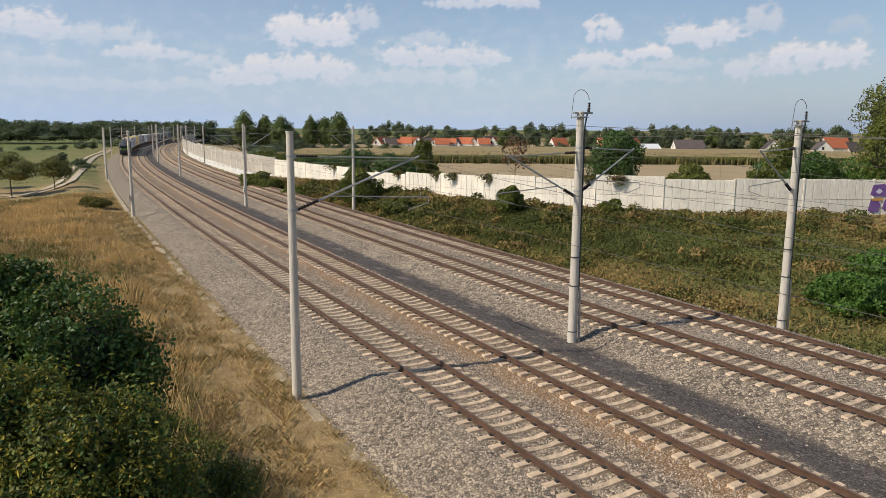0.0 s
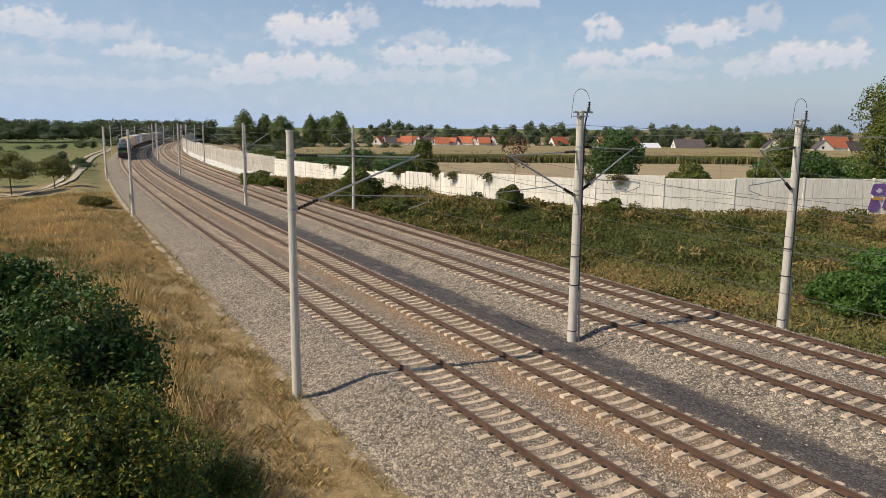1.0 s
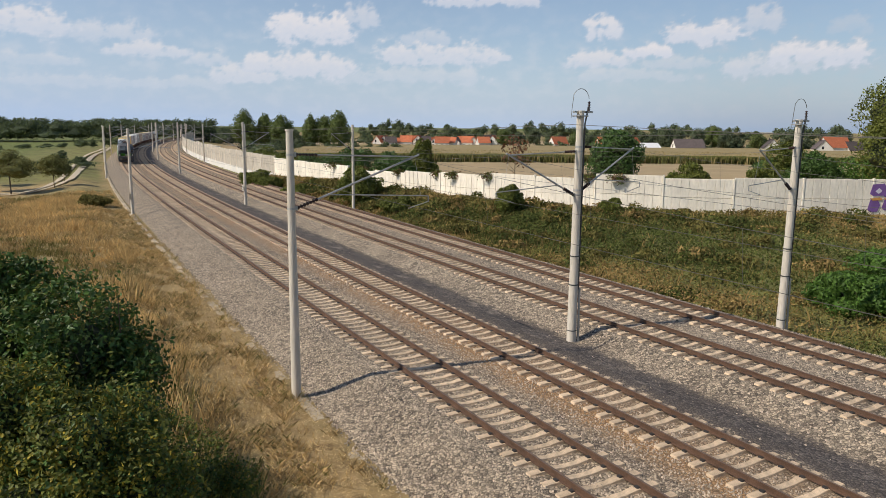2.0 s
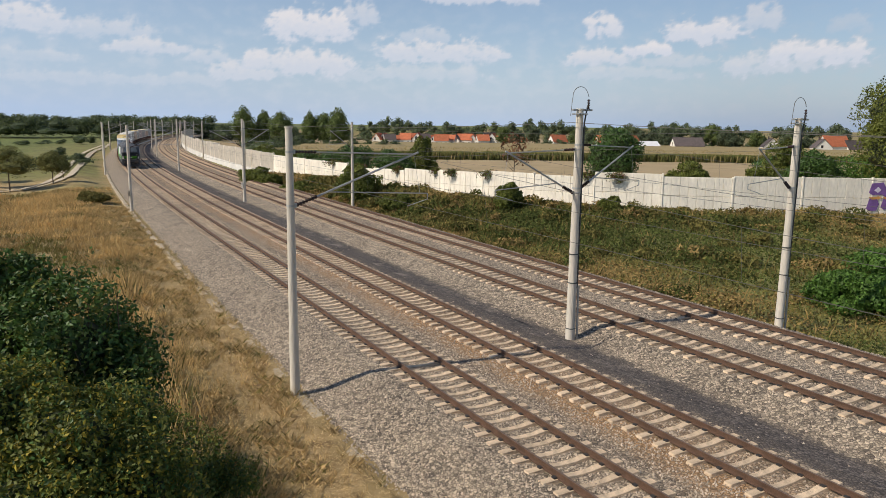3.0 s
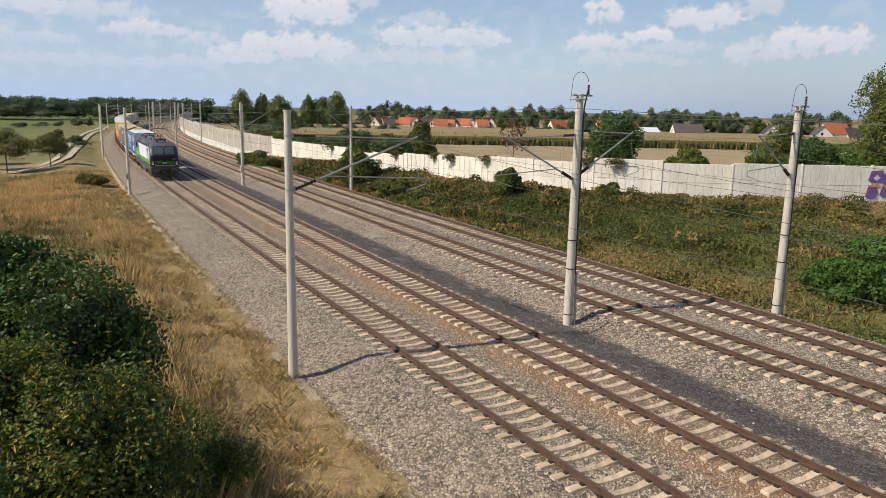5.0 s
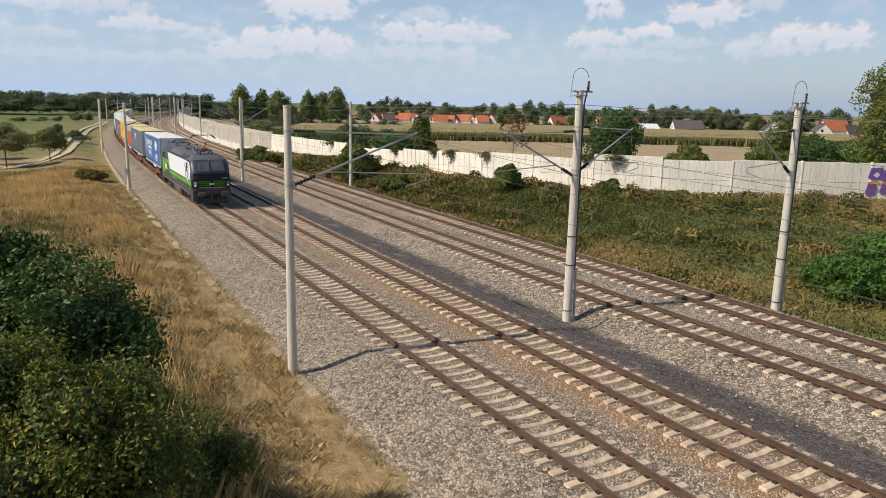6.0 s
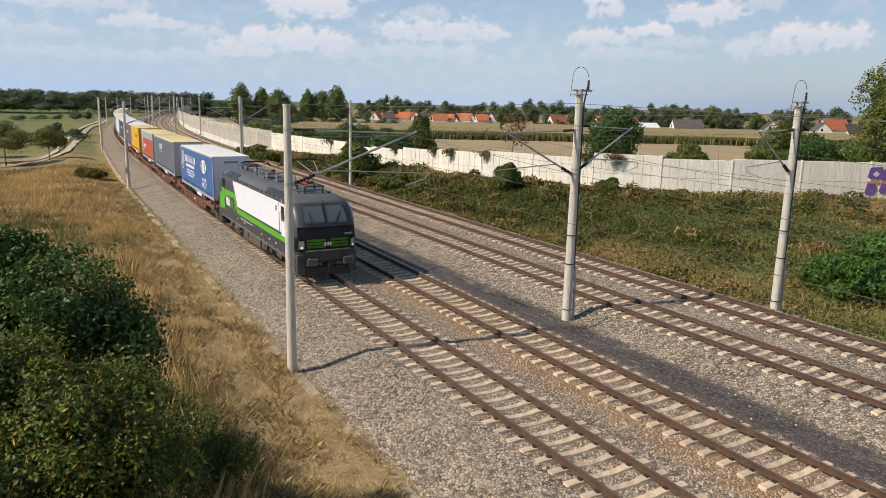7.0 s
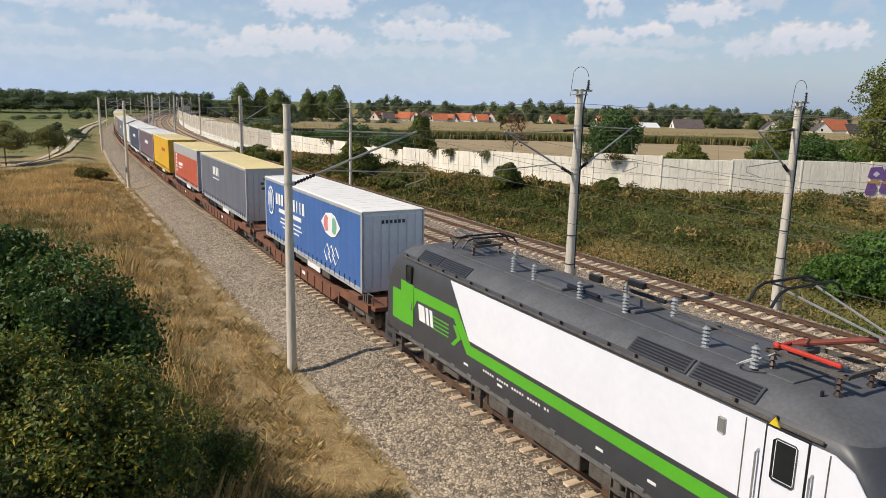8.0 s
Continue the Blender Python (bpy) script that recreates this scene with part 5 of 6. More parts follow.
_homes = []
_hr = random.Random(12)
for k in range(20):
    _homes.append((-46 + k * 4.6 + _hr.uniform(-1.2, 1.2), 500 + _hr.uniform(0, 26), _hr.uniform(7, 11), _hr.uniform(6.5, 8.5), _hr.choice((3.2, 3.6, 4.6)), _hr.uniform(3.0, 4.4), _hr.choice((0, 12, -15, 70, 80, 25))))
for i, (x, y, w, d, h, ri, tu) in enumerate(_homes):
    house(x, y, w, d, h, ri, tu, "tile" if i % 5 != 2 else "tile_dark", "white plastered village house with a red tiled roof" if i % 5 != 2 else "pale village house with a dark roof")
for x, y, w, d, h, ri, tu, rf in ((92, 400, 13, 9, 3.5, 4.5, 5, "tile"), (105, 405, 10, 9, 3.5, 4.5, 30, "tile"), (75, 470, 10, 9, 3.5, 4.5, 20, "tile"),
                                  (178, 390, 8, 9, 3.5, 4.5, 78, "tile_dark"), (203, 385, 8, 9, 3.5, 4.5, 80, "tile_dark"), (211, 388, 13, 10, 4.5, 5.5, 5, "tile"), (224, 386, 16, 10, 3.0, 4.5, 0, "tile_dark"),
                                  (231, 380, 9, 9, 3.5, 4.5, 75, "tile_dark"), (136, 400, 16, 10, 3.0, 4.5, 0, "tile_dark")):
    house(x, y, w, d, h, ri, tu, rf, "low white house with an orange tiled roof" if rf == "tile" else "low white house with a dark gabled roof")
e = house(113, 405, 16, 9, 2.6, 2.4, 8, "metal_roof", "low white farm shed with a sheet roof")


# ---------- the freight train ----------
T = {
    "grey": mat("loco_dark_grey", (0.055, 0.058, 0.065), 0.42, 0.12, 2.0),
    "black": mat("loco_black", (0.018, 0.018, 0.02), 0.35, 0.2, 3.0),
    "insul": mat("grey_ribbed_insulator", (0.28, 0.29, 0.30), 0.4, 0.2, 8),
    "roof": mat("loco_roof_grey", (0.105, 0.107, 0.112), 0.65, 0.2, 1.5, bump=0.1),
    "white": mat("loco_white", (0.82, 0.83, 0.88), 0.38, 0.03, 0.7),
    "green": mat("loco_green", (0.10, 0.42, 0.03), 0.4, 0.06, 1.0),
    "bogie": mat("bogie_grime", (0.105, 0.092, 0.078), 0.8, 0.35, 4.0, bump=0.2),
    "sill": mat("dusty_sill", (0.135, 0.13, 0.125), 0.7, 0.3, 2.5),
    "wheel": mat("wheel_steel", (0.12, 0.095, 0.08), 0.6, 0.3, 5.0, metal=0.4),
    "glass_dark": mat("tinted_door_glass", (0.022, 0.024, 0.024), 0.1, 0.1, 1.0, spec=0.6),
    "front": mat("loco_front_black", (0.030, 0.032, 0.038), 0.35, 0.12, 2.0),
    # opaque pale blue-grey: the sky's reflection is put into the base colour
    "glass": mat("windscreen_reflection", (0.20, 0.235, 0.26), 0.04, 0.1, 1.0, spec=0.8),
    "lamp": mat("headlight_lens", (0.8, 0.8, 0.75), 0.2, 0.05, 3, glow=(1.0, 0.95, 0.8), glow_strength=0.7),
    "lamp_off": mat("lamp_glass", (0.55, 0.56, 0.55), 0.15, 0.1, 6),
    "arm": mat("dull_red_arm", (0.20, 0.05, 0.035), 0.6, 0.2, 4.0),
    "red": mat("red_lever", (0.50, 0.045, 0.025), 0.5, 0.2, 4.0),
    "yellow_mark": mat("yellow_warning", (0.75, 0.55, 0.03), 0.5, 0.05, 4),
    "wagon": mat("rust_brown_wagon", (0.22, 0.085, 0.045), 0.8, 0.3, 1.2, rgb2=(0.12, 0.06, 0.04), bump=0.2),
    "tarp_blue": mat("blue_curtain", (0.050, 0.145, 0.40), 0.34, 0.1, 0.6, bump=0.12, bscale=2.2, spec=0.6),
    "tarp_grey": mat("slate_curtain", (0.13, 0.15, 0.20), 0.34, 0.12, 0.6, bump=0.12, bscale=2.2, spec=0.6),
    "tarp_red": mat("red_curtain", (0.52, 0.10, 0.06), 0.34, 0.1, 0.6, bump=0.12, bscale=2.2, spec=0.6),
    "tarp_yellow": mat("yellow_curtain", (0.78, 0.45, 0.03), 0.34, 0.08, 0.6, bump=0.12, bscale=2.2, spec=0.6),
    "tarp_plum": mat("plum_curtain", (0.17, 0.11, 0.15), 0.34, 0.1, 0.6, bump=0.12, bscale=2.2, spec=0.6),
    "tarp_navy": mat("navy_curtain", (0.05, 0.06, 0.12), 0.34, 0.1, 0.6, bump=0.12, bscale=2.2, spec=0.6),
    "tarp_white": mat("white_curtain", (0.84, 0.85, 0.85), 0.34, 0.06, 0.6, bump=0.12, bscale=2.2, spec=0.6),
    "tarp_brown": mat("brown_curtain", (0.30, 0.16, 0.09), 0.34, 0.1, 0.6, bump=0.12, bscale=2.2, spec=0.6),
    "roof_white": mat("white_tarpaulin_roof", (0.90, 0.87, 0.80), 0.6, 0.06, 0.8, bump=0.1),
    "roof_cream": mat("cream_tarpaulin_roof", (0.86, 0.70, 0.34), 0.65, 0.1, 0.8, bump=0.1),
    "alu": mat("aluminium_frame", (0.55, 0.56, 0.57), 0.4, 0.08, 2.0, metal=0.4),
    "tyre": mat("tyre_rubber", (0.025, 0.025, 0.026), 0.85, 0.2, 6.0),
    "print_white": mat("white_print", (0.80, 0.80, 0.79), 0.5, 0.03, 2.0),
    "print_dark": mat("dark_print", (0.06, 0.07, 0.09), 0.5, 0.1, 2.0),
    "print_red": mat("red_print", (0.55, 0.08, 0.06), 0.5, 0.1, 2.0),
    "print_rose": mat("rose_print", (0.62, 0.22, 0.22), 0.5, 0.1, 2.0),
    "print_sage": mat("sage_print", (0.20, 0.42, 0.30), 0.5, 0.1, 2.0),
    "print_cyan": mat("cyan_print", (0.15, 0.45, 0.60), 0.5, 0.1, 2.0),
}

def pieces(name, boxes, material, parent, bevel=0.0):
    """Alike boxes (cx, cy, cz, sx, sy, sz), each a part of its own; equal sizes share one mesh."""
    made = {}
    for cx, cy, cz, sx, sy, sz in boxes:
        key = (round(sx, 4), round(sy, 4), round(sz, 4))
        if key in made:
            o = new(name, made[key])
            o.parent = parent
        else:
            o = part(name, box(bmesh.new(), 0, 0, 0, sx, sy, sz, bevel), material, parent)
            made[key] = o.data
        o.matrix_basis = Matrix.Translation((cx, cy, cz))


LEVELS = [(0.92, 8.95, 1.46), (1.05, 9.02, 1.50), (1.6, 9.06, 1.505), (2.15, 9.05, 1.505), (2.62, 8.98, 1.50), (3.05, 8.72, 1.49),
          (3.45, 8.42, 1.46), (3.66, 8.18, 1.36), (3.84, 7.85, 1.16), (3.93, 7.45, 0.98), (3.97, 7.0, 0.70)]


CAB_BACK = 0.9       # the leading cab is this much shorter than the trailing one


def nose(z, u):
    """Point on the cab front at height z; u from -1 to 1 across."""
    xf = np.interp(z, [l[0] for l in LEVELS], [l[1] for l in LEVELS])
    w = np.interp(z, [l[0] for l in LEVELS], [l[2] for l in LEVELS])
    a = abs(u)
    x = xf - 0.05 * a * a - np.interp(a, [0, 0.7, 0.86, 0.96, 1.0], [0, 0.02, 0.10, 0.26, 0.42])
    return Vector((float(x), float(w) * np.sign(u) * float(np.interp(a, [0, 0.7, 0.86, 0.96, 1.0], [0, 0.72, 0.88, 0.98, 1.0])), float(z)))


def nose_patch(u0, u1, z0, z1, out=0.012, back=0.03, nu=8, nz=4, flip=False, inset=None):
    """A sheet that follows the cab front, lifted off it by out."""
    bm = bmesh.new()
    grid = []
    for j in range(nz + 1):
        row = []
        for i in range(nu + 1):
            z = z0 + (z1 - z0) * j / nz
            ua, ub = u0, u1
            if inset:
                ua, ub = u0 + inset[0] * j / nz, u1 + inset[1] * j / nz
            u = ua + (ub - ua) * i / nu
            p = nose(z, u)
            e = 0.01
            du, dz = nose(z, min(1, u + e)) - nose(z, max(-1, u - e)), nose(z + e, u) - nose(z - e, u)
            nn = du.cross(dz).normalized()
            p = p + nn * out
            p = Vector((-p.x, -p.y, p.z)) if flip else p - Vector((CAB_BACK, 0, 0))
            row.append(bm.verts.new(p))
        grid.append(row)
    for j in range(nz):
        for i in range(nu):
            bm.faces.new((grid[j][i], grid[j][i + 1], grid[j + 1][i + 1], grid[j + 1][i]))
    for f in bm.faces:
        f.smooth = True
    bmesh.ops.solidify(bm, geom=bm.faces[:], thickness=back)
    return bm


def loco_shell():
    us = [-1, -0.98, -0.96, -0.91, -0.86, -0.78, -0.7, -0.35, 0, 0.35, 0.7, 0.78, 0.86, 0.91, 0.96, 0.98, 1]
    bm = bmesh.new()
    rings = []
    for z, xf, w in LEVELS:
        front = [nose(z, u) - Vector((CAB_BACK, 0, 0)) for u in us]
        rear = [Vector((-p.x - CAB_BACK, -p.y, p.z)) for p in front]
        rings.append([bm.verts.new(p) for p in front + rear])
    k = len(rings[0])
    for a, b in zip(rings, rings[1:]):
        for i in range(k):
            f = bm.faces.new((a[i], a[(i + 1) % k], b[(i + 1) % k], b[i]))
            f.smooth = abs(i % 17 - 8) < 8 or i % 17 == 16
            if a is rings[-2] or a is rings[-3] or a is rings[-4]:
                f.material_index = 1
    f = bm.faces.new(rings[-1])
    f.material_index = 1
    bm.faces.new(rings[0][::-1])
    for f in bm.faces:
        f.smooth = True
    return bm


def wheel_bm(r=0.62, w=0.14):
    bm = bmesh.new()
    m = Matrix.Rotation(math.pi / 2, 4, "X")
    bmesh.ops.create_cone(bm, cap_ends=True, segments=24, radius1=r, radius2=r, depth=w, matrix=m)
    bmesh.ops.create_cone(bm, cap_ends=True, segments=24, radius1=r + 0.03, radius2=r + 0.03, depth=0.03, matrix=Matrix.Translation((0, w / 2, 0)) @ m)
    bmesh.ops.create_cone(bm, cap_ends=True, segments=16, radius1=r * 0.32, radius2=r * 0.26, depth=w + 0.1, matrix=m)
    return bm


def bogie(parent, x, wb, r, name="bogie", mat_=None, frame_z=0.75, width=2.3):
    bm = bmesh.new()
    for y in (-width / 2, width / 2):
        box(bm, x, y, frame_z, wb + 1.1, 0.16, 0.22, 0.03)
        box(bm, x, y, frame_z - 0.14, 0.9, 0.2, 0.22, 0.03)
        for sx in (-wb / 2, wb / 2):
            box(bm, x + sx, y * 1.03, r - 0.02, 0.42, 0.2, 0.36, 0.04)
            tube(bm, (x + sx - 0.3, y * 1.03, r + 0.05), (x + sx - 0.3, y * 1.03, frame_z + 0.2), 0.09, seg=8)
            tube(bm, (x + sx + 0.3, y * 1.03, r + 0.05), (x + sx + 0.3, y * 1.03, frame_z + 0.2), 0.09, seg=8)
        tube(bm, (x - 0.35, y * 1.04, frame_z + 0.05), (x + 0.5, y * 1.04, frame_z + 0.25), 0.06, seg=6)
    box(bm, x, 0, frame_z, 0.6, width, 0.25, 0.03)
    b = part(name, bm, mat_ or T["bogie"], parent)
    for sx in (-wb / 2, wb / 2):
        for y in (-0.75, 0.75):
            o = part("wheel", wheel_bm(r), T["wheel"], b)
            o.matrix_basis = pose(x + sx, y, r, 0, 0, 0 if y < 0 else 180)
    return b


def pantograph(parent, x, raised, face):
    """Half-scissor pantograph on the roof; face +1 leans to the front."""
    z0 = 4.02
    bm = bmesh.new()
    for y in (-0.45, 0.45):
        box(bm, x, y, z0 + 0.28, 1.5, 0.06, 0.07)
    for xx in (-0.7, 0.7):
        box(bm, x + xx, 0, z0 + 0.28, 0.07, 0.96, 0.07)
    box(bm, x - 0.35 * face, 0, z0 + 0.33, 0.3, 0.5, 0.12, 0.02)
    p = part("pantograph", bm, T["bogie"], parent, "raised pantograph with red base bars" if raised else "folded pantograph")
    if raised:
        part("red_bar", box(bmesh.new(), x - 0.1 * face, -0.30, z0 + 0.37, 1.25, 0.08, 0.08, 0.02), T["red"], p)
        part("red_bar", box(bmesh.new(), x - 0.6 * face, 0.0, z0 + 0.37, 0.08, 0.8, 0.08, 0.02), T["red"], p)
    for xx in (-0.6, 0.6):
        for y in (-0.45, 0.45):
            bm = bmesh.new()
            insulator(bm, (x + xx, y, z0 - 0.17), (x + xx, y, z0 + 0.25), 0.075, 4)
            part("support_insulator", bm, M["insul"], p)
    top = 5.5 if raised else z0 + 0.55
    pivot, knee = Vector((x - 0.55 * face, 0, z0 + 0.38)), Vector((x + 1.0 * face, 0, z0 + 0.95 if raised else z0 + 0.45))
    head = Vector((x - 0.6 * face, 0, top - 0.08))
    part("lower_arm", tube(bmesh.new(), pivot, knee, 0.05, seg=8), T["arm"] if raised else T["bogie"], p)
    bm = bmesh.new()
    for y in (-1, 1):
        tube(bm, knee + Vector((0, 0.12 * y, 0)), head + Vector((0, 0.42 * y, 0)), 0.022, seg=6)
    tube(bm, knee + Vector((0, -0.2, 0)), knee + Vector((0, 0.2, 0)), 0.04, seg=6)
    part("upper_arm", bm, M["zinc"], p)
    bm = bmesh.new()
    for dx in (-0.22, 0.22):
        pts = [Vector((head.x + dx, y, top + dz)) for y, dz in ((-0.98, -0.28), (-0.8, -0.07), (-0.6, 0), (0.6, 0), (0.8, -0.07), (0.98, -0.28))]
        for a, b in zip(pts, pts[1:]):
            tube(bm, a, b, 0.028, seg=6)
    tube(bm, head + Vector((-0.22, -0.42, 0.05)), head + Vector((0.22, -0.42, 0.05)), 0.018, seg=5)
    tube(bm, head + Vector((-0.22, 0.42, 0.05)), head + Vector((0.22, 0.42, 0.05)), 0.018, seg=5)
    part("collector_head", bm, T["black"], p)


def loco():
    e = empty("electric_locomotive")
    tagged(e, "electric locomotive with white sides, green band and dark grey cabs", "locomotive")
    part("body", loco_shell(), [T["grey"], T["roof"]], e)
    for sgn in (-1, 1):
        fx = lambda pts: pts if sgn < 0 else pts[::-1]
        y0 = -1.513 if sgn < 0 else 1.513 - 0.02
        white = fx([(6.90, 3.50), (-4.45, 3.50), (-3.36, 2.05), (7.10, 2.05), (7.62, 2.85), (7.22, 3.36)])
        part("side_panel", plate(bmesh.new(), white, y0, 0.02), T["white"], e, "white side panel")
        band = fx([(7.66, 2.18), (7.18, 1.93), (-3.27, 1.93), (-4.05, 2.76), (-6.9, 2.74), (-7.35, 2.80), (-7.66, 2.80), (-7.66, 2.42), (-8.27, 2.42), (-8.27, 1.42), (-7.15, 1.42),
                (-6.52, 2.38), (-4.22, 2.44), (-3.46, 1.63), (6.8, 1.63), (7.66, 1.50)])
        part("green_band", plate(bmesh.new(), band, y0 + 0.002, 0.02), T["green"], e, "bright green stripe")
        part("corner_skirt", box(bmesh.new(), -8.55, sgn * 1.27, 0.88, 0.85, 0.42, 0.95, 0.05), T["grey"], e)
        part("corner_skirt", box(bmesh.new(), 7.65, sgn * 1.27, 0.88, 0.85, 0.42, 0.95, 0.05), T["grey"], e)
        # flat black plates paint the shaded inside of the step holes
        pieces("foothold_shade", [(xx, sgn * 1.482, zz, 0.34, 0.02, 0.17) for xx in (-8.55, 7.65) for zz in (0.66, 1.02)], T["black"], e)
        part("lock_cover", box(bmesh.new(), 4.95, sgn * 1.525, 3.15, 0.16, 0.03, 0.3, 0.03), M["zinc"], e)
        # logo as plain slanted white shapes, and rows of bars for the small lettering
        bm = bmesh.new()
        for x0, x1 in ((-6.42, -6.02), (-5.94, -5.76), (-5.68, -5.50)):
            plate(bm, fx([(x1, 2.30), (x0, 2.30), (x0 + 0.10, 1.80), (x1 + 0.10, 1.80)]), y0 - 0.004 if sgn < 0 else y0 + 0.004, 0.02)
        part("logo", bm, T["print_white"], e, "white slanted logo shapes")
        bm = bmesh.new()
        plate(bm, fx([(-4.05, 2.25), (-4.25, 2.25), (-4.0, 1.95), (-4.35, 1.65), (-4.15, 1.65), (-3.80, 1.95)]), y0, 0.02)
        for i in range(4):
            plate(bm, fx([(-4.5, 2.18 - i * 0.12), (-5.45, 2.18 - i * 0.12), (-5.45, 2.14 - i * 0.12), (-4.5, 2.14 - i * 0.12)]), y0, 0.02)
        part("side_mark", bm, T["green"], e)
        bm = bmesh.new()
        for i in range(22):
            x = -2.6 + i * 0.11 + 0.12 * (i // 5)
            plate(bm, fx([(x + 0.06, 1.50), (x, 1.50), (x, 1.44), (x + 0.06, 1.44)]), y0, 0.02)
        for x in (-3.6, -1.9, 1.9, 3.4, 4.6, 6.8):
            plate(bm, fx([(x + 0.22, 1.36), (x, 1.36), (x, 1.30), (x + 0.22, 1.30)]), y0, 0.02)
        part("lettering_bars", bm, T["print_white"], e)
        # cab doors with window and handrails
        for dd in (6.15,):
            door = part("cab_door", box(bmesh.new(), dd, sgn * 1.512, 2.70, 0.72, 0.03, 1.62, 0.012), T["white"], e)
            part("door_frame", box(bmesh.new(), dd, sgn * 1.508, 2.70, 0.78, 0.03, 1.68, 0.01), T["black"], e)
            part("door_window", box(bmesh.new(), dd, sgn * 1.522, 3.02, 0.42, 0.03, 0.72, 0.05), T["glass_dark"], door)
            for hx in (-0.47, 0.47):
                part("handrail", bars([(dd + hx, sgn * 1.51, 2.0), (dd + hx, sgn * 1.58, 2.05), (dd + hx, sgn * 1.58, 3.0), (dd + hx, sgn * 1.51, 3.05)], 0.018), M["zinc"], e)
        dd = -7.05
        rd = part("cab_door", box(bmesh.new(), dd, sgn * 1.516, 2.12, 0.62, 0.03, 1.34, 0.012), T["green"], e, "green cab door")
        part("door_window", box(bmesh.new(), dd, sgn * 1.515, 3.1, 0.40, 0.03, 0.55, 0.05), T["glass_dark"], rd)
        part("door_handle", box(bmesh.new(), dd + 0.2, sgn * 1.54, 2.1, 0.05, 0.03, 0.2), M["zinc"], rd)
        # panel seams, roof edge rail and inclined air grilles
        bm = bmesh.new()
        for x in (6.85, 5.4):
            box(bm, x, sgn * 1.516, 2.7, 0.02, 0.012, 1.55)
        part("seam", bm, T["bogie"], e)
        bm = bmesh.new()
        box(bm, -0.45, sgn * 1.47, 3.58, 14.3, 0.05, 0.06, 0.01)
        for i in range(18):
            box(bm, -7.4 + i * 0.78, sgn * 1.44, 3.63, 0.05, 0.06, 0.10)
        part("gutter", bm, T["bogie"], e)
        for x0, x1 in ((2.45, 3.95), (4.02, 5.42), (-6.75, -5.5), (-5.42, -3.9)):
            xa, xb = x0, x1
            bm = bmesh.new()
            rot = Matrix.Translation(((xa + xb) / 2, sgn * 1.235, 3.79)) @ Matrix.Rotation(-sgn * radians(42), 4, "X")
            box(bm, 0, 0, 0, xb - xa, 0.36, 0.05, 0.01, rot)
            g = part("roof_grille", bm, T["grey"], e)
            bm = bmesh.new()
            for i in range(5):
                box(bm, 0, -0.13 + i * 0.065, 0.03, xb - xa - 0.12, 0.035, 0.02, 0, rot)
            part("slats", bm, T["black"], g)
        bm = plate(bmesh.new(), fx([(6.02, 3.50), (5.78, 3.50), (5.90, 3.68)]), sgn * 1.50 - 0.015, 0.03)
        part("warning_sign", bm, T["yellow_mark"], e, "yellow warning triangle")
        # underframe gear
        pieces("equipment_box", [(x, sgn * 1.2, 0.70, w, 0.42, h) for x, w, h in ((0.0, 2.6, 0.55), (-2.0, 0.9, 0.42), (2.1, 1.0, 0.42))], T["bogie"], e, 0.03)
        for x in (-7.9, 7.0, -3.0, 2.6):
            bm = bmesh.new()
            for st in (0.35, 0.62, 0.88):
                box(bm, x, sgn * 1.42, st, 0.46, 0.14, 0.03)
            for xx in (-0.23, 0.23):
                box(bm, x + xx, sgn * 1.42, 0.66, 0.03, 0.10, 0.7)
            part("step_ladder", bm, T["bogie"], e)
        bm = bmesh.new()
        box(bm, -0.45, sgn * 1.47, 1.02, 14.7, 0.05, 0.24, 0.01)
        for i in range(15):
            box(bm, -7 + i * 0.93, sgn * 1.50, 1.05, 0.22, 0.04, 0.10, 0.01)
        part("sill_beam", bm, T["sill"], e)
    # cab fronts
    for flip in (False, True):
        q = (lambda p: Vector((-p[0], -p[1], p[2]))) if flip else (lambda p: Vector((p[0] - CAB_BACK, p[1], p[2])))
        for u0, u1, ins in ((-0.71, -0.03, (0.05, 0)), (0.03, 0.71, (0, -0.05))):
            part("windscreen", nose_patch(u0, u1, 2.74, 3.56, 0.03, 0.04, 16, 8, flip, ins), T["glass"], e)
            uc = (u0 + u1) / 2
            a, b = nose(2.70, uc - 0.1), nose(3.25, uc + 0.12 * (1 if uc > 0 else -1))
            part("wiper", bars([q(a + Vector((0.06, 0, 0))), q(b + Vector((0.06, 0, 0)))], 0.015), T["black"], e)
        part("front_panel", nose_patch(-0.9, 0.9, 1.58, 2.62, 0.018, 0.03, 36, 6, flip), T["front"], e)
        for z0 in (1.60, 1.75, 1.90):
            for u0, u1 in ((-0.66, -0.08), (0.08, 0.66)):
                part("green_grille", nose_patch(u0, u1, z0 + 0.05, z0 + 0.16, 0.04, 0.03, 14, 2, flip), T["green"], e)
        part("front_strip", nose_patch(-0.7, 0.7, 1.50, 1.56, 0.04, 0.03, 24, 1, flip), T["print_white"], e)
        bm = bmesh.new()
        c = nose(1.78, 0)
        for dy in (-0.14, 0.0, 0.11):
            box(bm, *q(c + Vector((0.04, dy, 0.04))), 0.03, 0.09, 0.16, 0.01)
        part("front_logo", bm, T["print_white"], e)
        bm = bmesh.new()
        for i in range(6):
            c2 = nose(2.25, 0.55 + i * 0.05)
            box(bm, *q(c2 + Vector((0.02, 0, 0))), 0.02, 0.05, 0.08)
        part("number_bars", bm, T["lamp_off"], e)
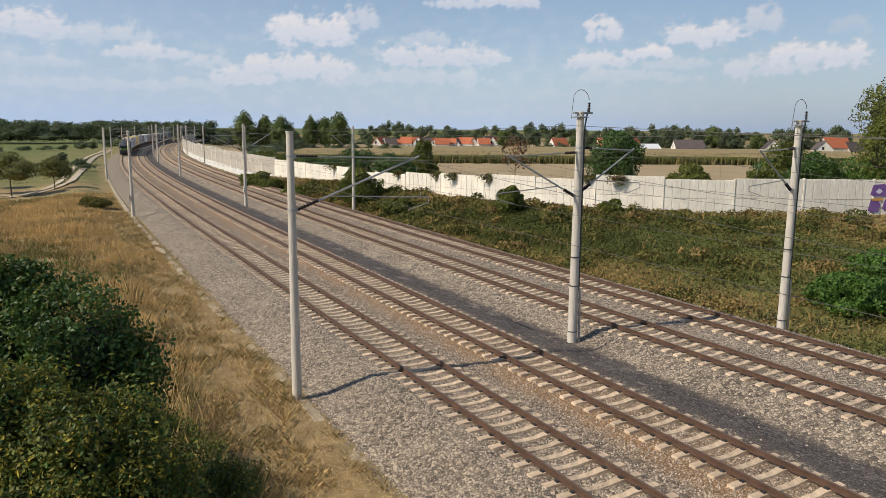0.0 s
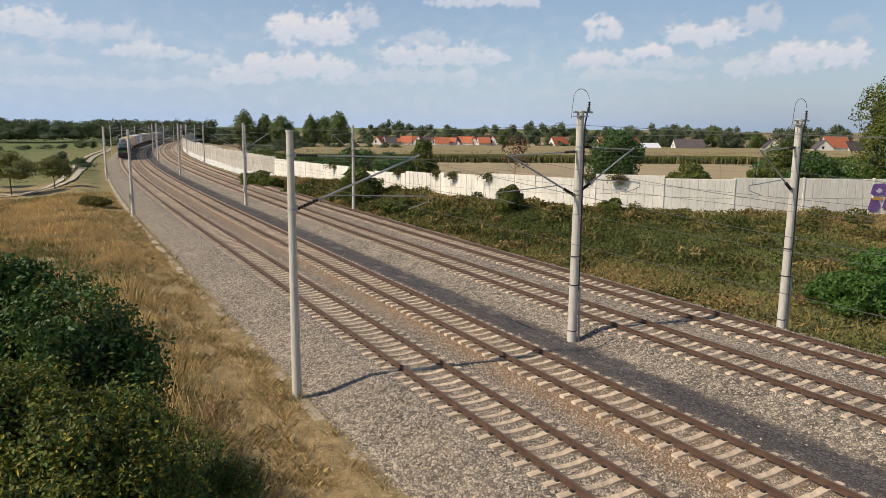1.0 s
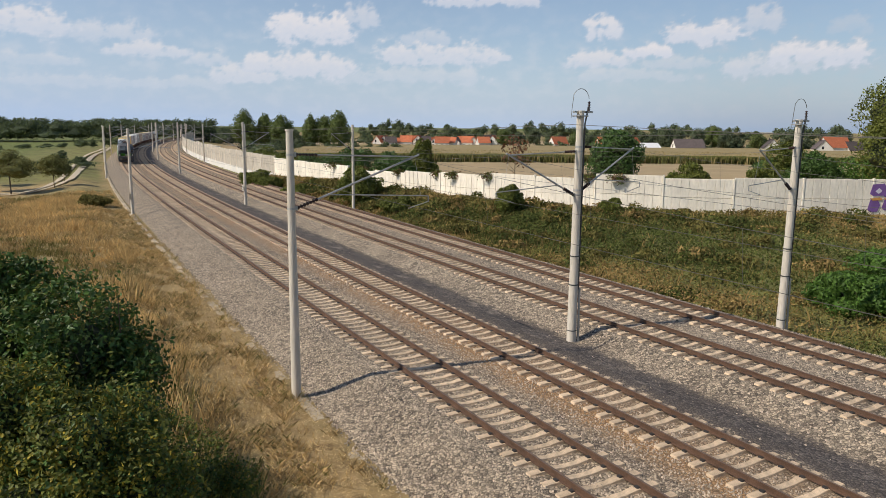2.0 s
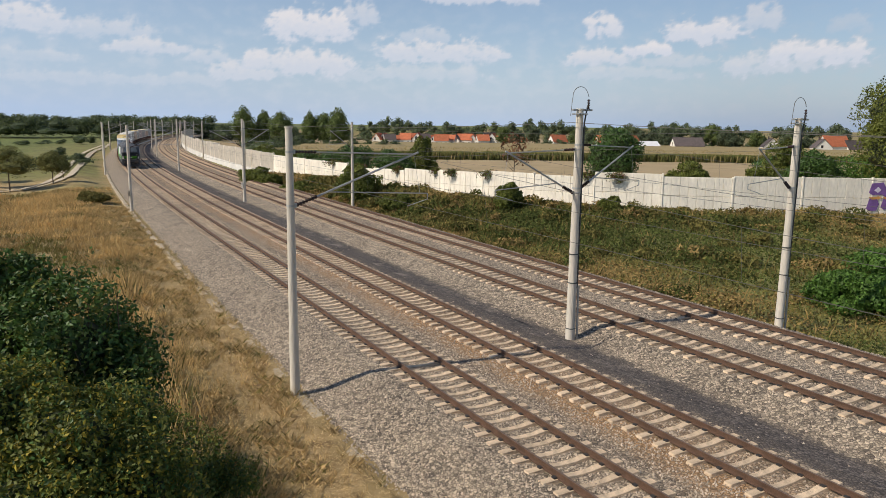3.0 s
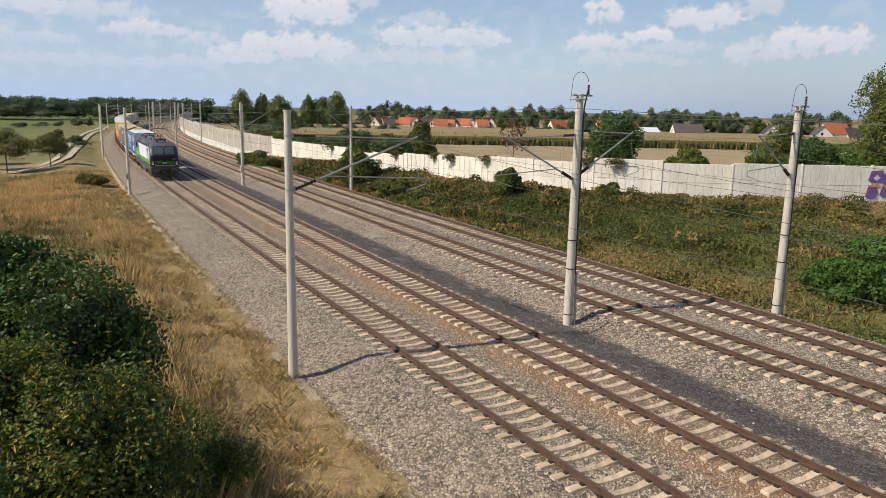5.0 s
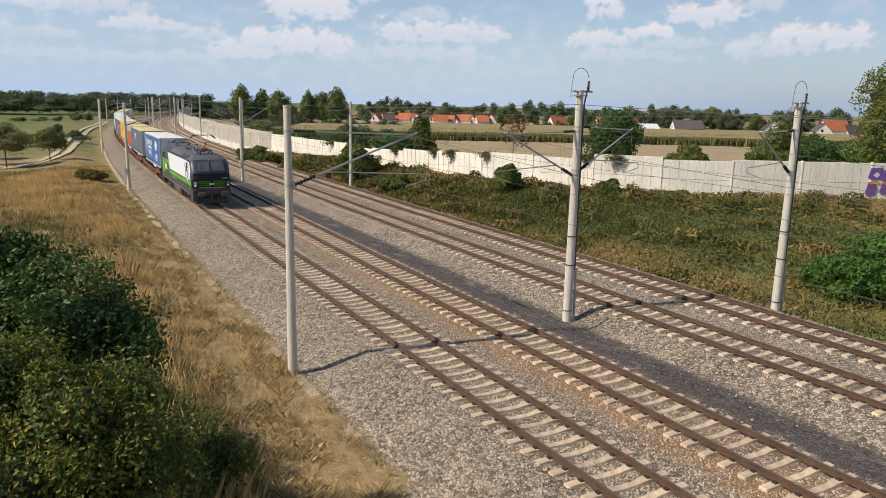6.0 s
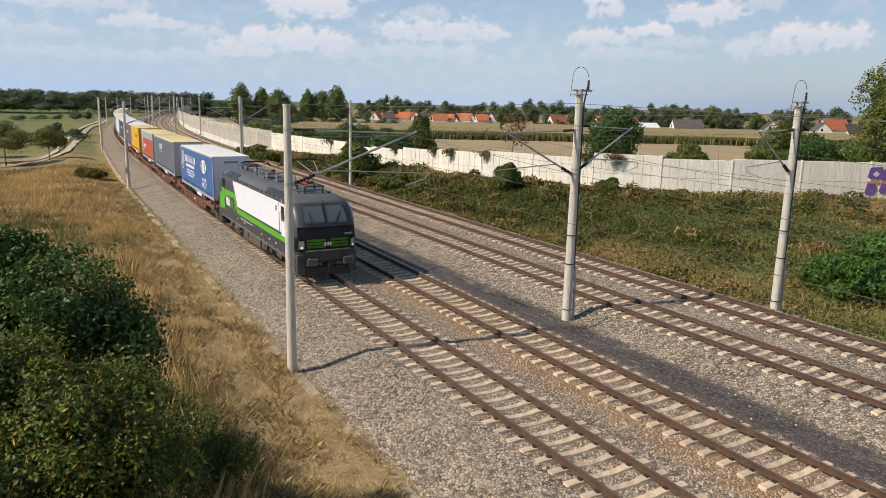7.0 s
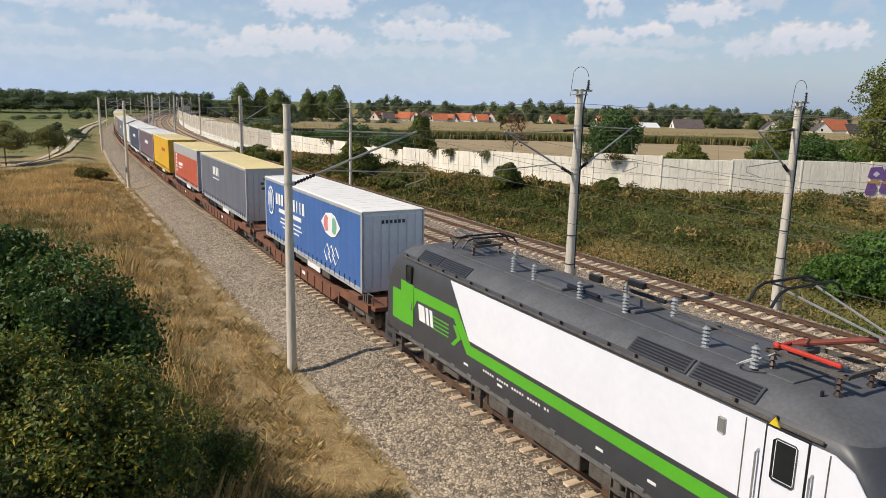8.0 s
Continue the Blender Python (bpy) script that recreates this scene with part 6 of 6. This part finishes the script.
        for u in (-0.80, 0.80):
            part("lamp_surround", nose_patch(u - 0.17 if u < 0 else u - 0.12, u + 0.12 if u < 0 else u + 0.17, 1.52, 2.12, 0.028, 0.03, 12, 4, flip), T["front"], e)
            hl = part("headlight", nose_patch(u - 0.075, u + 0.075, 1.60, 2.0, 0.045, 0.03, 8, 4, flip), T["lamp_off"], e, "clear headlight cluster")
            if not flip:
                part("lit_lamp", nose_patch(u - 0.025, u + 0.025, 1.65, 1.73, 0.06, 0.02, 3, 2, flip), T["lamp"], hl)
        part("top_light", nose_patch(-0.045, 0.045, 3.60, 3.70, 0.03, 0.03, 3, 2, flip), T["lamp_off"], e, "round top headlight")
        bm = bmesh.new()
        box(bm, *q((8.75, 0, 1.08)), 0.42, 2.75, 0.36, 0.04)
        box(bm, *q((8.7, 0, 0.46)), 0.16, 2.5, 0.46, 0.03)
        part("buffer_beam", bm, T["front"], e)
        for y in (-0.88, 0.88):
            bm = bmesh.new()
            tube(bm, q((8.9, y, 1.05)), q((9.35, y, 1.05)), 0.12, seg=12)
            box(bm, *q((9.42, y, 1.05)), 0.09, 0.52, 0.36, 0.04)
            part("buffer", bm, T["bogie"], e)
        bm = bmesh.new()
        tube(bm, q((8.9, 0, 1.0)), q((9.3, 0, 0.85)), 0.06)
        box(bm, *q((9.3, 0, 0.72)), 0.1, 0.16, 0.3, 0.02)
        tube(bm, q((8.9, 0.35, 0.9)), q((9.05, 0.45, 0.4)), 0.03)
        tube(bm, q((8.9, -0.35, 0.9)), q((9.05, -0.45, 0.4)), 0.03)
        part("coupling", bm, T["black"], e)
    bogie(e, 4.3, 3.0, 0.62)
    bogie(e, -4.75, 3.0, 0.62)
    # roof gear
    bm = bmesh.new()
    for x0, x1, w, h in ((-6.9, 5.6, 1.4, 0.04),):
        box(bm, (x0 + x1) / 2, 0, 3.985, x1 - x0, w, h, 0.01)
    for x, y, w, d in ((0.9, 0.1, 1.3, 0.9), (-1.2, -0.1, 1.1, 1.0), (2.6, 0.35, 0.9, 0.5), (-2.9, 0.3, 0.8, 0.6)):
        box(bm, x, y, 4.04, w, d, 0.09, 0.02)
    part("roof_hatch", bm, T["roof"], e)
    for i, (x, y) in enumerate(((3.7, -0.62), (4.85, -0.72), (1.34, -0.42), (0.0, -0.58), (-1.9, -0.5), (-2.84, -0.5), (-3.6, 0.1), (0.6, 0.3), (2.0, 0.35))):
        bm = insulator(bmesh.new(), (x, y, 4.0), (x, y, 4.42), 0.085, 6)
        part("roof_insulator", bm, T["insul"], e)
    bm = bars([(4.85, -0.72, 4.45), (3.7, -0.62, 4.45), (1.34, -0.42, 4.45), (0.0, -0.58, 4.45), (-1.9, -0.5, 4.45), (-2.84, -0.5, 4.45), (-4.2, -0.3, 4.4)], 0.02)
    tube(bm, (1.34, -0.42, 4.45), (0.6, 0.3, 4.45), 0.02)
    tube(bm, (0.6, 0.3, 4.45), (2.0, 0.35, 4.45), 0.02)
    part("busbar", bm, T["bogie"], e)
    bm = bmesh.new()
    box(bm, 0.2, -0.3, 4.5, 0.4, 0.12, 0.16, 0.02)
    box(bm, 1.0, 0.2, 4.5, 0.5, 0.14, 0.14, 0.02)
    tube(bm, (-0.6, -0.45, 4.15), (0.5, -0.45, 4.15), 0.05)
    tube(bm, (0.3, 0.5, 4.2), (1.6, 0.5, 4.2), 0.05)
    part("circuit_breaker", bm, T["black"], e)
    loop = [Vector((4.9 + 0.3 * math.cos(t), -0.75 + 0.3 * math.sin(t), 4.2 + 0.2 * math.cos(t))) for t in np.linspace(0.3, 5.2, 12)]
    part("cable_loop", bars(loop, 0.015), T["lamp_off"], e)
    pantograph(e, 5.6, True, 1)
    pantograph(e, -5.6, False, -1)
    bm = tube(bmesh.new(), (5.9, 0.75, 3.88), (6.3, 0.75, 3.98), 0.05)
    tube(bm, (6.1, -0.7, 3.80), (6.1, -0.7, 4.05), 0.03)
    part("horn", bm, T["black"], e)
    return e


def trailer(curtain, roof, end, design, label, L=13.6):
    """Curtain-side semi-trailer, front end at +x; z from the rail head."""
    e = empty("semi_trailer")
    tagged(e, label, "trailer", "trailers on the train")
    W2, Z0, Z1 = 1.275, 1.30, 4.40
    part("body", box(bmesh.new(), 0, 0, (Z0 + Z1) / 2, L - 0.1, 2 * W2 - 0.06, Z1 - Z0 - 0.04, 0.03), T[end], e)
    for sg in (-1, 1):
        # a curtain with shallow upright folds
        v, f = [], []
        nx = 68
        for i in range(nx + 1):
            x = -L / 2 + 0.12 + (L - 0.24) * i / nx
            for j, z in enumerate((Z0 + 0.22, Z0 + 0.9, Z0 + 1.9, Z1 - 0.14)):
                d = 0.010 * math.sin(i * 1.9 + j) + 0.007 * math.sin(i * 0.7)
                v.append((x, sg * (W2 + 0.002 + d * (0.4 if j in (0, 3) else 1)), z))
        for i in range(nx):
            for j in range(3):
                a = i * 4 + j
                f.append((a, a + 4, a + 5, a + 1) if sg < 0 else (a, a + 1, a + 5, a + 4))
        c = mesh_of("curtain", v, f, T[curtain], e, smooth=True)
        bm = bmesh.new()
        box(bm, 0, sg * W2, Z0 + 0.12, L, 0.05, 0.2, 0.01)
        box(bm, 0, sg * W2, Z1 - 0.07, L, 0.05, 0.13, 0.01)
        for x in (-L / 2 + 0.07, L / 2 - 0.07):
            box(bm, x, sg * (W2 - 0.02), (Z0 + Z1) / 2, 0.14, 0.08, Z1 - Z0, 0.01)
        part("side_rail", bm, T[end] if design != "blue" else T["alu"], e)
        if sg < 0:
            pieces("strap", [(-L / 2 + 0.5 + i * 0.55, sg * (W2 + 0.018), Z0 + 0.26, 0.06, 0.02, 0.30) for i in range(int((L - 0.9) / 0.55) + 1)], T["print_dark"] if design != "blue" else T["tarp_navy"], e)
        y = sg * (W2 + 0.026)
        def mark(name, m_, quads):
            b2 = bmesh.new()
            for x, z, w, h in quads:
                box(b2, x * (1 if sg < 0 else -1), y, z, w, 0.012, h)
            part(name, b2, m_, e)
        if design == "blue":
            mark("print", T["print_white"], [(-0.2 - i * 0.47, 3.52, 0.13 if i in (1, 2, 4, 6) else 0.32, 0.55) for i in range(10)] + [(-2.3, 2.98, 3.6, 0.2), (-2.2, 2.62, 3.2, 0.07), (-2.2, 2.42, 3.4, 0.07), (-2.2, 2.22, 2.6, 0.07)])
            def disc(cx, cz, rx, rz, lift, name, m_):
                pts = [((cx + rx * math.cos(t)) * (1 if sg < 0 else -1), cz + rz * math.sin(t)) for t in np.linspace(0, 2 * math.pi, 20, endpoint=False)]
                part(name, plate(bmesh.new(), pts, y - 0.006 + lift * sg, 0.012), m_, e)
            b2 = bmesh.new()
            plate(b2, [((3.3 + dx) * (1 if sg < 0 else -1), 3.42 + dz) for dx, dz in ((-1.1, 0), (-0.5, -0.42), (0.1, -0.5), (0.55, -0.42), (1.15, 0), (0.55, 0.42), (0.1, 0.5), (-0.5, 0.42))], y - 0.006, 0.012)
            part("star", b2, T["print_white"], e)
            disc(2.85, 3.42, 0.3, 0.34, 0.004, "star_disc", T["print_rose"])
            disc(3.75, 3.42, 0.3, 0.34, 0.004, "star_disc", T["print_sage"])
            disc(3.3, 3.42, 0.26, 0.40, 0.008, "star_disc", T["print_white"])
            disc(-5.5, 3.3, 0.52, 0.74, 0.0, "emblem", T["print_white"])
            disc(-5.5, 3.3, 0.43, 0.63, 0.004, "emblem_core", T["tarp_blue"])
            b2 = bmesh.new()
            for xx, zz, hh in ((-5.68, 3.3, 0.8), (-5.5, 3.45, 0.75), (-5.32, 3.3, 0.8)):
                box(b2, xx * (1 if sg < 0 else -1), y + 0.012 * sg, zz, 0.10, 0.012, hh)
            part("emblem_bars", b2, T["print_white"], e)
            b2 = bmesh.new()
            for xx in (2.9, 3.4, 3.9):
                for a in range(4):
                    pts = [Vector((0.36, 0)), Vector((0, 0.36)), Vector((-0.36, 0)), Vector((0, -0.36)), Vector((0.36, 0))]
                    p0, p1 = pts[a], pts[a + 1]
                    tube(b2, ((xx + p0.x) * (1 if sg < 0 else -1), y, 2.2 + p0.y), ((xx + p1.x) * (1 if sg < 0 else -1), y, 2.2 + p1.y), 0.02, seg=4)
            part("diamonds", b2, T["print_white"], e)
        elif design == "slate":
            mark("print", T["print_white"], [(-2.3 + i * 0.5, 3.5, 0.34, 0.55) for i in range(4)] + [(-1.6, 3.0, 2.0, 0.06)])
        elif design == "red":
            mark("top_band", T["alu"], [(0, 3.95, L - 0.1, 0.66)])
            mark("print", T["print_white"], [(-4.4, 2.1 + i * 0.33, 0.55, 0.22) for i in range(5)] + [(-2.3, 2.75, 2.0, 0.24), (-2.5, 2.45, 1.6, 0.07)])
        elif design == "yellow":
            mark("print", T["print_red"], [(1.0 + i * 0.6, 3.3, 0.42, 0.3) for i in range(4)])
        elif design == "lines":
            mark("print", T["print_white"], [(0.5, 3.2, 3.0, 0.35)])
    bm = bmesh.new()
    v = []
    box(bm, 0, 0, Z1 + 0.005, L - 0.02, 2 * W2 + 0.02, 0.05, 0.02)
    part("roof", bm, T[roof], e)
    pieces("roof_bow", [(-L / 2 + 0.5 + i * 0.66, 0, Z1 + 0.032, 0.05, 2 * W2 - 0.1, 0.015) for i in range(int((L - 0.9) / 0.66) + 1)], T[roof], e)
    # front wall ribs, placard and lettering bars
    pieces("front_rib", [(L / 2 - 0.03, -1.05 + i * 0.35, (Z0 + Z1) / 2, 0.04, 0.28, Z1 - Z0 - 0.3) for i in range(7)], T[end], e, 0.012)
    bm = bmesh.new()
    if design == "slate":
        for t in np.linspace(0.3, 5.6, 9):
            box(bm, L / 2, 0.2 + 0.55 * math.cos(t), 3.45 + 0.45 * math.sin(t), 0.012, 0.2, 0.14)
        box(bm, L / 2, 0.2, 3.45, 0.012, 0.5, 0.14)
    else:
        for i in range(6):
            box(bm, L / 2, -0.45 + i * 0.17, 4.0, 0.012, 0.10, 0.13)
    part("front_bars", bm, T["print_dark"], e)
    # chassis, wheels in the pocket
    bm = bmesh.new()
    for y in (-0.5, 0.5):
        box(bm, 0, y, Z0 - 0.1, L - 0.6, 0.14, 0.26, 0.02)
    box(bm, 2.3, -1.05, Z0 - 0.18, 0.9, 0.25, 0.36, 0.04)
    box(bm, -1.2, -1.1, Z0 - 0.15, 2.6, 0.08, 0.28, 0.02)
    part("chassis", bm, T["bogie"], e)
    part("side_guard", box(bmesh.new(), 1.0, -1.24, Z0 - 0.12, 1.7, 0.05, 0.26, 0.03), T["print_white"], e, "white side skirt")
    for x in (-L / 2 + 4.2, -L / 2 + 2.9, -L / 2 + 1.6):
        for y in (-1.05, 1.05):
            o = part("wheel", wheel_bm(0.5, 0.34), T["tyre"], e)
            o.matrix_basis = pose(x, y, 0.98, 0, 0, 0 if y < 0 else 180)
    return e


def wagon():
    """Half of an articulated pocket wagon, 16.6 m long, under one trailer."""
    e = empty("pocket_wagon")
    tagged(e, "rust-brown low pocket wagon frame on two bogies", "freight wagon", "wagons of the train")
    L = 16.4
    for sg in (-1, 1):
        bm = bmesh.new()
        # fish-bellied side beam
        pts = [(-L / 2 + 0.3, 1.15), (-L / 2 + 0.3, 0.85), (-5.0, 0.82), (-4.2, 0.42), (4.2, 0.42), (5.0, 0.82), (L / 2 - 0.3, 0.85), (L / 2 - 0.3, 1.15), (4.6, 1.12), (4.0, 0.98), (-4.0, 0.98), (-4.6, 1.12)]
        plate(bm, pts, sg * 1.42 - 0.05, 0.10)
        part("side_beam", bm, T["wagon"], e)
        pieces("stanchion", [(-5.0 + i, sg * 1.48, 0.70, 0.10, 0.05, 0.46) for i in range(11)], T["wagon"], e)
        pieces("bracket", [(x, sg * 1.43, 1.22, 0.9, 0.16, 0.18) for x in (-6.6, 6.6)], T["wagon"], e, 0.02)
        pieces("lettering_bar", [(x, sg * 1.475, 0.75, 0.42, 0.012, 0.14) for x in (0.5,)], T["print_white"], e)
    bm = bmesh.new()
    for x in (-L / 2 + 0.9, L / 2 - 0.9):
        box(bm, x, 0, 1.06, 1.9, 2.7, 0.16, 0.02)
    box(bm, 0, 0, 0.46, 8.6, 2.7, 0.08)
    part("deck", bm, T["wagon"], e)
    bm = bmesh.new()
    for i in range(3):
        box(bm, L / 2 - 0.6 - i * 0.2, -1.3, 1.3 - 0.05 * i, 0.08, 0.12, 0.35)
    tube(bm, (L / 2 - 0.2, -1.3, 0.6), (L / 2 - 0.2, -1.3, 1.5), 0.02)
    tube(bm, (L / 2 - 1.2, -1.3, 0.9), (L / 2 - 1.2, -1.3, 1.5), 0.02)
    tube(bm, (L / 2 - 0.2, -1.3, 1.5), (L / 2 - 1.2, -1.3, 1.5), 0.02)
    part("shunter_rail", bm, T["bogie"], e)
    bogie(e, L / 2 - 1.9, 1.8, 0.46, "bogie", T["bogie"], 0.62, 2.1)
    bogie(e, -L / 2 + 1.9, 1.8, 0.46, "bogie", T["bogie"], 0.62, 2.1)
    return e


SPEED = 26.9
NOSE_END = 14.9      # where the cab front stands along the line at 7.8 s


def line_rows(offset):
    """Rows for a vehicle whose middle runs offset metres behind the cab front."""
    rows = []
    for i in range(17):
        t = i * 0.5
        s = NOSE_END + SPEED * (7.8 - t) + offset
        rows.append((t, rail_pose(s)))
    return rows


ENGINE = loco()
UNITS = []
_specs = [
    ("tarp_blue", "roof_white", "tarp_white", "blue", "blue curtain-side trailer with white print and a white roof", 30.05, 13.3),
    ("tarp_grey", "roof_cream", "alu", "slate", "slate-grey curtain-side trailer with a cream roof", 47.5, 13.7),
    ("tarp_red", "roof_cream", "alu", "red", "red curtain-side swap body with a grey top band and cream roof", 62.7, 11.3),
    ("tarp_yellow", "roof_cream", "tarp_yellow", "yellow", "yellow curtain-side swap body with red print", 77.6, 10.9),
    ("tarp_plum", "roof_white", "alu", "lines", "dull plum curtain-side trailer with pale print", 89.3),
    ("tarp_navy", "roof_white", "tarp_white", "lines", "navy curtain-side trailer with pale print", 104.5),
    ("tarp_white", "roof_white", "alu", "slate", "plain white curtain-side trailer on a wagon", 119.5),
    ("tarp_grey", "roof_white", "alu", "lines", "grey curtain-side trailer with a white roof", 134.5),
    ("tarp_brown", "roof_white", "tarp_brown", "lines", "brown curtain-side trailer with a white roof", 149.5),
    ("tarp_grey", "roof_cream", "alu", "red", "grey curtain-side trailer with a cream roof", 164.5),
    ("tarp_plum", "roof_cream", "alu", "lines", "dull plum curtain-side trailer", 179.5),
    ("tarp_navy", "roof_white", "alu", "slate", "dark blue curtain-side trailer", 194.5),
    ("tarp_brown", "roof_cream", "alu", "red", "brown curtain-side trailer with a cream roof", 209.5),
    ("tarp_grey", "roof_white", "alu", "slate", "dull grey curtain-side trailer", 224.5),
]
_wag = None
for _i, (c, r, en, de, la, front, *own) in enumerate(_specs):
    size = own[0] if own else 13.6
    tr = trailer(c, r, en, de, la, size)
    UNITS.append((tr, front + size / 2))
    if _wag is None:
        _wag = wagon()
        wg = _wag
    else:
        wg = copy_thing(_wag, Matrix())
    UNITS.append((wg, (36.95, 54.0, 68.1, 82.1)[_i] if _i < 4 else front + 7.2))


def motions():
    walk(ENGINE, line_rows(9.05))
    for ob, mid in UNITS:
        # the spacing of the units was laid out at 8 s
        walk(ob, line_rows(mid - (NOSE_END - SPEED * 0.2)))


# ---------- last of all: the many small pieces of the tracks ----------
build_tracks()

motions()
